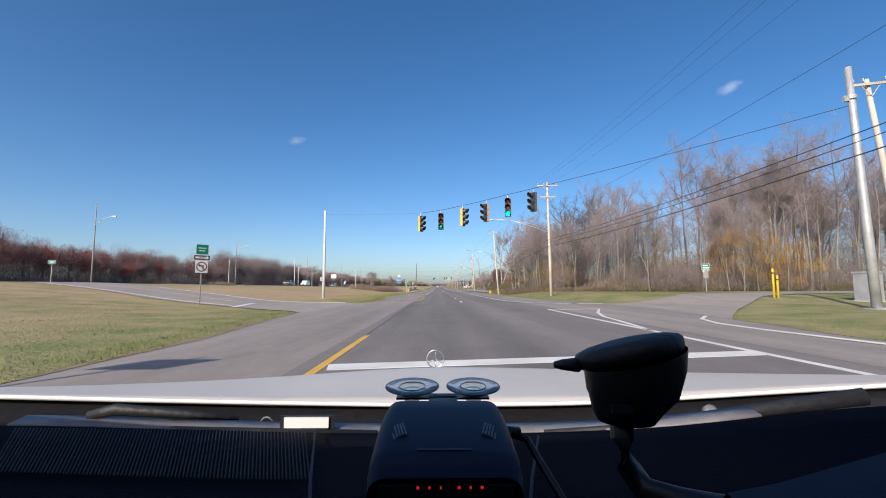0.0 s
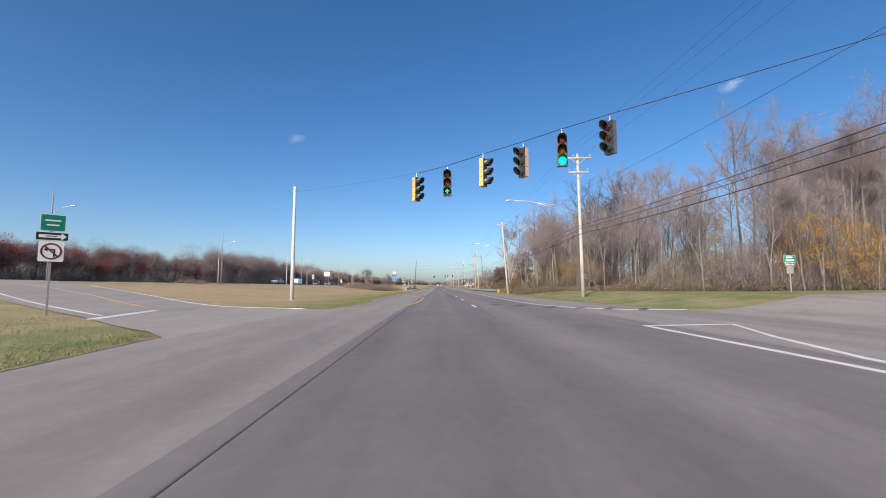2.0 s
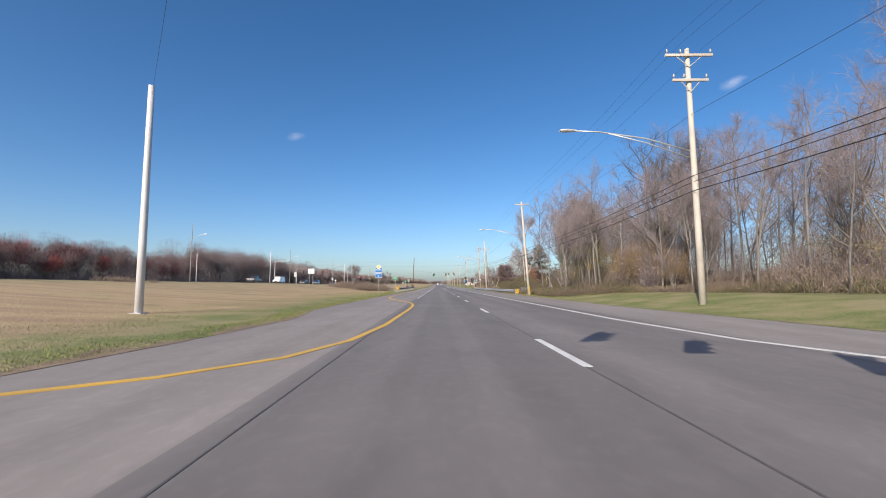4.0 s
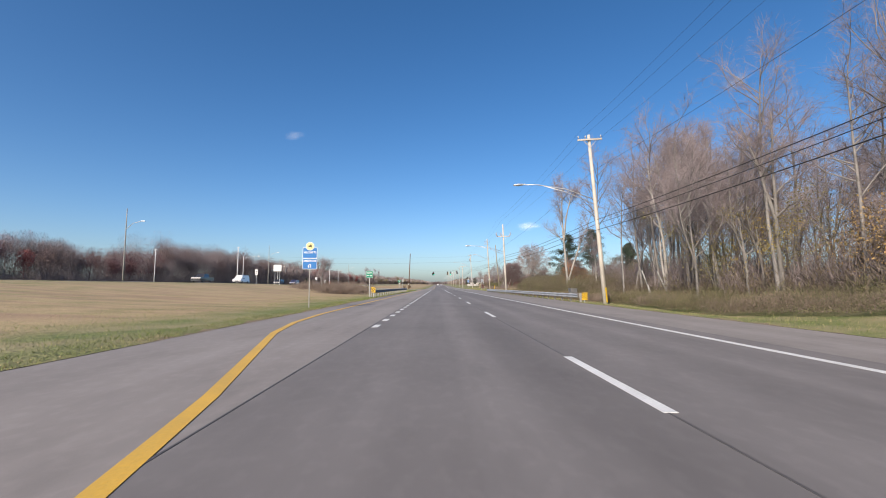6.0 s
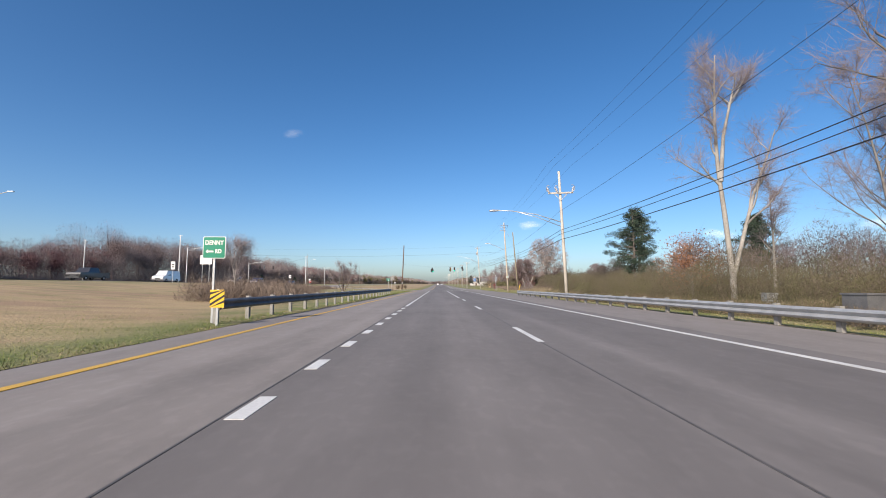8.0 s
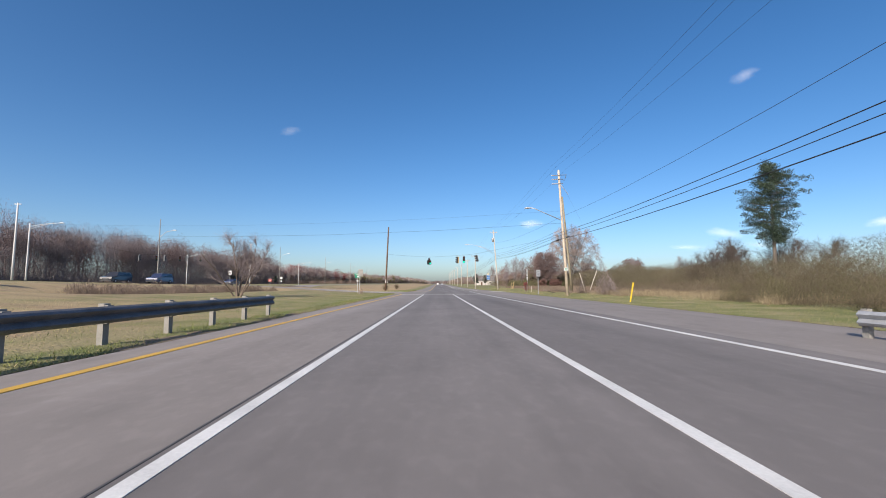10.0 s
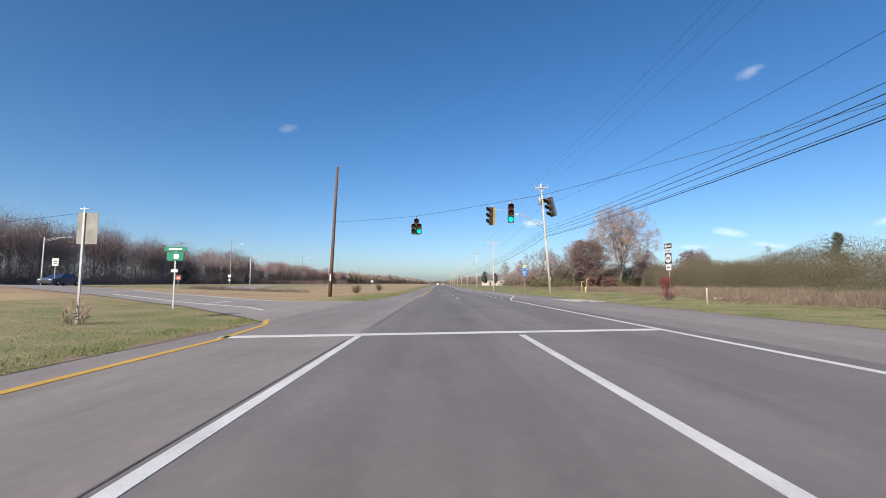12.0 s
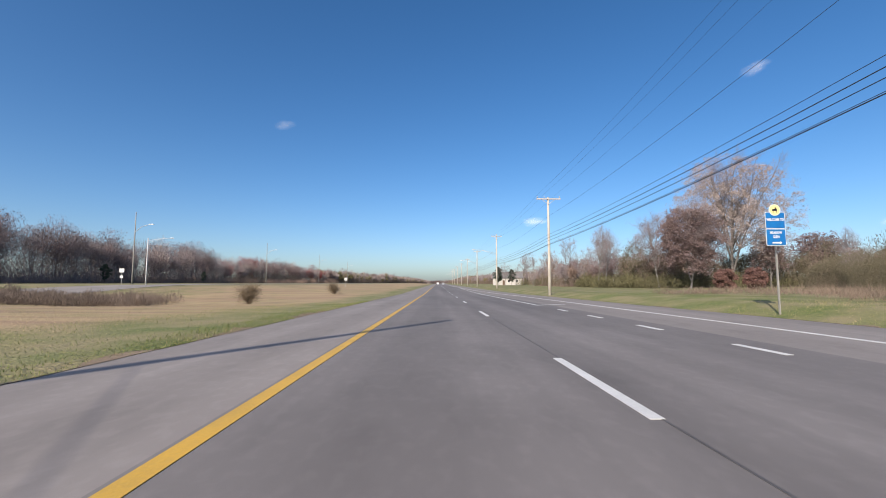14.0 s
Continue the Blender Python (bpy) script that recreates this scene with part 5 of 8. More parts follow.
def crown_woods(seed, line, depth, h, mats, name, label, per, size, under=UNDERGROWTH, gap=0.3, lump=1.0):
    """Woods tree by tree, seen from afar: trunks, limbs and rounded crowns of radiating shoots or small leaves over a dim thicket, one mesh for each colour."""
    g = np.random.default_rng(seed)
    mats = [*mats, under]
    pieces = [[] for _ in mats]
    tone, big = swell(g, 30.0), swell(g, 22.0)

    def shoots(m, c, way, ln, wd):
        way = way / (np.linalg.norm(way, axis=1)[:, None] + 1e-6)
        sd = np.cross(way, g.normal(size=way.shape))
        sd *= (wd / (np.linalg.norm(sd, axis=1) + 1e-6))[:, None]
        pieces[m].append(np.stack([c - sd, c + sd, c + way * ln[:, None]], 1).reshape(-1, 3))

    run = 0.0
    for a, b in zip(line, line[1:]):
        a, b = np.array(a, float), np.array(b, float)
        length = np.linalg.norm(b - a)
        d = (b - a) / length
        out = np.array([-d[1], d[0]])
        trees = max(3, int(length * abs(depth) / (gap * h) ** 2))
        each = int(per * length / trees)
        for q in range(trees):
            s, k = (q + g.random()) / trees * length, g.random() ** 1.4
            foot = a + d * s + out * k * depth
            z0 = land(*foot) - 0.1
            w = (tone([run + s], [k * 10])[0] * 0.22 + 0.5 + g.normal(0, 0.3)) * (len(mats) - 1)
            m = int(np.clip(w, 0, len(mats) - 2))
            th = h * np.clip(0.84 + 0.10 * lump * big([run + s], [k * 10])[0] + g.normal(0, 0.09 * lump), 0.5, 1.2) * (0.70 + 0.30 * min(1.0, k * 2.5))
            r = th * g.uniform(0.22, 0.34)
            c0, sh = th * g.uniform(0.60, 0.66), th * g.uniform(0.31, 0.37)
            n1, n2 = int(each * 0.66), int(each * 0.28)
            v = g.normal(size=(n1, 3))
            v /= np.linalg.norm(v, axis=1)[:, None]
            lumps = 0.86 + 0.14 * np.sin(v[:, 0] * 5 + q) * np.sin(v[:, 1] * 5 + 2 * q) + 0.1 * np.sin(v[:, 2] * 7 + q)
            p = v * (g.random(n1) ** 0.45 * lumps)[:, None] * np.array([r, r, sh])
            bare = g.random(n1) < LEAFY.get(mats[m], 0.85)
            way = p / np.array([r, r, sh]) + np.array([0, 0, 0.9]) + g.normal(0, 0.33, (n1, 3))
            way[~bare] = g.normal(size=((~bare).sum(), 3))
            c = p + np.array([foot[0], foot[1], z0 + c0])
            shoots(m, c, way, size * g.uniform(0.6, 1.4, n1) * np.where(bare, 2.2, 1.0), size * g.uniform(0.35, 0.65, n1) * np.where(bare, 0.3, 1.0))
            u = g.random(n2)
            c = np.column_stack([foot[0] + g.normal(0, r * 0.75, n2), foot[1] + g.normal(0, r * 0.75, n2), z0 + u * u * th * 0.42])
            shoots(len(mats) - 1, c, g.normal(0, 0.4, (n2, 3)) + np.array([0, 0, 0.9]), size * g.uniform(1.5, 4.0, n2), size * g.uniform(0.12, 0.3, n2))
            limbs = 7
            c = np.column_stack([np.full(limbs, foot[0]), np.full(limbs, foot[1]), z0 + np.linspace(0.0, 0.55, limbs) * th])
            way = g.normal(0, 0.55, (limbs, 3)) + np.array([0, 0, 1.0])
            way[0] = (g.normal(0, 0.04), g.normal(0, 0.04), 1)
            shoots(m, c, way, np.where(np.arange(limbs) == 0, 0.95, 0.4) * th, np.where(np.arange(limbs) == 0, 0.011, 0.006) * th)
        run += length
    for mat, v in zip(mats, pieces):
        if v:
            v = np.concatenate(v)
            tagged(new(name, soup(name, v, np.arange(len(v)).reshape(-1, 3), mat)), label, "woods", kind="stuff")


crown_woods(31, [(-88, 10), (-92, 70), (-98, 130), (-103, 170)], 22, 17.0, [LEAF_PURPLE, LEAF_RED, LEAF_DUSK, LEAF_RED, LEAF_PURPLE], "far_woods", "distant autumn woods in brown and russet", 3600, 0.18, TWIG_DARK, gap=0.27, lump=1.0)
crown_woods(36, [(-103, 170), (-106, 190), (-112, 240)], 22, 18.8, [LEAF_PURPLE, TWIG_FAR, LEAF_DUSK, TWIG_FAR], "far_woods", "distant bare brown woods beyond the field", 3200, 0.2, TWIG_DIM, gap=0.24, lump=0.9)
crown_woods(37, [(-112, 240), (-116, 300)], 22, 29.0, [TWIG_FAR, LEAF_DUSK, TWIG_FAR, TWIG_FAR], "far_woods", "tall bare brown woods beyond the field", 3200, 0.24, TWIG_DIM, gap=0.18, lump=0.8)
crown_woods(48, [(-116, 300), (-118, 370)], 22, 28.0, [TWIG_FAR, LEAF_DUSK, TWIG_FAR, TWIG_FAR], "far_woods", "tall bare brown woods beyond the field", 2000, 0.3, TWIG_DIM, gap=0.2, lump=0.8)
crown_woods(49, [(-118, 370), (-116, 450)], 22, 24.5, [TWIG_FAR, LEAF_DUSK, TWIG_FAR, LEAF_PALE], "far_woods", "bare brown woods beyond the field", 1300, 0.36, TWIG_DIM, gap=0.22, lump=0.8)
crown_woods(32, [(-116, 450), (-110, 510), (-92, 600)], 20, 19.0, [LEAF_DUSK, TWIG, LEAF_PALE, LEAF_RED, TWIG], "far_woods", "distant autumn woods in brown and russet", 900, 0.4, gap=0.24, lump=0.8)
crown_woods(39, [(-92, 600), (-62, 800), (-45, 1100), (-30, 1300)], 22, 14.0, [LEAF_DUSK, LEAF_PALE, TWIG, LEAF_OLIVE], "far_woods", "distant autumn woods in brown and russet", 150, 0.9)
far_woods(40, [(-40, 1320), (70, 1320)], 10, 11.0, [LEAF_DUSK, LEAF_PALE], "far_woods", "distant woods where the road ends from view", 60, 1.2, spread=10.0)
crown_woods(33, [(26, 1300), (30, 800), (44, 560), (62, 430)], 18, 11.0, [LEAF_BROWN, LEAF_OLIVE, TWIG, TWIG], "far_woods", "distant roadside trees in brown and olive", 150, 0.7)
far_woods(43, [(12.4, 134), (12.8, 86), (12.2, 80), (11.4, 72), (13, 64), (17, 58), (20.5, 52)], 5, 0.7, [UNDERGROWTH, BRUSH_GREEN, BRUSH_TAN, UNDERGROWTH], "brush", "tangled tan and olive weeds beside the shoulder", 3000, 0.045, "brush", 3.0, 0.6, 1.8)
far_woods(46, [(26, 54), (92, 51.5)], 9, 10.5, [TWIG, UNDERGROWTH, TWIG, LEAF_DUSK], "undergrowth", "bare saplings crowded along the side road", 1500, 0.085, "brush", 6.0, 0.75, 1.5)
far_woods(42, [(22, 112), (21.5, 66), (25, 53), (90, 50.5)], 7, 7.0, [SCRUB_BROWN, TWIG, TWIG_DIM, TWIG_DIM], "undergrowth", "tangled brown saplings and brush inside the bare woods", 1300, 0.08, "brush", 5.0, 0.75)
crown_woods(34, [(44, 112), (46, 66), (110, 62)], 14, 13.0, [TWIG, LEAF_BROWN, TWIG, TWIG], "back_woods", "deeper rows of the bare roadside woods", 850, 0.12)
crown_woods(47, [(25, 116), (50, 113), (90, 108)], 14, 7.5, [TWIG_DARK, SCRUB_BROWN, TWIG_DIM, LEAF_DUSK], "back_woods", "low dim thicket of bare trees behind the guardrail", 1700, 0.12)
crown_woods(38, [(66, 324), (30, 324)], -20, 12.5, [TWIG, LEAF_DUSK, TWIG, LEAF_BROWN], "back_woods", "bare trees behind the lawns", 1500, 0.26)
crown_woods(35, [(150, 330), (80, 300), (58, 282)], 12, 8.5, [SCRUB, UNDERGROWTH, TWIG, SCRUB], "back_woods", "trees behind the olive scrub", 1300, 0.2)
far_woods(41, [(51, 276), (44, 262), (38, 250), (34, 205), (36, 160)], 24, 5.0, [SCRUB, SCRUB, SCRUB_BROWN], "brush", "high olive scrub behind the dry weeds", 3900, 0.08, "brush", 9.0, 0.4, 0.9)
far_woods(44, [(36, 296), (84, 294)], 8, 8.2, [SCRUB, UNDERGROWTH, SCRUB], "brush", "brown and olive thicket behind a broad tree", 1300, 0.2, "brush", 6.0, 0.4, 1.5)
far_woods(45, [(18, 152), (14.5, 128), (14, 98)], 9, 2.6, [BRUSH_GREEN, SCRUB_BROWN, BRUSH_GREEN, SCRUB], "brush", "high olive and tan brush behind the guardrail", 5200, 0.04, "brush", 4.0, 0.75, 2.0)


def edge_brush(seed, line, step, height, mat, label):
    """Low growth along the foot of the far woods."""
    g = random.Random(seed)
    spots = []
    for a, b in zip(line, line[1:]):
        a, b = Vector(a), Vector(b)
        for k in range(int((b - a).length / step)):
            p = a.lerp(b, (k + g.random()) * step / (b - a).length)
            spots.append((p.x + g.uniform(-3, 3), p.y, g.uniform(1.5, 3.0), g.uniform(0.5, 1.1)))
    stems(seed, spots, 520, height, 0.03, mat, "brush", label, "brush")


edge_brush(61, [(-88, 10), (-92, 70), (-98, 130), (-106, 190), (-112, 240), (-116, 300), (-118, 375)], 1.7, 3.8, TWIG_DIM, "brown thicket along the foot of the far woods")
edge_brush(62, [(-119, 375), (-108, 480), (-88, 600)], 2.2, 4.5, LEAF_BROWN, "brown thicket along the foot of the far woods")


# ---- road signs ----
def lettering(text, size, bold=0.0):
    """Lettering as a mesh, centred on its origin in the x-z plane and facing -y."""
    cu = bpy.data.curves.new("lettering", "FONT")
    cu.body, cu.size, cu.align_x, cu.align_y, cu.extrude, cu.offset, cu.resolution_u = text, size, "CENTER", "CENTER", 0.002, bold, 2
    ob = new("lettering", cu)
    bpy.context.view_layer.update()
    me = bpy.data.meshes.new_from_object(ob.evaluated_get(bpy.context.evaluated_depsgraph_get()))
    bpy.data.objects.remove(ob)
    bpy.data.curves.remove(cu)
    me.transform(Matrix.Rotation(radians(90), 4, "X"))
    return me


def plate(w, h, z, y, thick, r=0.04, x=0.0):
    """A rounded rectangle plate that faces -y."""
    pts = []
    for cx, cz, a0 in ((w / 2 - r, h / 2 - r, 0), (-w / 2 + r, h / 2 - r, 90), (-w / 2 + r, -h / 2 + r, 180), (w / 2 - r, -h / 2 + r, 270)):
        pts += [(x + cx + r * math.cos(radians(a0 + 30 * k)), z + cz + r * math.sin(radians(a0 + 30 * k))) for k in range(4)]
    n = len(pts)
    s = Shape()
    s.add([(a, y, b) for a, b in pts] + [(a, y + thick, b) for a, b in pts], [tuple(range(n)), tuple(range(2 * n - 1, n - 1, -1))] + [(i, i + n, (i + 1) % n + n, (i + 1) % n) for i in range(n)])
    return s


def disc(r, z, y, thick, x=0.0, n=28):
    return Shape().lathe([(r, -thick), (r, 0.0)], n, Matrix.Translation((x, y, z)) @ Matrix.Rotation(radians(90), 4, "X"))


def arrow_shape(x0, x1, z, w, y):
    """A horizontal arrow from x0 to its point at x1."""
    d = 1 if x1 > x0 else -1
    hx = x1 - d * w * 1.3
    pts = [(x0, z - w / 2), (hx, z - w / 2), (hx, z - w * 1.2), (x1, z), (hx, z + w * 1.2), (hx, z + w / 2), (x0, z + w / 2)]
    n = len(pts)
    return Shape().add([(a, y, b) for a, b in pts] + [(a, y + 0.003, b) for a, b in pts], [tuple(range(n)), tuple(range(2 * n - 1, n - 1, -1))] + [(i, i + n, (i + 1) % n + n, (i + 1) % n) for i in range(n)])


def sign(x, y, top, label, turn=0.0, post=GALVANISED, posts=(0.0,), group="road signs", wide=0.06):
    ob = thing("road_sign", tilt(x, y, 0, 0, turn), label, "road sign", group)
    for px in posts:
        part("post", Shape().box(px, 0.03, (top - 0.4) / 2, wide, 0.03, top + 0.4).box(px - wide * 0.45, 0.045, (top - 0.4) / 2, 0.012, 0.04, top + 0.4), post, ob)
    return ob


def panel(ob, w, h, z, face, border=None, name="panel", x=0.0, r=0.04):
    y = 0.0
    if border:
        p = part(name, plate(w, h, z, -0.006, 0.008, r, x), border, ob)
        part("face", plate(w - 0.035, h - 0.035, z, -0.009, 0.004, r * 0.8, x), face, p)
        return p
    return part(name, plate(w, h, z, -0.006, 0.008, r, x), face, ob)


def bars(p, mat, rows, y=-0.008):
    """Unreadable lines of print as plain bars: x, z, width, height."""
    for x, z, w, h in rows:
        part("print_bar", Shape().box(x, y, z, w, 0.003, h), mat, p)


def text(p, words, size, x, z, mat, bold=0.0, wide=1.0):
    me = lettering(words, size, bold)
    me.materials.clear()
    me.materials.append(mat)
    o = part("lettering", me, None, p)
    o.location, o.scale = (x, -0.0115, z), (wide, 1, 1)
    return o


def welcome_sign(x, y, z, w, h, second, arrow, label, turn=0.0):
    """Round emblem over two blue panels on one post."""
    ob = sign(x, y, z + h * 2.2, label, turn, RAIL_POST, wide=0.05)
    top, low = z + h * 1.5 + 0.01, z + h * 0.5
    p = panel(ob, w, h, top, SIGN_BLUE, SIGN_WHITE)
    text(p, "WELCOME TO", w * 0.19, 0, top + 0.02, SIGN_WHITE, 0.003, 0.70)
    q = panel(ob, w, h, low, SIGN_BLUE, SIGN_WHITE)
    for i, words in enumerate(second):
        text(q, words, w * 0.19, 0, low + h * (0.26 - 0.24 * i), SIGN_WHITE, 0.003, 0.70)
    if arrow:
        part("arrow", arrow_shape(-w * 0.2, w * 0.28, low - h * 0.33, w * 0.07, -0.012), SIGN_WHITE, q)
    else:
        s = Shape().tube([(w * 0.07, -0.012, low - h * 0.36), (w * 0.07, -0.012, low - h * 0.12), (w * 0.03, -0.012, low - h * 0.05), (-w * 0.03, -0.012, low - h * 0.05), (-w * 0.07, -0.012, low - h * 0.12), (-w * 0.07, -0.012, low - h * 0.26)], w * 0.022, 5)
        s.add([(-w * 0.13, -0.012, low - h * 0.24), (-w * 0.01, -0.012, low - h * 0.24), (-w * 0.07, -0.012, low - h * 0.38)], [(0, 2, 1)])
        part("arrow", s, SIGN_WHITE, q)
    e = part("emblem", disc(w * 0.29, top + h * 0.62, -0.010, 0.008), SIGN_CREAM, ob, "round cream emblem with a dark figure")
    part("rim", Shape().lathe([(w * 0.29, 0), (w * 0.29, 0.004), (w * 0.265, 0.004), (w * 0.265, 0)], 28, Matrix.Translation((0, -0.011, top + h * 0.62)) @ Matrix.Rotation(radians(90), 4, "X"), False), SIGN_WHITE, e)
    part("figure", Shape().box(0, -0.013, top + h * 0.62, w * 0.24, 0.004, w * 0.10).box(w * 0.05, -0.013, top + h * 0.70, w * 0.08, 0.004, w * 0.12).box(-w * 0.08, -0.013, top + h * 0.53, w * 0.03, 0.004, w * 0.12).box(w * 0.08, -0.013, top + h * 0.53, w * 0.03, 0.004, w * 0.12), SIGN_BLACK, e)
    return ob


welcome_sign(-6.55, 75.8, 2.0, 0.74, 0.55, ("AMBERWOOD",), False, "blue welcome sign with round cream emblem on a post")
welcome_sign(12.5, 231.3, 2.55, 0.74, 0.62, ("MEADOW", "GLEN"), True, "blue welcome sign with round cream emblem on a post")

ob = sign(-6.75, 96.7, 2.6, "green road-name sign with white arrow on a post")
p = panel(ob, 0.68, 0.66, 2.28, SIGN_GREEN, SIGN_WHITE)
text(p, "DENNY", 0.19, 0, 2.42, SIGN_WHITE, 0.004, 0.85)
text(p, "RD", 0.17, 0.13, 2.16, SIGN_WHITE, 0.004, 0.85)
part("arrow", arrow_shape(-0.02, -0.25, 2.16, 0.05, -0.012), SIGN_WHITE, p)


def one_way(ob, w, h, z, left):
    p = panel(ob, w, h, z, SIGN_BLACK, SIGN_WHITE, r=0.02)
    part("arrow", arrow_shape(w * 0.40 * (1 if left else -1), w * 0.44 * (-1 if left else 1), z, h * 0.36, -0.012), SIGN_WHITE, p)
    text(p, "ONE WAY", h * 0.24, 0.02 * (1 if left else -1), z, SIGN_BLACK, 0.002, 0.9).location.y = -0.0135
    return p


ob = sign(-13.65, 25.6, 3.55, "green, one-way and no-left-turn signs on one post", 46, RAIL_POST)
p = panel(ob, 0.68, 0.60, 3.28, SIGN_GREEN, SIGN_WHITE)
bars(p, SIGN_WHITE, ((0, 3.36, 0.42, 0.05), (0, 3.2, 0.34, 0.05)), -0.012)
one_way(ob, 0.88, 0.30, 2.80, False)
p = panel(ob, 0.68, 0.72, 2.27, SIGN_WHITE)
part("ring", Shape().lathe([(0.29, 0), (0.29, 0.004), (0.235, 0.004), (0.235, 0)], 28, Matrix.Translation((0, -0.008, 2.27)) @ Matrix.Rotation(radians(90), 4, "X"), False).box(0, 0, 0, 0.5, 0.004, 0.05, Matrix.Translation((0, -0.012, 2.27)) @ Matrix.Rotation(radians(45), 4, "Y")), SIGN_DARK_RED, p)
part("turn_arrow", Shape().box(0.08, -0.009, 2.2, 0.05, 0.003, 0.26).box(0.0, -0.009, 2.33, 0.2, 0.003, 0.05).add([(-0.1, -0.0105, 2.25), (-0.1, -0.0105, 2.41), (-0.2, -0.0105, 2.33)], [(0, 2, 1)]), SIGN_BLACK, p)

ob = sign(15.1, 197.1, 3.75, "one-way and route 896 north signs on one post", -80)
one_way(ob, 0.75, 0.36, 3.60, True)
p = panel(ob, 0.5, 0.24, 3.28, SIGN_WHITE, r=0.02)
text(p, "NORTH", 0.13, 0, 3.28, SIGN_BLACK, 0.003, 0.9)
p = panel(ob, 0.62, 0.70, 2.79, SIGN_BLACK, r=0.02)
part("roundel", disc(0.285, 2.79, -0.010, 0.005), SIGN_WHITE, p)
text(p, "896", 0.27, 0, 2.79, SIGN_BLACK, 0.006, 0.9).location.y = -0.0145
p = panel(ob, 0.48, 0.40, 2.21, SIGN_WHITE, r=0.02)
part("arrow", arrow_shape(0.15, -0.16, 2.21, 0.06, -0.010), SIGN_BLACK, p)

ob = sign(12.75, 178.8, 3.1, "grey road sign turned aside on a post beside the shoulder", 28)
panel(ob, 0.66, 0.84, 2.70, ALUMINIUM)
bars(ob, GALVANISED, ((0, 2.9, 0.5, 0.07), (0, 2.7, 0.55, 0.07), (0, 2.5, 0.4, 0.07)))
ob = sign(-10.2, 181.6, 3.25, "grey back of a large sign on one post", posts=(-0.1,))
part("panel", plate(0.60, 0.92, 2.78, 0.05, 0.01, 0.04), RAIL_POST, ob)
ob = sign(-11.9, 188.8, 2.85, "green street-name signs on a post at a crossing")
panel(ob, 1.0, 0.20, 2.74, SIGN_GREEN, r=0.02)
p = panel(ob, 0.75, 0.38, 2.40, SIGN_GREEN, r=0.02)
bars(p, SIGN_WHITE, ((0.05, 2.40, 0.22, 0.2), (0, 2.74, 0.6, 0.06)))
part("pedestrian_plate", plate(0.3, 0.12, 1.75, -0.006, 0.008, 0.02), SIGN_WHITE, ob)
for x, y, top, w, h, mat, turn, lab in ((-56, 64, 3.3, 1.0, 0.5, SIGN_GREEN, 10, "green street-name sign on a post far across the field"),
                                         (-47, 223, 3.4, 0.7, 0.9, SIGN_WHITE, 8, "white route sign on a post across the field"), (-49, 252, 3.0, 0.9, 0.8, SIGN_RED, 8, "red and white warning sign on a post in the field"),
                                         (-39.5, 149, 3.2, 0.55, 1.2, SIGN_WHITE, 10, "narrow white sign on a post across the field"), (-24, 330, 2.4, 0.7, 0.7, SIGN_WHITE, 0, "small white sign on a post far along the field")):
    ob = sign(x, y, top, lab, turn)
    p = panel(ob, w, h, top - h / 2, mat, SIGN_WHITE)
    bars(p, SIGN_WHITE if mat != SIGN_WHITE else SIGN_BLACK, ((0, top - h * 0.4, w * 0.6, h * 0.14), (0, top - h * 0.68, w * 0.5, h * 0.12)), -0.012)
ob = sign(26.8, 43, 2.85, "green street-name, one-way and blank grey signs on one post", -8)
p = panel(ob, 0.8, 0.58, 2.54, SIGN_GREEN, SIGN_WHITE)
bars(p, SIGN_WHITE, ((-0.02, 2.66, 0.46, 0.12), (0.02, 2.43, 0.56, 0.12)), -0.012)
one_way(ob, 0.62, 0.22, 2.12, True)
part("panel", plate(0.48, 0.56, 1.70, -0.006, 0.01, 0.04), RAIL_POST, ob, "plain grey sign panel")
ob = sign(-65, 306, 3.3, "two white boards on a post beside a tall mast", 8)
panel(ob, 0.9, 0.8, 2.9, SIGN_WHITE)
panel(ob, 0.6, 0.5, 1.6, SIGN_WHITE)
ob = sign(-35.7, 151, 4.4, "large blank white board on two posts across the field", 8, posts=(-0.5, 0.5))
panel(ob, 1.7, 1.4, 3.75, SIGN_WHITE)


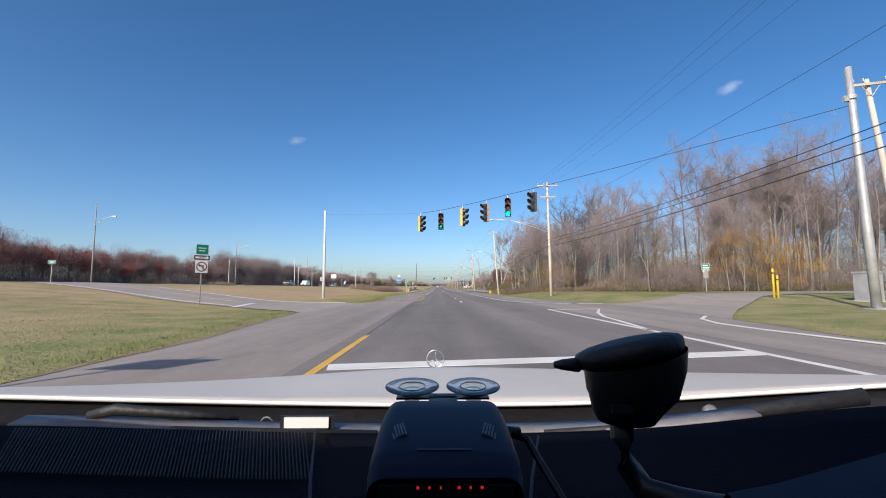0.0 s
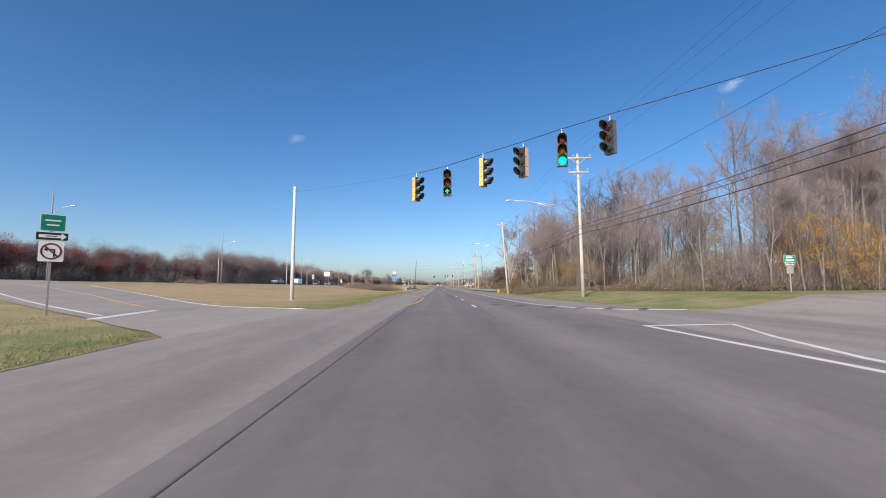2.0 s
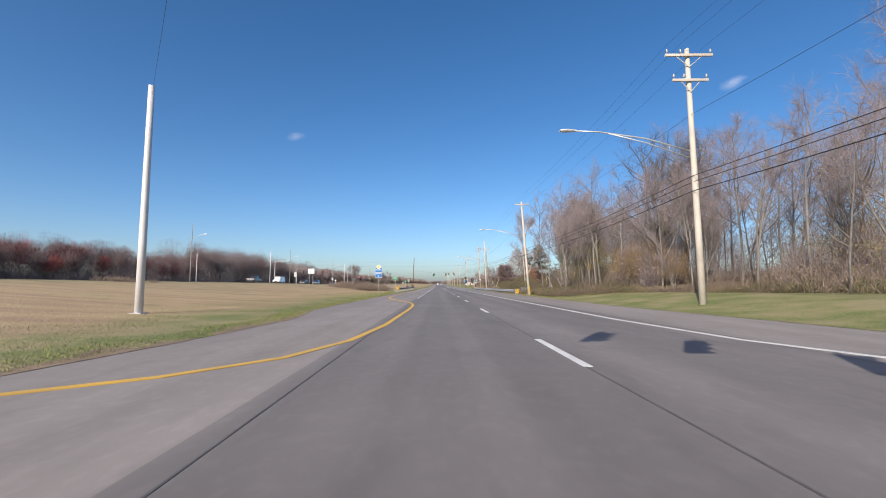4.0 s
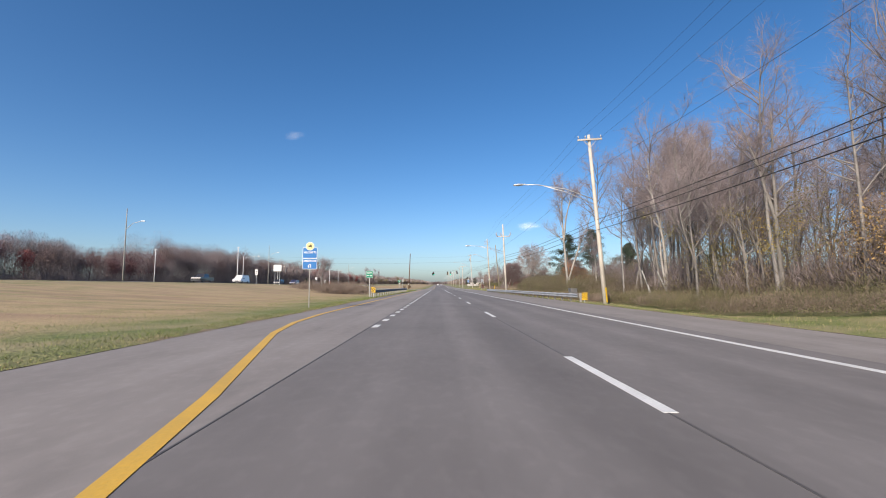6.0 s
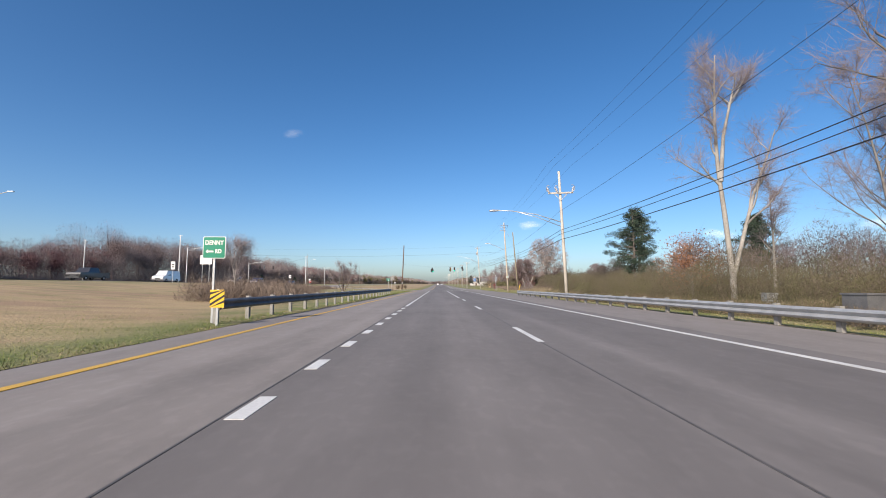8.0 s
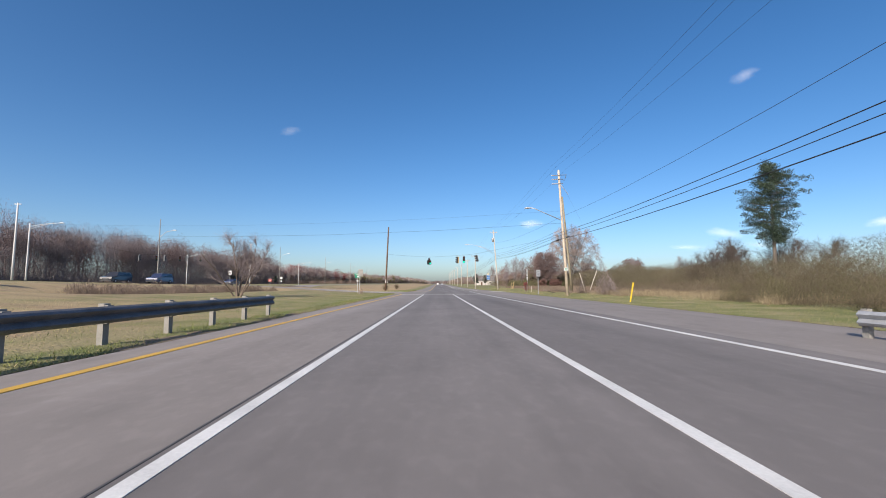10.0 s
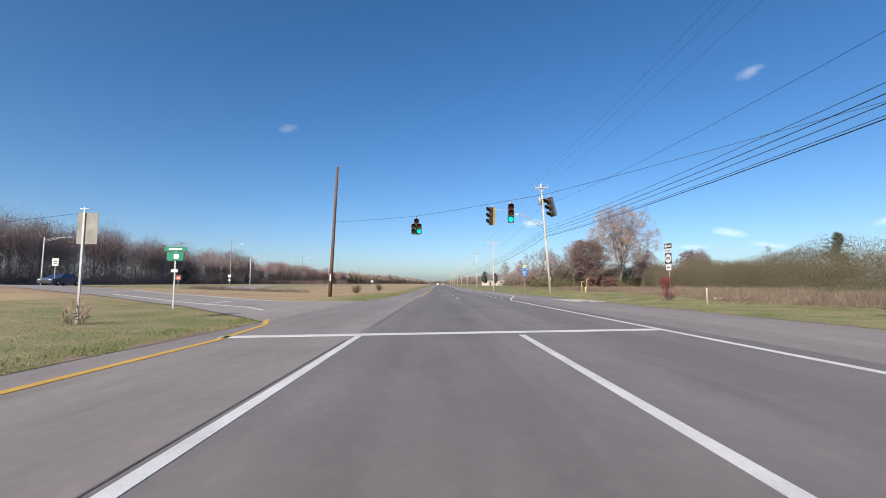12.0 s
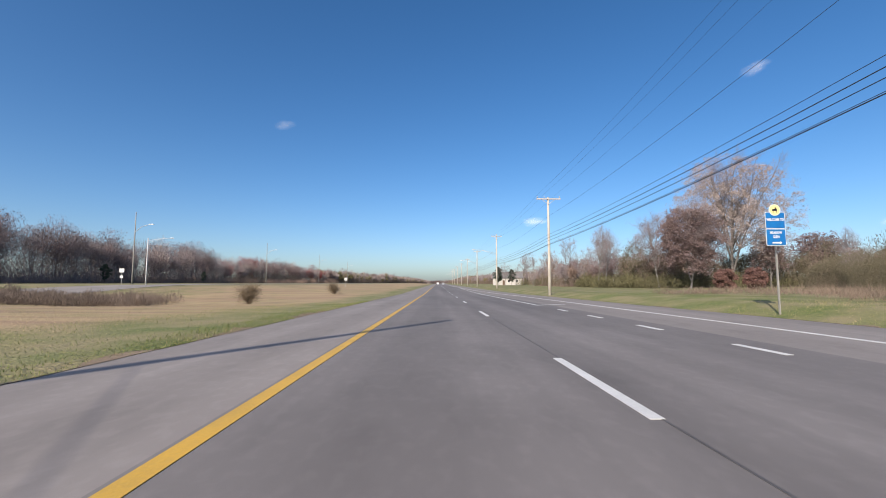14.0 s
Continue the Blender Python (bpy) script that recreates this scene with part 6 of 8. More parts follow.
# ---- guardrails ----
def guardrail(x0, y0, x1, y1, beam, label, side, sunk=0.0):
    """W-beam on posts; side: +1 when the beam's face is towards -x."""
    ob = thing("guardrail", pose(0, 0, -sunk), label, "guardrail", "guardrails")
    n = int((y1 - y0) / 1.905)
    prof = [(0.0, 0.42), (0.05, 0.45), (0.08, 0.49), (0.05, 0.53), (0.0, 0.575), (0.05, 0.62), (0.08, 0.66), (0.05, 0.70), (0.0, 0.73)]
    rows = []
    for i in range(n + 1):
        k = i / n
        flare = 0.5 * (max(0, 1 - i / 5) ** 2) * side
        rows.append((x0 + (x1 - x0) * k + flare * 0.4, y0 + (y1 - y0) * k))
    v, f, m = [], [], len(prof)
    for i, (x, y) in enumerate(rows):
        v += [(x - d * side, y, z) for d, z in prof] + [(x - (d - 0.012) * side, y, z) for d, z in prof]
        if i:
            for j in range(m - 1):
                a, b = (i - 1) * 2 * m + j, i * 2 * m + j
                f += [(a, b, b + 1, a + 1), (a + m, a + m + 1, b + m + 1, b + m)]
            a, b = (i - 1) * 2 * m, i * 2 * m
            f += [(a, a + m, b + m, b), (a + m - 1, b + m - 1, b + 2 * m - 1, a + 2 * m - 1)]
    part("beam", Shape().add(v, f), beam, ob)
    post = Shape().box(0.10 * side, 0, 0.2, 0.11, 0.15, 1.15).mesh("post", RAIL_POST)
    block = Shape().box(0.02 * side, 0, 0.575, 0.08, 0.14, 0.34).mesh("block", RAIL_POST)
    for x, y in rows:
        for me, nm in ((post, "post"), (block, "block")):
            o = part(nm, me, None, ob)
            o.location = (x + 0.06 * side, y, 0)
    return ob


guardrail(9.75, 84.4, 9.0, 133, GALVANISED, "galvanised steel guardrail on grey posts beside the shoulder", 1, 0.16)
guardrail(-6.15, 96.5, -6.05, 139.9, RAIL_DARK, "dark weathered steel guardrail on pale posts by the field", -1)


def hazard_marker(x, y, flip, mid=0.78):
    ob = sign(x, y, mid + 0.27, "yellow and black striped hazard marker at a guardrail end", group="hazard markers")
    p = panel(ob, 0.40, 0.50, mid, SIGN_YELLOW, r=0.02)
    for k in (-0.24, -0.08, 0.08, 0.24):
        lo = max(-0.25, k - 0.2 - 0.0)
        pts = [(-0.2, k - 0.13), (0.2, k + 0.13), (0.2, k + 0.20), (-0.2, k - 0.06)]
        pts = [(a * flip, max(-0.25, min(0.25, b))) for a, b in pts]
        part("stripe", Shape().add([(a, -0.009, mid + b) for a, b in (pts if flip > 0 else pts[::-1])], [(0, 1, 2, 3)]), SIGN_BLACK, p)
    return ob


hazard_marker(10.3, 84.1, -1, 0.46)
ob = thing("pole_sleeve", pose(11.95, 84.6, land(11.95, 84.6)), "yellow reflective sleeve round the foot of a pole", "marker")
arc = [(0.181 * math.cos(radians(d)), 0.181 * math.sin(radians(d))) for d in range(-85, 31, 15)]
part("sleeve", Shape().add([pose(0, 0, 0, 0, -4.0, 0) @ Vector((a, b, z)) for z in (0.15, 1.2) for a, b in arc], [(i, i + 1, i + 9, i + 8) for i in range(7)]), BOLLARD_YELLOW, ob, smooth=True)
hazard_marker(-6.25, 96.0, 1)

# ---- posts, boxes and guy guards ----
for x, y, h in ((19.7, 25.2, 1.75), (20.1, 25.4, 1.35)):
    ob = thing("bollard", tilt(x, y), "yellow plastic pipeline marker post in the grass", "bollard", "yellow marker posts")
    part("tube", Shape().tube([(0, 0, -0.2), (0, 0, h - 0.08), (0, 0, h)], [0.06, 0.06, 0.04], 12), BOLLARD_YELLOW, ob, smooth=True)
    part("collar", Shape().lathe([(0.08, h - 0.3), (0.08, h - 0.22)], 12), SIGN_BLACK, ob)
ob = thing("marker_stake", tilt(12.75, 152.6, 11, 0), "leaning yellow plastic marker stake in the grass", "marker")
part("stake", Shape().box(0, 0, 0.55, 0.08, 0.03, 1.5), BOLLARD_YELLOW, ob)
part("cap", Shape().box(0, 0, 1.32, 0.088, 0.04, 0.05), BOLLARD_YELLOW, ob)
for x, y, h in ((15.5, 215.6, 1.5), (15.95, 215.3, 1.75), (15.6, 214.7, 0.9)):
    ob = thing("vent_pipe", tilt(x, y, z=land(x, y) - 0.3), "tan painted vent pipe with bent top in the grass", "pipe", "vent pipes")
    part("pipe", Shape().tube([(0, 0, -0.2), (0, 0, h - 0.12), (0.04, 0, h - 0.03), (0.12, 0, h), (0.2, 0, h - 0.04), (0.22, 0, h - 0.14)] if h > 1 else [(0, 0, -0.2), (0, 0, h)], 0.045 if h > 1 else 0.07, 8), PIPE_TAN, ob, smooth=True)
    part("foot_collar", Shape().lathe([(0.08, 0.28), (0.08, 0.36), (0.05, 0.38)], 10), PIPE_TAN, ob)
ob = thing("utility_cabinet", tilt(22.7, 22.6, 0, 0, 8), "grey metal utility cabinet standing in the grass", "cabinet")
part("body", Shape().box(0, 0, 0.75, 0.95, 0.7, 1.5), GALVANISED, ob)
part("lid", Shape().box(0, 0, 1.54, 1.03, 0.8, 0.08), GALVANISED, ob)
for k in (-1, 1):
    part("door", Shape().box(0.235 * k, -0.36, 0.75, 0.44, 0.02, 1.3), GALVANISED, ob)
part("plinth", Shape().box(0, 0, 0.0, 1.1, 0.85, 0.14), CONCRETE, ob)
ob = thing("pedestal_box", tilt(15.6, 104), "small pale telephone pedestal in the brush", "box")
part("body", Shape().box(0, 0, 0.4, 0.5, 0.4, 0.9), ALUMINIUM, ob)
part("lid", Shape().box(0, 0, 0.88, 0.56, 0.46, 0.07), ALUMINIUM, ob)
ob = thing("utility_cabinet", tilt(13.6, 97.4), "dull grey square cabinet standing behind the guardrail", "cabinet")
part("body", Shape().box(0, 0, 0.45, 0.62, 0.85, 1.1), RAIL_DARK, ob)
part("lid", Shape().box(0, 0, 1.02, 0.68, 0.92, 0.06), RAIL_DARK, ob)
part("door", Shape().box(0, -0.432, 0.5, 0.5, 0.016, 0.8), RAIL_DARK, ob)
for x, y, dx, dz in ((14.8, 83.6, -0.3, 1.2), (15.2, 84.0, -0.9, 2.2), (16.5, 84.2, -1.0, 2.1)):
    z = land(x, y)
    ob = thing("guy_guard", pose(x, y, z), "pale plastic guard on a slanting guy wire", "guy wire", "guy wire guards")
    part("guard", Shape().tube([(0, 0, -0.1), (dx, -0.1, dz)], 0.05, 8), RAIL_POST, ob, smooth=True)
    part("wire", Shape().tube([(dx, -0.1, dz), (dx * 3.0, -0.2, dz * 3.0)], 0.012, 5), CABLE, ob)
for x, y, dx, dz, wire in ((20.66, 183.1, 1.15, 3.0, 0), (20.1, 182.9, -0.75, 2.6, 3.6)):
    ob = thing("guy_guard", pose(x, y, land(x, y)), "long pale plastic guard on a slanting guy wire", "guy wire", "guy wire guards")
    part("guard", Shape().tube([(0, 0, -0.1), (dx * 0.5, 0, dz * 0.5), (dx, 0, dz)], 0.045, 8), POLE_WOOD, ob, smooth=True)
    if wire:
        part("wire", Shape().tube([(dx, 0, dz), (dx * wire * 0.62, 0.1, dz * wire)], 0.010, 5), CABLE, ob)
tagged(new("guy_wire", Shape().tube([(13.65, 171.0, 12.6), (18.9, 169.2, 0.0)], 0.0035, 5).mesh("guy_wire", CABLE)), "guy wire overgrown with bare vine", "cable")
g = random.Random(5)
vine, spots = Shape(), [(13.65 + 5.25 * k, 171.0 - 1.8 * k, 12.6 - 12.6 * k, k) for k in [0.44 + 0.02 * i for i in range(28)]]
for x, y, z, k in spots:
    for _ in range(7):
        a, r = g.uniform(0, 6.28), g.uniform(0.15, 0.5) * (0.5 + k)
        vine.tube([(x, y, z), (x + 0.4 * r * math.cos(a), y + 0.4 * r * math.sin(a), z + g.uniform(-0.1, 0.2)), (x + r * math.cos(a), y + r * math.sin(a), z - g.uniform(0.0, 0.5))], [0.010, 0.008, 0.004], 3, False)
vine_ob = thing("vine", pose(0, 0, 0), "withered grey-brown vine climbing a guy wire", "vine")
part("runners", vine, TWIG, vine_ob)
v, f = leaves(77, [(x + g.gauss(0, 0.12), y, z, 0.15 + 0.16 * k) for x, y, z, k in spots], 24, 0.035, 1.0)
part("leaves", soup("leaves", v, f, TWIG), None, vine_ob, "shrivelled brown leaves")
for k, (x, y, ln, turn) in enumerate(((15.4, 183.4, 1.7, 10), (16.9, 182.6, 2.3, -18), (17.4, 182.2, 1.6, 28))):
    ob = thing("fallen_branch", pose(x, y, land(x, y) + 0.1, 0, 0, turn), "dark fallen branch lying in the verge grass", "branch", "fallen branches")
    part("limb", Shape().tube([(-ln / 2, 0, 0.22), (-ln * 0.1, 0.06, 0.12), (ln / 2, 0, -0.12)], [0.025, 0.05, 0.07], 6, True), BARK_DARK, ob, smooth=True)
    part("fork", Shape().tube([(0, 0.04, 0.08), (-ln * 0.22, -0.15, 0.26), (-ln * 0.42, -0.2, 0.34)], [0.03, 0.02, 0.008], 5, True), BARK_DARK, ob, smooth=True)
ob = thing("bush", tilt(19.0, 182.0), "small dark bare bush with upright forked stems", "bush")
wood, fine = bare_tree(171, 1.9, 2, 0.3, 0.4, 2, 0.03, 0, 5)
part("stems", wood, BARK_DARK, ob, smooth=True)
part("crown", fine, TWIG_DIM, ob, "fine bare twigs")
ob = thing("marker_post", tilt(14.85, 192.8), "slim pale marker post in the verge grass", "post")
part("post", Shape().tube([(0, 0, -0.2), (0, 0, 0.9), (0, 0, 0.95)], [0.045, 0.045, 0.02], 8), POLE_WOOD, ob, smooth=True)
ob = thing("fallen_log", pose(18.6, 196.3, land(18.6, 196.3) + 0.1, 0, 0, -6), "pale stripped log lying in the grass", "log")
part("log", Shape().tube([(-1.1, 0, 0.02), (-0.2, 0.04, 0.0), (1.1, 0, 0.03)], [0.09, 0.11, 0.085], 8), POLE_WOOD, ob, smooth=True)
part("knot", Shape().tube([(0.3, 0, 0.05), (0.36, -0.02, 0.18)], [0.04, 0.03], 6), POLE_WOOD, ob, smooth=True)


# ---- masts and lamps across the field ----
def tall_mast(x, y, h, label="tall thin steel light mast far across the field"):
    ob = thing("light_mast", tilt(x, y), label, "light mast", "tall masts")
    part("shaft", pole_shaft(h, 0.17, 0.08), RAIL_POST, ob, smooth=True)
    part("lamp_arm", Shape().tube([(0, 0, h * 0.72), (1.5, 0, h * 0.80), (3.4, 0, h * 0.83)], 0.06, 6).box(3.7, 0, h * 0.83, 0.8, 0.35, 0.16), ALUMINIUM, ob)
    return ob


for y in (88, 150, 232, 315, 392, 470, 550):
    tall_mast(-69, y, 16.5)


def street_lamp(x, y, h, reach, label="pale steel street lamp with long arm across the field", turn=180):
    ob = thing("street_lamp", tilt(x, y, 0, 0, turn), label, "street lamp", "street lamps across the field")
    part("shaft", pole_shaft(h, 0.12, 0.08, 10), POLE_PAINT, ob, smooth=True)
    lamp_arm(ob, h - 0.5, reach, 0.5)
    return ob


for x, y, h in ((-59.5, 187.5, 8.7), (-71, 248, 8.8), (-56, 300, 9.0)):
    street_lamp(x, y, h, 4.2)
for x, y, h, lab in ((-41, 219.5, 9.2, "pale steel strain pole across the field"), (-61, 187, 11.6, "pale wooden pole with short crossbar across the field"), (-97, 204, 12.4, "pale pole with short crossbar before the far woods")):
    ob = thing("pole", tilt(x, y), lab, "pole", "poles across the field")
    part("shaft", pole_shaft(h, 0.15, 0.10, 10), POLE_PAINT, ob, smooth=True)
    part("crossbar", Shape().box(0, 0, h - 0.2, 1.0, 0.1, 0.1), POLE_PAINT, ob)
FAR_SPAN = [(-59.5, 211.2), (-56.6, 212.0), (-55.2, 212.4), (-52.7, 213.3), (-51.6, 213.7), (-49.2, 214.6)]
for i, (x, y) in enumerate(FAR_SPAN):
    traffic_signal(x, y, 6.6, (150, 20, 160, 30, 200, -20)[i], "yellow three-lens signal hung over the far carriageway")
cable("signal_cable", [(-66, 208, 9.0)] + [(x, y, 7.35) for x, y in FAR_SPAN] + [(-41, 219.5, 9.6)], 0.02, "black cable that carries far traffic signals", 0.004)


# ---- vehicles standing on the far carriageway ----
def paint(name, c):
    m = material(name, c, tuple(k * 0.85 for k in c), 2, 30, 0.3, metal=0.2, bump=0)
    m.node_tree.nodes["Principled BSDF"].inputs["Coat Weight"].default_value = 0.6
    return m


GLASS_DARK = material("tinted_glass", (0.02, 0.025, 0.03), None, 2, 10, 0.08, bump=0)
TYRE = material("tyre_rubber", (0.025, 0.025, 0.025), None, 5, 40, 0.85)
CHROME = material("chrome", (0.75, 0.75, 0.75), None, 5, 40, 0.15, metal=1.0, bump=0)
LAMP_GLASS = material("lamp_glass", (0.7, 0.7, 0.68), None, 5, 40, 0.1, bump=0)


def vehicle(x, y, turn, colour, profile, glass, length, width, label, name="car", z=None):
    """Body from a side profile (along y, height), narrowed above the waist; the front faces -y."""
    ob = thing(name, pose(x, y, land(x, y) + 0.05 if z is None else z, 0, 0, turn), label, "vehicle", "vehicles")

    def hull(prof, w0, w1, waist, grow=0.0):
        v, f, n = [], [], len(prof)
        for s in (-1, 1):
            for a, b in prof:
                k = 0 if b <= waist else (b - waist) / (max(q[1] for q in prof) - waist + 1e-6)
                v.append((s * (w0 + (w1 - w0) * k) / 2 + s * grow, a, b))
        f = [tuple(range(n))[::-1], tuple(range(n, 2 * n))] + [(i, (i + 1) % n, (i + 1) % n + n, i + n) for i in range(n)]
        return Shape().add(v, f)

    part("body", hull(profile, width, width * 0.78, 1.0), colour, ob)
    part("windows", hull(glass, width * 0.97, width * 0.80, 1.0, 0.012), GLASS_DARK, ob, "dark tinted windows")
    for wy in (-length * 0.31, length * 0.29):
        for s in (-1, 1):
            m = Matrix.Translation((s * (width / 2 - 0.1), wy, 0.33)) @ Matrix.Rotation(radians(90), 4, "Y")
            wheel = part("wheel", Shape().lathe([(0.2, -0.11), (0.31, -0.11), (0.33, -0.07), (0.33, 0.07), (0.31, 0.11), (0.2, 0.11)], 16, m), TYRE, ob, smooth=True)
            part("rim", Shape().lathe([(0.05, -0.115), (0.2, -0.105), (0.2, 0.105), (0.05, 0.115)], 12, m), ALUMINIUM, wheel)
    for s in (-1, 1):
        part("headlight", Shape().box(s * width * 0.36, -length / 2 + 0.04, 0.72, 0.3, 0.08, 0.14), LAMP_GLASS, ob)
    part("grille", Shape().box(0, -length / 2 + 0.03, 0.62, width * 0.45, 0.08, 0.2), SIGNAL_BLACK, ob)
    part("bumper", Shape().box(0, -length / 2 + 0.02, 0.4, width * 0.96, 0.16, 0.2), SIGNAL_BLACK, ob)
    return ob


VAN = ([(-2.6, 0.3), (2.6, 0.3), (2.6, 1.9), (2.4, 2.05), (-1.0, 2.05), (-1.7, 1.25), (-2.5, 1.0), (-2.6, 0.8)], [(-1.62, 1.2), (-0.2, 1.2), (-0.3, 1.8), (-1.05, 1.8)])
SUV = ([(-2.3, 0.3), (2.3, 0.3), (2.3, 1.1), (2.1, 1.7), (-0.6, 1.75), (-1.2, 1.1), (-2.2, 0.95), (-2.3, 0.7)], [(-1.1, 1.1), (2.05, 1.1), (1.95, 1.6), (-0.6, 1.62)])
SEDAN = ([(-2.3, 0.28), (2.3, 0.28), (2.3, 0.9), (1.6, 1.0), (0.9, 1.42), (-0.4, 1.45), (-1.2, 0.98), (-2.2, 0.82), (-2.3, 0.6)], [(-1.1, 0.98), (1.45, 1.0), (0.85, 1.36), (-0.35, 1.38)])
PICKUP = ([(-2.7, 0.35), (2.7, 0.35), (2.7, 1.1), (0.9, 1.1), (0.7, 1.78), (-0.7, 1.8), (-1.2, 1.15), (-2.6, 1.05), (-2.7, 0.8)], [(-1.1, 1.15), (0.8, 1.15), (0.65, 1.66), (-0.65, 1.68)])
PAINT_W, PAINT_K, PAINT_B, PAINT_G = paint("white_car_paint", (0.75, 0.75, 0.75)), paint("black_car_paint", (0.03, 0.03, 0.035)), paint("navy_car_paint", (0.03, 0.04, 0.09)), paint("silver_car_paint", (0.45, 0.46, 0.48))
vehicle(-49.0, 163, 0, PAINT_W, *VAN, 5.2, 1.95, "white delivery van on the far carriageway", "van")
vehicle(-49.5, 146, 0, PAINT_K, *PICKUP, 5.4, 1.95, "black pickup truck on the far carriageway", "pickup_truck")
vehicle(-50.5, 193, 0, PAINT_K, *SUV, 4.6, 1.85, "dark sport utility car on the far carriageway", "car")
vehicle(-47.5, 199, 0, PAINT_B, *SUV, 4.6, 1.85, "dark blue sport utility car on the far carriageway", "car")
vehicle(-47.0, 224, 0, PAINT_B, *SEDAN, 4.6, 1.8, "dark blue sedan on the far carriageway", "car")
vehicle(3.9, 520, 180, PAINT_G, *SEDAN, 4.6, 1.8, "silver sedan far ahead on the highway", "car", rise(520) + 0.01)
vehicle(0.2, 560, 180, PAINT_W, *SUV, 4.6, 1.85, "white car far ahead on the highway", "car", rise(560) + 0.01)
vehicle(43, 322, 60, PAINT_G, *SUV, 4.6, 1.85, "silver car parked by a house", "car")
vehicle(50, 326, 80, PAINT_W, *SEDAN, 4.6, 1.8, "white car parked by a house", "car")

# ---- houses beyond the lawns ----
SIDING = material("pale_siding", (0.5, 0.48, 0.45), (0.38, 0.365, 0.34), 0.6, 12, 0.7)
ROOFING = material("grey_shingles", (0.2, 0.19, 0.185), (0.12, 0.115, 0.11), 0.8, 8, 0.9, bump=0.4)


def house(x, y, w, d, h, turn, label):
    ob = thing("house", tilt(x, y, 0, 0, turn), label, "house", "houses")
    wall = part("wall", Shape().add([(-w / 2, -d / 2, -0.3), (w / 2, -d / 2, -0.3), (w / 2, d / 2, -0.3), (-w / 2, d / 2, -0.3), (-w / 2, -d / 2, h), (w / 2, -d / 2, h), (w / 2, d / 2, h), (-w / 2, d / 2, h), (-w / 2, 0, h + d * 0.3), (w / 2, 0, h + d * 0.3)],
                                    [(0, 1, 5, 4), (2, 3, 7, 6), (1, 2, 6, 9, 5), (3, 0, 4, 8, 7)]), SIDING, ob)
    e = 0.4
    for s in (-1, 1):
        a, b = (s * (d / 2 + e), h - e * 0.6), (0, h + d * 0.3 + 0.05)
        part("roof", Shape().add([(-w / 2 - e, a[0], a[1]), (w / 2 + e, a[0], a[1]), (w / 2 + e, b[0], b[1]), (-w / 2 - e, b[0], b[1])] + [(-w / 2 - e, a[0], a[1] + 0.15), (w / 2 + e, a[0], a[1] + 0.15), (w / 2 + e, b[0], b[1] + 0.15), (-w / 2 - e, b[0], b[1] + 0.15)],
                                 [(0, 1, 2, 3), (4, 5, 6, 7), (0, 1, 5, 4), (0, 3, 7, 4), (1, 2, 6, 5)]), ROOFING, ob)
    for k in (-0.32, 0.05, 0.32):
        win = part("window", Shape().box(w * k, -d / 2 - 0.02, h * 0.55, 1.2, 0.08, 1.2), SIGN_WHITE, ob)
        part("pane", Shape().box(w * k, -d / 2 - 0.07, h * 0.55, 1.0, 0.02, 1.0), GLASS_DARK, win)
    part("door", Shape().box(-w * 0.13, -d / 2 - 0.03, 0.95, 0.95, 0.08, 2.1), POLE_BROWN, ob)
    return ob


house(56, 402, 13, 8, 3.0, -20, "low pale house with grey shingle roof")
house(30, 402, 12, 8, 3.0, -10, "low pale house with grey shingle roof")


# ---- grass on the verges ----
def paved(x, y):
    if left_edge(y) - 0.05 < x < right_edge(y) + 0.05:
        return True
    for near, far in ((CROSS_NEAR, CROSS_FAR), (SIDE_NEAR, SIDE_FAR), (CROSS2_NEAR, CROSS2_FAR)):
        nx, fx = [p[0] for p in near], [p[0] for p in far]
        if min(nx) < x < max(nx):
            o, q = (1, 1) if nx[0] < nx[-1] else (-1, -1)
            if np.interp(x, nx[::o], [p[1] for p in near][::o]) - 0.1 < y < np.interp(x, fx[::q], [p[1] for p in far][::q]) + 0.1:
                return True
    return False


def grass(seed, n, side, reach, y0, y1, mat, height, width, label, lean=0.5, edge=1.6):
    """Blades beside the pavement, densest along its edge."""
    g = np.random.default_rng(seed)
    y = g.uniform(y0, y1, n)
    off = reach * g.random(n) ** edge
    rows = []
    for yy, o in zip(y, off):
        x = left_edge(yy) - 0.03 - o if side < 0 else right_edge(yy) + 0.03 + o
        if o < 0.05 or not paved(x, yy):
            rows.append((x, yy, land(x, yy)))
    p = np.array(rows)
    k = len(p)
    patch = 0.55 + 0.6 * np.array([noise.noise((a * 0.5, b * 0.5, 9.0)) for a, b, _ in p])
    h = height * g.uniform(0.4, 1.3, k) * np.clip(patch, 0.3, 1.4)
    a = g.uniform(0, 6.283, k)
    s = np.stack([np.cos(a), np.sin(a), np.zeros(k)], 1) * (width * g.uniform(0.6, 1.4, k))[:, None]
    tip = p + np.stack([g.normal(0, lean, k) * h, g.normal(0, lean, k) * h, h], 1)
    v = np.stack([p - s, p + s, tip], 1).reshape(-1, 3)
    tagged(new("grass", soup("grass", v, np.arange(len(v)).reshape(-1, 3), mat)), label, "grass", kind="stuff")


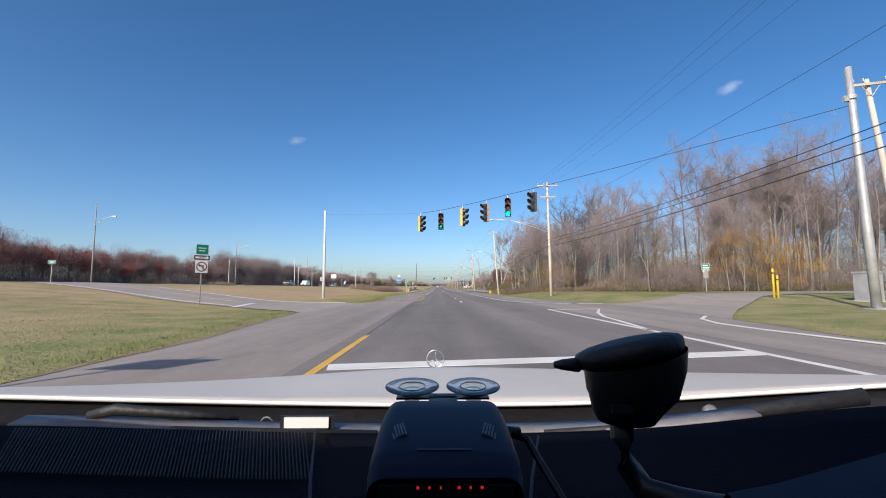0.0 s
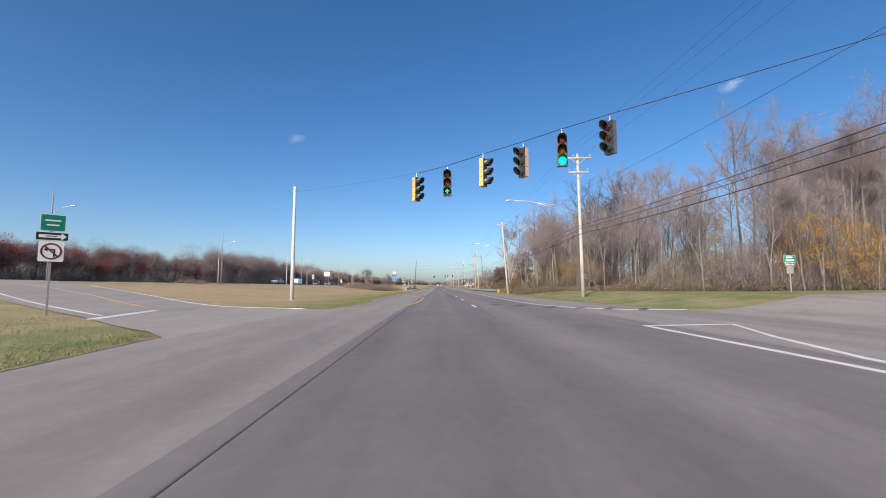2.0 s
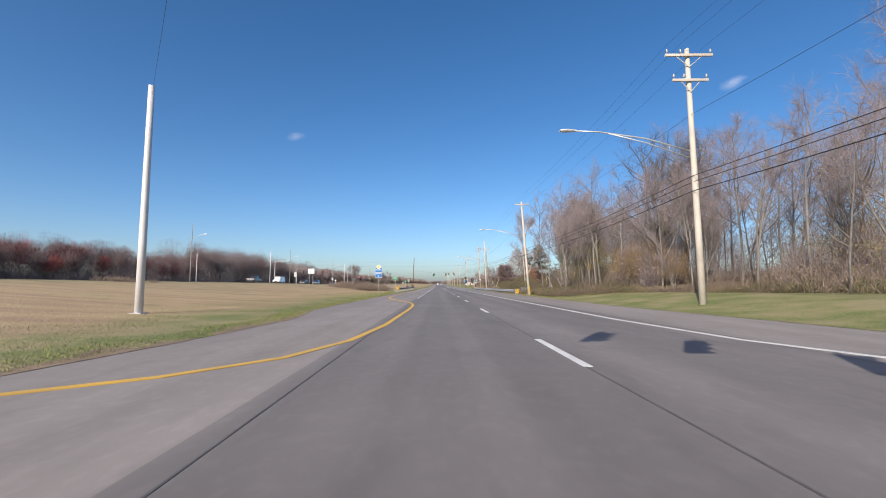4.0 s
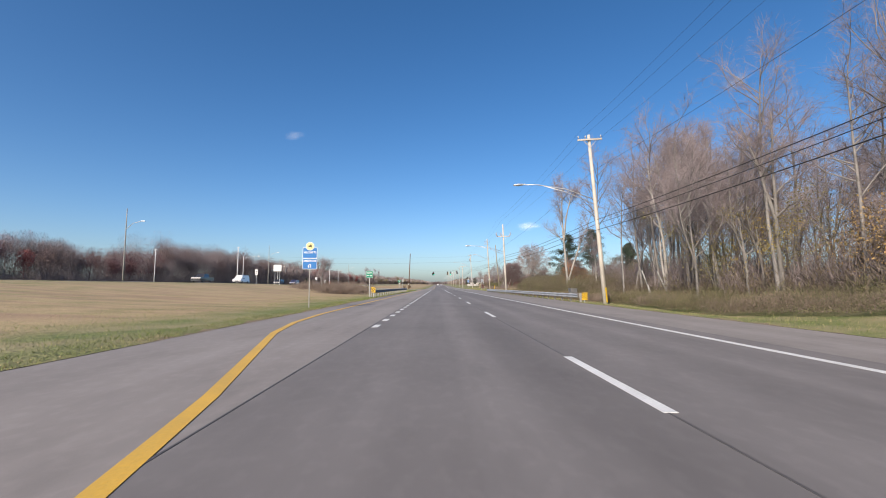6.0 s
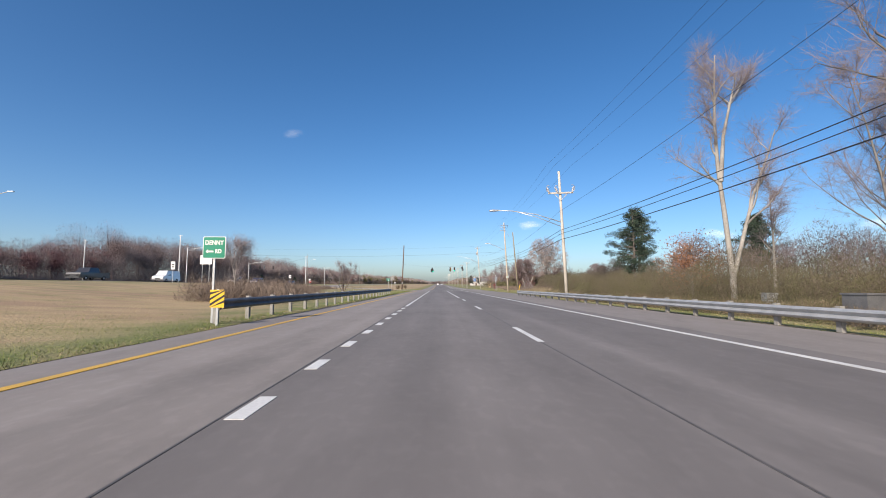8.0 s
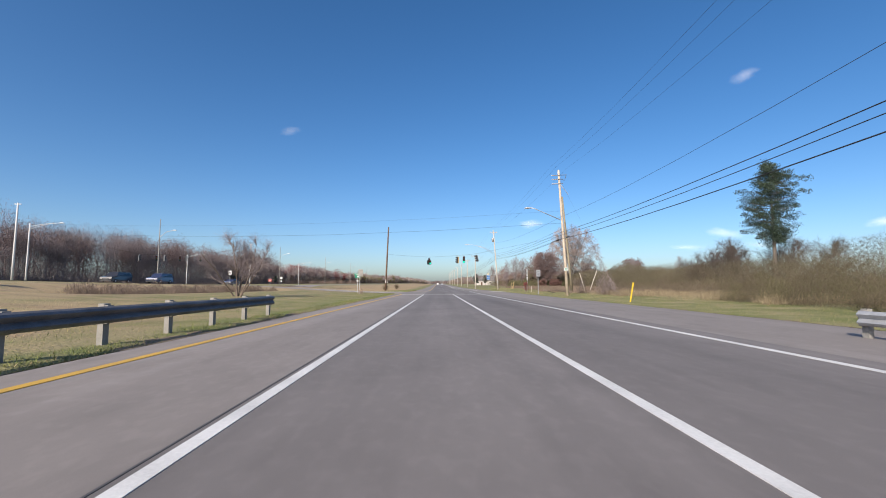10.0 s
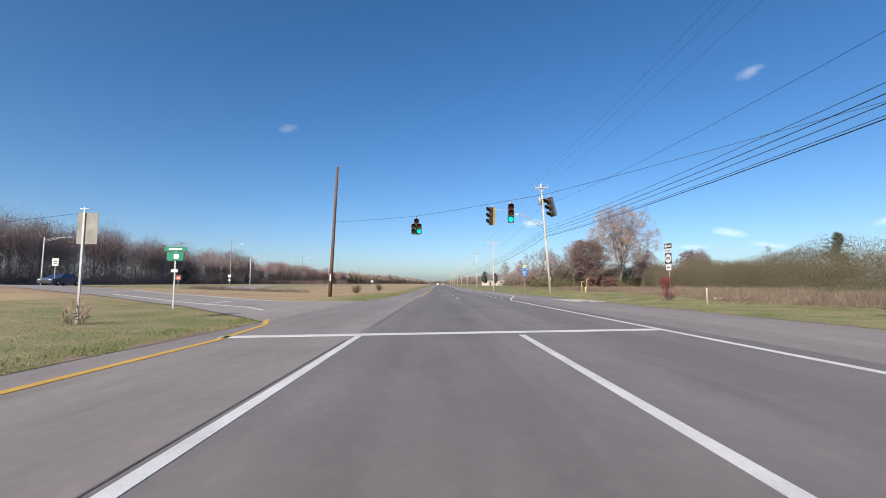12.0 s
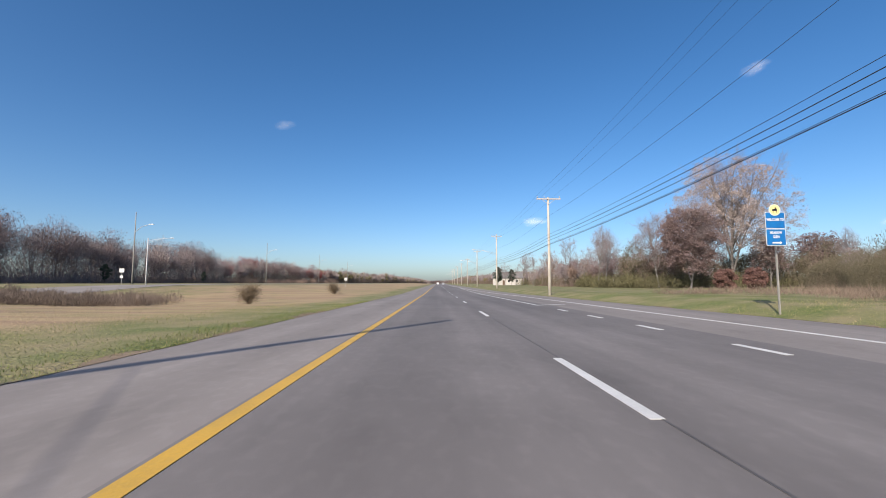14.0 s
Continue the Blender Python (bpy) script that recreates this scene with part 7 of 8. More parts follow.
grass(1, 65000, -1, 7, -2, 100, GRASS_BLADE, 0.085, 0.004, "short green grass on the roadside verge")
grass(2, 40000, -1, 15, -2, 120, GRASS_DRY, 0.075, 0.004, "dry tan grass in the roadside field", edge=0.8)
grass(3, 45000, -1, 6, 120, 245, GRASS_BLADE, 0.08, 0.005, "short green grass on the roadside verge")
grass(4, 35000, -1, 14, 120, 250, GRASS_DRY, 0.08, 0.005, "dry tan grass in the roadside field", edge=0.8)
grass(5, 40000, 1, 7, -2, 110, GRASS_BLADE, 0.09, 0.005, "green grass between shoulder and woods")
grass(6, 45000, 1, 7, 130, 255, GRASS_BLADE, 0.09, 0.005, "green grass beside the wide shoulder")
grass(7, 30000, 1, 8, 60, 235, GRASS_DRY, 0.15, 0.005, "dry tan grass beside the shoulder", edge=0.8)
grass(9, 40000, -1, 0.9, -2, 250, GRASS_BLADE, 0.13, 0.005, "ragged green grass along the pavement edge", 0.8, 1.0)
grass(8, 22000, -1, 0.4, -2, 250, GRASS_DRY, 0.07, 0.007, "dead grass along the pavement edge")


# ---- bare soil where the grass meets the pavement ----
for side, seed in ((-1, 3.3), (1, 8.1)):
    v, f, stretch = [], [], None
    for i in range(760):
        y = -8 + i * 0.36
        e = left_edge(y) if side < 0 else right_edge(y)
        w = 0.07 + max(0.0, 0.16 + 0.4 * noise.noise((y * 0.35, seed, 0)) + 0.35 * noise.noise((y * 1.9, seed, 2)))
        if paved(e + side * 0.4, y):
            stretch = None
            continue
        v += [(e - side * (0.02 + 0.05 * noise.noise((y * 1.3, seed, 5))), y, rise(y) + 0.006), (e + side * w * 0.5, y, land(e + side * w * 0.5, y) + 0.022), (e + side * w, y, land(e + side * w, y) + 0.004)]
        k = len(v) - 3
        if stretch is not None:
            f += [(stretch, k, k + 1, stretch + 1), (stretch + 1, k + 1, k + 2, stretch + 2)]
        stretch = k
    tagged(new("dirt_strip", Shape().add(v, f).mesh("dirt_strip", SOIL, True)), "bare brown soil along the pavement edge", "soil", kind="structure")

# ---- a few small clouds ----
def cloud(x, y, z, w, h, seed, dense):
    m = bpy.data.materials.new("cloud_vapour")
    m.use_nodes = True
    n, l = m.node_tree.nodes, m.node_tree.links
    b = n["Principled BSDF"]
    b.inputs["Base Color"].default_value = (0.8, 0.8, 0.82, 1)
    # Tinted emission stands in for sunlight scattered by the vapour.
    b.inputs["Emission Color"].default_value, b.inputs["Emission Strength"].default_value = (0.92, 0.86, 0.92, 1), 0.38
    tc, gr, no, mp = n.new("ShaderNodeTexCoord"), n.new("ShaderNodeTexGradient"), n.new("ShaderNodeTexNoise"), n.new("ShaderNodeMapping")
    gr.gradient_type = "SPHERICAL"
    mp.inputs["Location"].default_value, mp.inputs["Scale"].default_value = (-1, -1, 0), (2, 2, 0)
    no.inputs["Scale"].default_value, no.inputs["Detail"].default_value = 3.0, 6
    shift = n.new("ShaderNodeMapping")
    shift.inputs["Location"].default_value = (seed * 3.1, seed * 1.7, seed)
    l.new(tc.outputs["Generated"], mp.inputs[0]), l.new(mp.outputs[0], gr.inputs[0])
    l.new(tc.outputs["Generated"], shift.inputs[0]), l.new(shift.outputs[0], no.inputs[0])
    mul, rng = n.new("ShaderNodeMath"), n.new("ShaderNodeMapRange")
    mul.operation = "MULTIPLY"
    l.new(gr.outputs[0], mul.inputs[0]), l.new(no.outputs[0], mul.inputs[1])
    rng.inputs[1].default_value, rng.inputs[2].default_value, rng.inputs[4].default_value = 0.16, 0.50, dense
    l.new(mul.outputs[0], rng.inputs[0]), l.new(rng.outputs[0], b.inputs["Alpha"])
    ob = new("cloud", Shape().add([(-w / 2, -h / 2, 0), (w / 2, -h / 2, 0), (w / 2, h / 2, 0), (-w / 2, h / 2, 0)], [(0, 1, 2, 3)]).mesh("cloud", m))
    ob.matrix_world = look((x, y, z), (x * 2, y * 2, z * 2)) @ pose(0, 0, 0, 0, 0, 12 * math.sin(seed))
    tagged(ob, "small white wisp of cloud in a clear sky", "cloud", "clouds", "structure")


for i, (u, v, w, h, dense) in enumerate(((-0.33, 0.345, 0.07, 0.03, 0.13), (0.70, 0.48, 0.09, 0.045, 0.2), (0.205, 0.135, 0.09, 0.03, 0.24), (0.64, 0.118, 0.11, 0.035, 0.27), (0.72, 0.09, 0.14, 0.022, 0.2), (0.55, 0.085, 0.12, 0.02, 0.14), (1.0, 0.145, 0.12, 0.035, 0.27))):
    cloud(2600 * u, 2600, 2600 * v, 2600 * w, 2600 * h, i + 1, dense)

# ---- the sign behind the first verge, whose shadow lies on the turn lane ----
ob = sign(-6.12, 2.77, 3.2, "square road sign on a post beside the turn lane", 0)
panel(ob, 1.0, 0.62, 2.75, ALUMINIUM)

# ---- the car, standing at the head of the stop line ----
CAR_PAINT = material("pearl_car_paint", (0.52, 0.495, 0.465), (0.47, 0.445, 0.42), 3, 80, 0.5, metal=0.0, bump=0)
TRIM = material("black_trim", (0.012, 0.012, 0.014), None, 6, 60, 0.45, bump=0.1)
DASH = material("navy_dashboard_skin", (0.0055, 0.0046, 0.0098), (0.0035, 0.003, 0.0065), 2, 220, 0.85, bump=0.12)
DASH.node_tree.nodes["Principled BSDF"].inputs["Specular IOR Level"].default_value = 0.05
REFLECTION_RIB = material("navy_reflection_ribs", (0.0072, 0.0066, 0.0122), (0.005, 0.0046, 0.0088), 2, 220, 0.8, bump=0.1)
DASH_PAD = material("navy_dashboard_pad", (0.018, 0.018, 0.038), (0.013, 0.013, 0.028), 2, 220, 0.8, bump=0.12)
CABIN = material("dark_cabin_lining", (0.05, 0.05, 0.055), None, 3, 60, 0.9)
DETECTOR_GLOSS = 0.25
RUBBER = material("wiper_rubber", (0.02, 0.021, 0.024), None, 8, 80, 0.6)
COWL = material("grey_cowl_plastic", (0.16, 0.16, 0.17), (0.10, 0.10, 0.11), 4, 60, 0.5)
DETECTOR = material("dark_blue_plastic", (0.020, 0.022, 0.042), (0.015, 0.016, 0.032), 20, 300, 0.5, bump=0.015)
DETECTOR.node_tree.nodes["Principled BSDF"].inputs["Specular IOR Level"].default_value = DETECTOR_GLOSS
CLEAR = bpy.data.materials.new("clear_plastic")
CLEAR.use_nodes = True
b = CLEAR.node_tree.nodes["Principled BSDF"]
b.inputs["Base Color"].default_value, b.inputs["Roughness"].default_value, b.inputs["Transmission Weight"].default_value, b.inputs["IOR"].default_value = (0.75, 0.85, 0.9, 1), 0.12, 0.9, 1.2
CUP_EDGE = material("grey_green_cup_edge", (0.10, 0.13, 0.13), None, 8, 80, 0.25, bump=0)
PRINT_RED = material("dull_red_print", (0.04, 0.016, 0.03), None, 8, 80, 0.6, bump=0)
LED = glow("red_display", (1.0, 0.02, 0.03), 0.45)

HOOD_REAR = [(-0.82, 0.64, 0.965), (-0.54, 0.70, 0.942), (-0.31, 0.76, 0.92), (0.0, 0.80, 0.903), (0.15, 0.80, 0.902), (0.37, 0.79, 0.906), (0.55, 0.76, 0.922), (0.85, 0.70, 0.955), (1.08, 0.62, 0.985)]
HOOD_FRONT = [(-1.05, 1.02, 0.86), (-0.97, 1.15, 0.838), (-0.66, 1.50, 0.792), (-0.15, 1.72, 0.79), (0.13, 1.75, 0.797), (0.42, 1.74, 0.797), (0.80, 1.66, 0.798), (1.26, 1.40, 0.82), (1.42, 1.08, 0.85)]
COWL_LINE = [(-0.70, 0.52, 0.95), (-0.44, 0.60, 0.93), (-0.24, 0.64, 0.912), (-0.04, 0.66, 0.90), (0.15, 0.67, 0.895), (0.33, 0.66, 0.90), (0.47, 0.62, 0.92), (0.70, 0.55, 0.965), (0.95, 0.46, 0.99)]


def loft(rows, thick=0.0):
    """A skin through rows of points."""
    v, f, n = [p for r in rows for p in r], [], len(rows[0])
    for i in range(len(rows) - 1):
        for j in range(n - 1):
            a = i * n + j
            f.append((a, a + 1, a + n + 1, a + n))
    s = Shape().add(v, f)
    if thick:
        k = len(v)
        s.add([(x, y, z - thick) for x, y, z in v], [q[::-1] for q in f])
        m = len(rows) - 1
        rim = [(j, j + 1) for j in range(n - 1)] + [(m * n + j + 1, m * n + j) for j in range(n - 1)] + [((i + 1) * n, i * n) for i in range(m)] + [(i * n + n - 1, (i + 1) * n + n - 1) for i in range(m)]
        s.f += [(a, a + k, c + k, c) for a, c in rim]
    return s


def refine(line, n=33):
    line = [Vector(p) for p in line]
    out = []
    for i in range(n):
        q = i / (n - 1) * (len(line) - 1)
        k = min(int(q), len(line) - 2)
        p0, p1, p2, p3 = line[max(k - 1, 0)], line[k], line[k + 1], line[min(k + 2, len(line) - 1)]
        t = q - k
        out.append(0.5 * ((2 * p1) + (p2 - p0) * t + (2 * p0 - 5 * p1 + 4 * p2 - p3) * t * t + (3 * p1 - p0 - 3 * p2 + p3) * t ** 3))
    return out


car = thing("car", pose(0.14, 0, 0), "pale pearl car with dark dashboard standing on the highway", "car")


def car_part(name, shape, mat, label="", parent=None, smooth_it=True):
    o = part(name, shape, mat, parent or car, label, smooth_it)
    if parent is None:
        o.location = (-0.14, 0, 0)
    return o


rear, front = refine(HOOD_REAR), refine(HOOD_FRONT)
rows = []
for i in range(13):
    t = i / 12
    rows.append([a.lerp(c, t) + Vector((0, 0, 0.016 * math.sin(math.pi * t) - 0.010 * math.exp(-((abs(a.x - 0.14) - 0.33 + 0.1 * t) / 0.03) ** 2) * (1 - t))) for a, c in zip(rear, front)])
hood = car_part("hood", loft(rows, 0.005), CAR_PAINT, "pale pearl hood with two faint creases")
nose = [[p + Vector((0, 0.0, -0.004)) for p in front], [p + Vector((0, 0.06, -0.10)) for p in front], [p + Vector((0, 0.07, -0.38)) for p in front], [p + Vector((0, 0.0, -0.52)) for p in front]]
car_part("front_bumper", loft(nose), CAR_PAINT)
body = Shape()
for s, x in ((-1, -0.70), (1, 0.98)):
    body.box(x, -0.65, 0.58, 0.04, 3.1, 0.66)
body.box(0.14, -2.2, 0.62, 1.72, 0.05, 0.74).box(0.14, -0.6, 0.26, 1.66, 3.3, 0.06)
car_part("body", body, CAR_PAINT, smooth_it=False)
car_part("roof", loft([[(x, y, 1.40 - 0.06 * ((x - 0.14) / 0.84) ** 2 - 0.05 * (max(0, -y - 1.2)) ** 2) for x in np.linspace(-0.70, 0.98, 9)] for y in np.linspace(-2.2, -0.06, 9)], 0.04), CAR_PAINT)
# Unseen solid walls in place of side windows, added to keep sun off the dashboard.
lining = Shape().box(-0.66, -1.05, 1.1, 0.03, 2.2, 0.5).box(0.94, -1.05, 1.1, 0.03, 2.2, 0.5).box(0.14, -2.16, 1.05, 1.5, 0.03, 0.7)
for s, x in ((-1, -0.62), (1, 0.90)):
    lining.tube([(x, 0.52, 0.98), (x - s * 0.10, -0.02, 1.35)], 0.035, 8)
car_part("cabin_sun_block", lining, CABIN, "dark cabin lining with unseen solid walls that shade the dashboard", smooth_it=False)
for wy in (1.12, -1.55):
    for s in (-1, 1):
        m = Matrix.Translation((s * 0.78, wy, 0.33)) @ Matrix.Rotation(radians(90), 4, "Y")
        w = part("wheel", Shape().lathe([(0.2, -0.11), (0.31, -0.11), (0.33, -0.07), (0.33, 0.07), (0.31, 0.11), (0.2, 0.11)], 24, m), TYRE, car, smooth=True)
        part("rim", Shape().lathe([(0.05, -0.115), (0.2, -0.105), (0.2, 0.105), (0.05, 0.115)], 16, m), ALUMINIUM, w)
cl = refine(COWL_LINE)
cowl = car_part("cowl", loft([[p + Vector((0, 0.005, -0.012)) for p in cl], [a.lerp(c, 0.35) + Vector((0, 0, -0.020)) for a, c in zip(cl, rear)], [a.lerp(c, 0.7) + Vector((0, 0, -0.03)) for a, c in zip(cl, rear)], [p + Vector((0, 0.012, -0.0065)) for p in rear]]), TRIM, "black plastic cowl below the hood edge")
strip = [p + Vector((0, 0.012, -0.004)) for p in cl[4:27]]
part("seal_strip", loft([strip, [p + Vector((0, 0.030, 0.004)) for p in strip]], 0.004), COWL, cowl, "grey rubber seal strip", True)
# White bead: the bright line on the hood's rear edge, put in as colour.
part("hood_edge_highlight", Shape().tube([p + Vector((0, -0.004, 0.0)) for p in rear], 0.004, 6), SIGN_WHITE, hood, "white bead painted as the highlight on the hood edge", True)
part("hood_ornament", Shape().tube([(0.132, 1.70, 0.79), (0.132, 1.70, 0.835)], 0.003, 6).tube([(0.132 + 0.033 * math.cos(a * math.pi / 12), 1.70, 0.838 + 0.033 * math.sin(a * math.pi / 12)) for a in range(25)], 0.0022, 6).tube([(0.132, 1.70, 0.838), (0.132, 1.70, 0.869)], 0.0016, 5).tube([(0.132, 1.70, 0.838), (0.105, 1.70, 0.822)], 0.0016, 5).tube([(0.132, 1.70, 0.838), (0.159, 1.70, 0.822)], 0.0016, 5), CHROME, hood, "round chrome hood ornament", True)
wiper = car_part("wiper", Shape().tube([(-0.365, 0.655, 0.925), (-0.33, 0.66, 0.932), (-0.24, 0.685, 0.918), (-0.17, 0.705, 0.905)], [0.006, 0.009, 0.0065, 0.003], 8).tube([(-0.365, 0.64, 0.913), (-0.25, 0.655, 0.905), (0.05, 0.675, 0.892)], 0.005, 6), RUBBER, "dark wiper arm resting below the glass")
car_part("wiper", Shape().tube([(0.40, 0.66, 0.902), (0.55, 0.645, 0.925), (0.72, 0.60, 0.962)], [0.004, 0.009, 0.012], 8).tube([(0.30, 0.67, 0.893), (0.55, 0.65, 0.915)], 0.005, 6), RUBBER, "dark wiper arm resting below the glass")
tag = car_part("label_tag", Shape().box(-0.055, 0.672, 0.909, 0.066, 0.004, 0.015), SIGN_WHITE, "small white identification tag", smooth_it=False)
part("holder", Shape().box(-0.055, 0.676, 0.908, 0.080, 0.004, 0.021), TRIM, tag)
car_part("washer_nozzle", Shape().lathe([(0.011, 0), (0.011, 0.008), (0.006, 0.010)], 14, Matrix.Translation((0.55, 0.672, 0.921)) @ Matrix.Rotation(radians(65), 4, "X")), COWL)
car_part("washer_nozzle", Shape().tube([(-0.125 + 0.009 * math.cos(a * math.pi / 8), 0.70, 0.900 + 0.009 * math.sin(a * math.pi / 8)) for a in range(9)], 0.0016, 5), COWL)
for x, z in ((0.60, 0.935), (0.63, 0.94)):
    car_part("clip", Shape().box(x, 0.632, z, 0.004, 0.01, 0.016), ALUMINIUM, smooth_it=False)

ridge = [p.copy() for p in cl]
dash_rows = [[p + Vector((0, 0, -0.03)) for p in ridge], [p + Vector((0, -0.006, 0.0)) for p in ridge], [p + Vector((0, -0.05, -0.002)) for p in ridge],
             [Vector((p.x, 0.40, 0.930 + 0.03 * ((p.x - 0.14) / 0.8) ** 2)) for p in ridge], [Vector((p.x, 0.22, 0.938 + 0.03 * ((p.x - 0.14) / 0.8) ** 2)) for p in ridge],
             [Vector((p.x, 0.06, 0.91)) for p in ridge], [Vector((p.x, 0.0, 0.80)) for p in ridge], [Vector((p.x, 0.0, 0.45)) for p in ridge]]
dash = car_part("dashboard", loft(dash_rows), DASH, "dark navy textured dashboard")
for i in range(84):                                                # fine paler ribs beside the wheel, modelled for a pattern reflected in the glass
    x = -0.40 + i * 0.0044
    part("reflection_rib", Shape().tube([(x, 0.595 - 0.1 * (x + 0.05) ** 2, 0.917 + 0.035 * (x - 0.14) ** 2 + 0.003), (x + 0.05 + 0.2 * (0.0 - x), 0.42, 0.932 + 0.035 * (x - 0.14) ** 2)], 0.0007, 4, False), REFLECTION_RIB, dash)
pad = [[Vector((x, y, z + 0.02 * (x + 0.02) ** 2 / 0.01 * 0.25)) for x in np.linspace(-0.26, -0.005, 12)] for y, z in ((0.275, 0.93), (0.262, 0.978), (0.25, 0.990), (0.20, 0.985), (0.12, 0.95), (0.10, 0.90))]
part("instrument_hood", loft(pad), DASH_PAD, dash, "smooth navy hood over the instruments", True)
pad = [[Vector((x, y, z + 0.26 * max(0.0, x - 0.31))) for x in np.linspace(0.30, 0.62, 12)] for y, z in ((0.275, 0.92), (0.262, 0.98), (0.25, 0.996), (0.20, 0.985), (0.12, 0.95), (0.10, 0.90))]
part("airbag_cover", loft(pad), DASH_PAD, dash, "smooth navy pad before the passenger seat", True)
for pts in ([(-0.028, 0.62, 0.911), (0.023, 0.42, 0.934), (0.056, 0.30, 0.940), (0.075, 0.22, 0.941)], [(0.275, 0.60, 0.912), (0.228, 0.42, 0.934), (0.199, 0.30, 0.940), (0.182, 0.22, 0.941)]):
    part("seam", Shape().tube(pts, 0.0015, 6), DASH_PAD, dash, smooth=True)

detector = thing("radar_detector", pose(0.1435, 0.20, 0.987), "dark blue radar detector with two suction cups on the dashboard", "radar detector")
sect = []
for y, w, top, low in ((0.0, 0.0345, 0.0385, 0.0), (0.004, 0.0350, 0.0435, -0.002), (0.012, 0.0352, 0.0462, -0.002), (0.035, 0.0352, 0.0500, -0.002), (0.058, 0.0346, 0.0530, 0.0), (0.070, 0.0335, 0.0540, 0.002), (0.076, 0.031, 0.0520, 0.006)):
    ring = []
    for cx, cz, a0 in ((w - 0.008, top - 0.007, 0), (-w + 0.008, top - 0.007, 90), (-w + 0.005, low + 0.005, 180), (w - 0.005, low + 0.005, 270)):
        r = 0.008 if a0 < 180 else 0.005
        ring += [(cx + r * math.cos(radians(a0 + 22.5 * k)), y, cz + (0.007 if a0 < 180 else 0.005) * math.sin(radians(a0 + 22.5 * k))) for k in range(5)]
    sect.append(ring + [ring[0]])
case = loft(sect)
case.f.append(tuple(range(20)))
body = part("case", case, DETECTOR, detector, smooth=True)
part("print_bar", Shape().box(0, 0.0125, 0.0460, 0.026, 0.0026, 0.0009), PRINT_RED, body)
disp = part("display", Shape().box(0, -0.0008, 0.024, 0.060, 0.002, 0.024), TRIM, body, "dark display window with red segments")
for x, w in ((-0.012, 0.0022), (-0.007, 0.0018), (-0.002, 0.0014), (0.006, 0.0024), (0.011, 0.0016), (0.016, 0.0026)):
    part("segment", Shape().box(x, -0.0024, 0.0355, w * 0.5, 0.0008, 0.0009), LED, disp)
for s in (-1, 1):
    for k in range(7):
        part("vent_slot", Shape().box(0, 0, 0, 0.0010, 0.0125, 0.0016, Matrix.Translation((s * (0.0205 + 0.00135 * k), 0.031 - 0.0008 * k, 0.0496 - 0.00010 * k * k)) @ Matrix.Rotation(radians(-12 * s), 4, "Z") @ Matrix.Rotation(radians(8), 4, "X")), COWL, body)
    m = Matrix.Translation((s * 0.0203, 0.098, 0.056)) @ Matrix.Rotation(radians(5.7), 4, "X")
    cup = part("suction_cup", Shape().lathe([(0.0175, 0.0), (0.0168, 0.0012), (0.011, 0.0008), (0.0062, -0.001), (0.0055, -0.004), (0.0055, -0.0045), (0.0068, -0.0016), (0.0112, 0.0), (0.017, 0.0003)], 32, m, False), CLEAR, detector, "clear plastic suction cup", True)
    for r in (0.0175, 0.0085):
        part("cup_rim", Shape().tube([m @ Vector((r * math.cos(a * math.pi / 16), r * math.sin(a * math.pi / 16), 0.0006)) for a in range(33)], 0.0005 if r > 0.01 else 0.0003, 6), CUP_EDGE, cup, smooth=True)
    part("cup_neck", Shape().tube([(s * 0.0203, 0.094, 0.0455), (s * 0.0203, 0.0975, 0.0535)], 0.0048, 14), CLEAR, cup, smooth=True)
part("bracket", Shape().box(0, 0.094, 0.0508, 0.060, 0.012, 0.0012).box(0, 0.082, 0.0508, 0.018, 0.02, 0.0012), TRIM, detector)
part("foot", Shape().box(0, 0.05, -0.024, 0.03, 0.04, 0.05), TRIM, detector)
lead = thing("power_lead", pose(0.19, 0.27, 1.0), "black power lead running over the dashboard", "cable")
part("lead", Shape().tube([(-0.008, -0.01, 0.025), (0.004, 0.0, 0.018), (0.016, -0.035, -0.002), (0.03, -0.065, -0.03), (0.05, -0.10, -0.06)], 0.0022, 8), TRIM, lead, smooth=True)
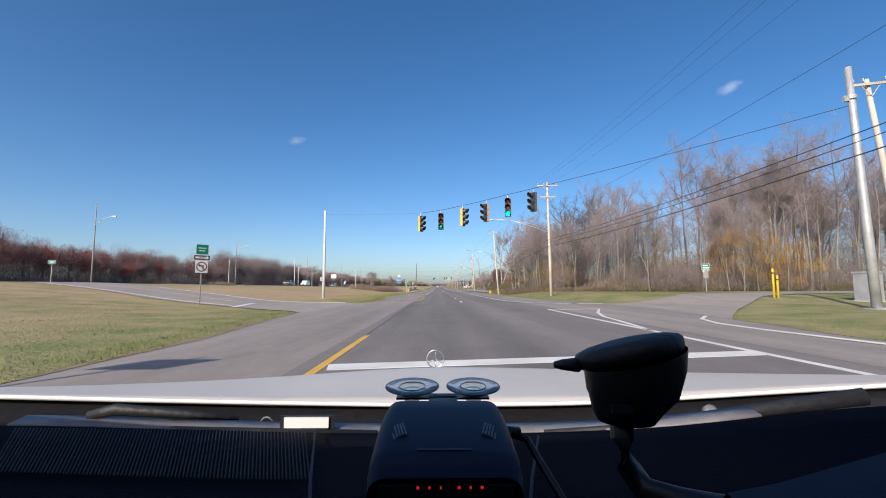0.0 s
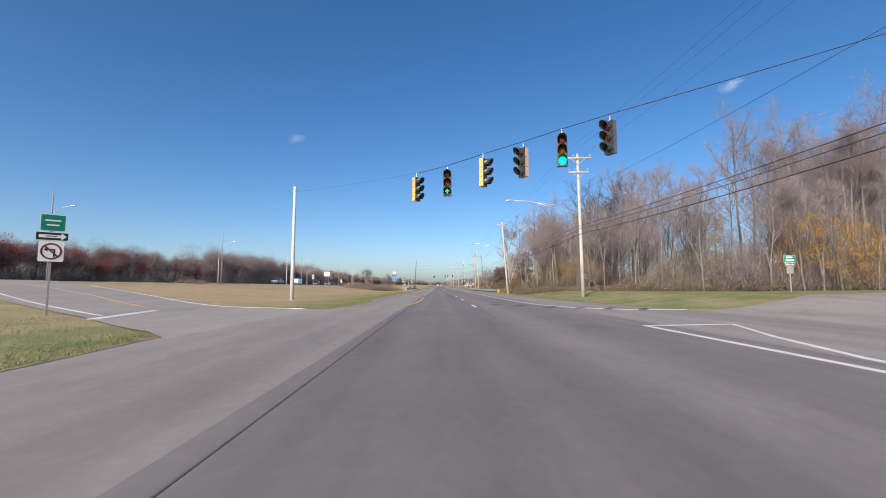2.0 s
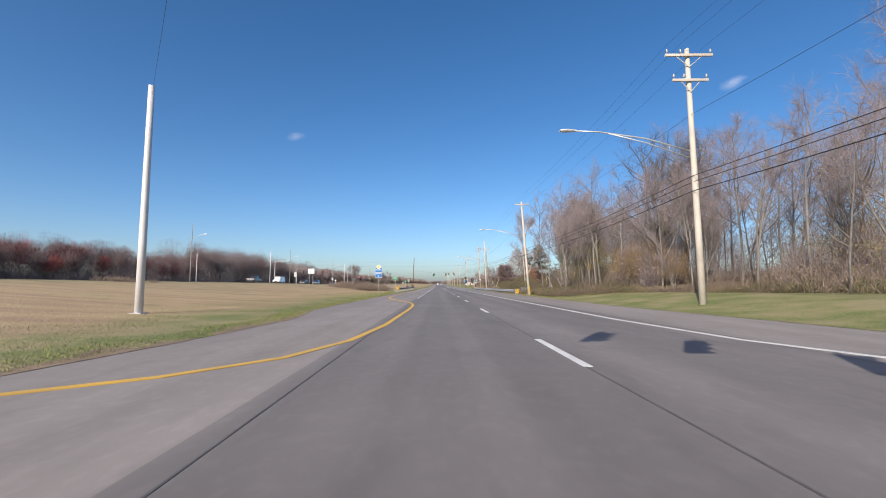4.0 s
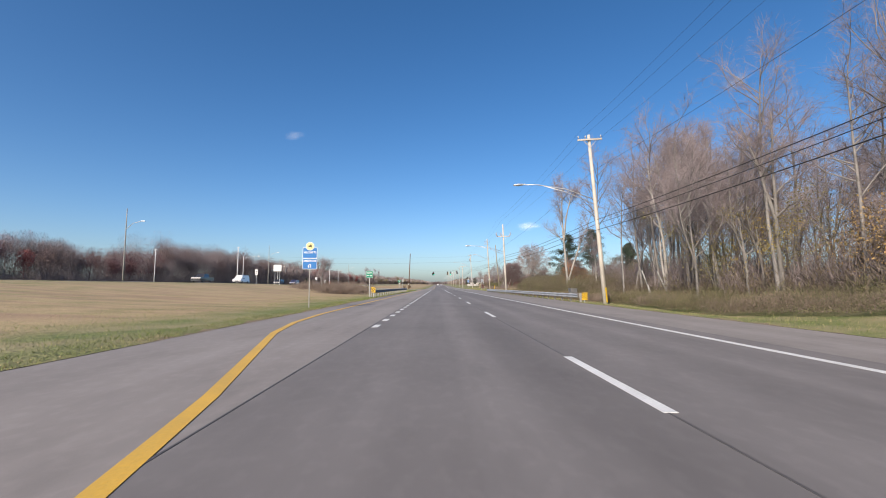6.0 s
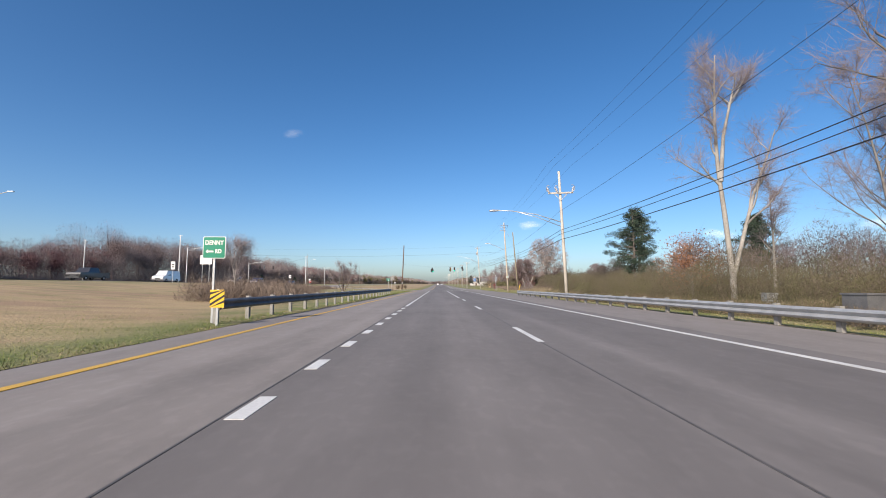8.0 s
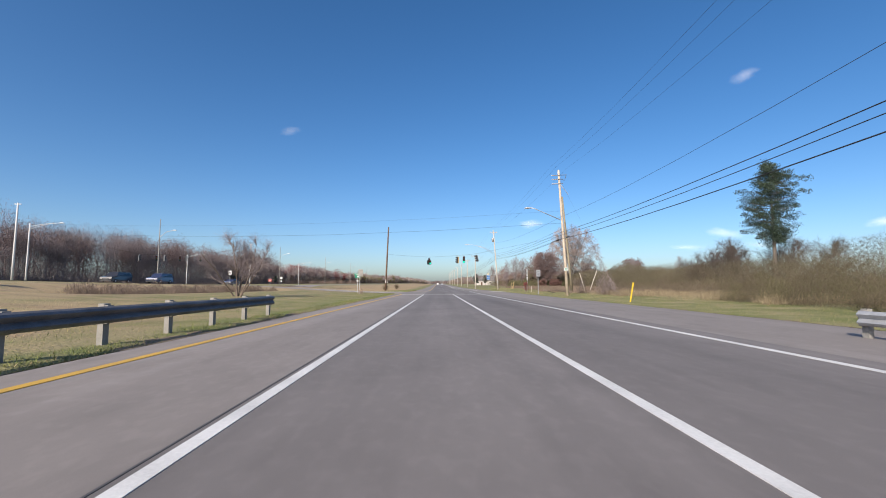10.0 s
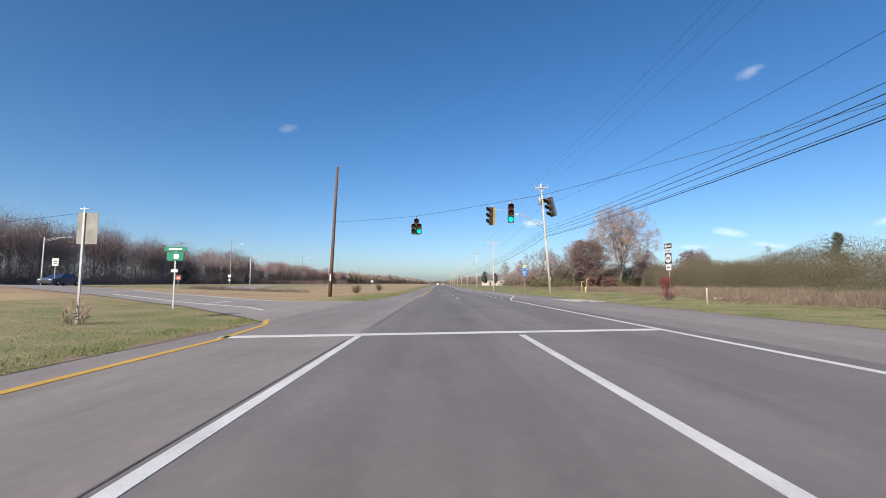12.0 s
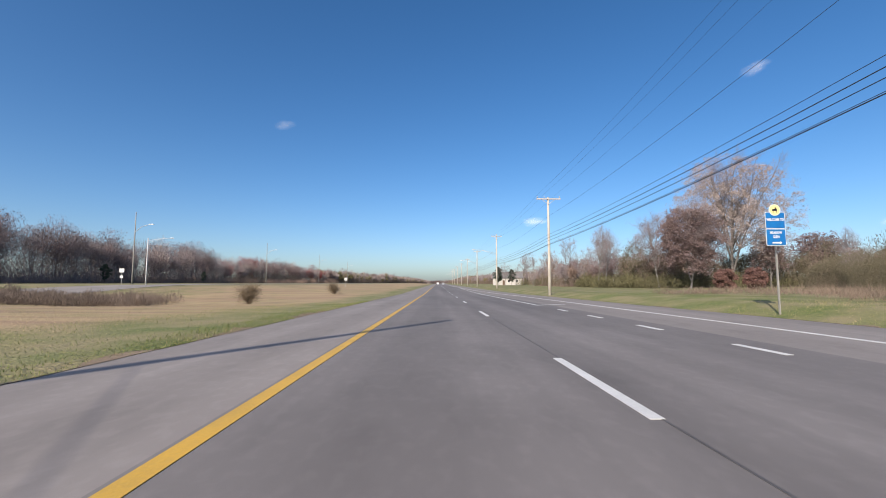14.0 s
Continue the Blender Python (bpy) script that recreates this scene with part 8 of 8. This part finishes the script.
part("plug", Shape().tube([(-0.012, -0.008, 0.0255), (-0.002, -0.004, 0.0235)], 0.0034, 8), TRIM, lead, smooth=True)

mount = thing("phone_mount", pose(0.2675, 0.29, 0.953), "black suction phone mount with curved arm above the dashboard", "phone mount")
tiltm = Matrix.Translation((0.002, 0.01, 0.113)) @ Matrix.Rotation(radians(-12), 4, "Y") @ Matrix.Rotation(radians(-10), 4, "X") @ Matrix.Scale(0.84, 4)
cup = part("cup", Shape().lathe([(0.004, -0.012), (0.030, -0.012), (0.041, -0.006), (0.0425, -0.001), (0.0425, 0.003), (0.040, 0.006), (0.030, 0.009), (0.010, 0.011)], 32, tiltm @ Matrix.Rotation(radians(180), 4, "X") @ Matrix.Rotation(radians(180), 4, "X")), RUBBER, mount, smooth=True)
part("tab", Shape().tube([(-0.032, 0.01, 0.104), (-0.044, 0.008, 0.1045), (-0.049, 0.008, 0.1045)], [0.005, 0.0035, 0.002], 8), RUBBER, cup, smooth=True)
hous = [[(0.002 + w * math.cos(a * math.pi / 12) + dx, d * math.sin(a * math.pi / 12), z + 0.25 * (w * math.cos(a * math.pi / 12)) * (0 if i > 1 else 1)) for a in range(25)] for i, (z, w, d, dx) in enumerate(((0.1105, 0.0325, 0.028, 0.0), (0.097, 0.0312, 0.027, 0.0), (0.086, 0.0278, 0.024, -0.002), (0.0765, 0.0218, 0.020, -0.006), (0.0705, 0.018, 0.017, -0.007), (0.069, 0.010, 0.010, -0.007)))]
part("housing", loft(hous), TRIM, mount, smooth=True)
part("maker_mark", Shape().box(-0.016, -0.0212, 0.083, 0.013, 0.001, 0.005), RUBBER, mount)
part("arm", Shape().tube([(-0.008, 0.0, 0.074), (-0.0095, -0.004, 0.060), (-0.0095, -0.011, 0.046), (-0.004, -0.02, 0.036), (0.010, -0.03, 0.034), (0.03, -0.035, 0.031), (0.06, -0.04, 0.028), (0.09, -0.045, 0.01), (0.10, -0.05, -0.01)], [0.0075, 0.0072, 0.0072, 0.0075, 0.008, 0.009, 0.011, 0.012, 0.012], 12), TRIM, mount, smooth=True)
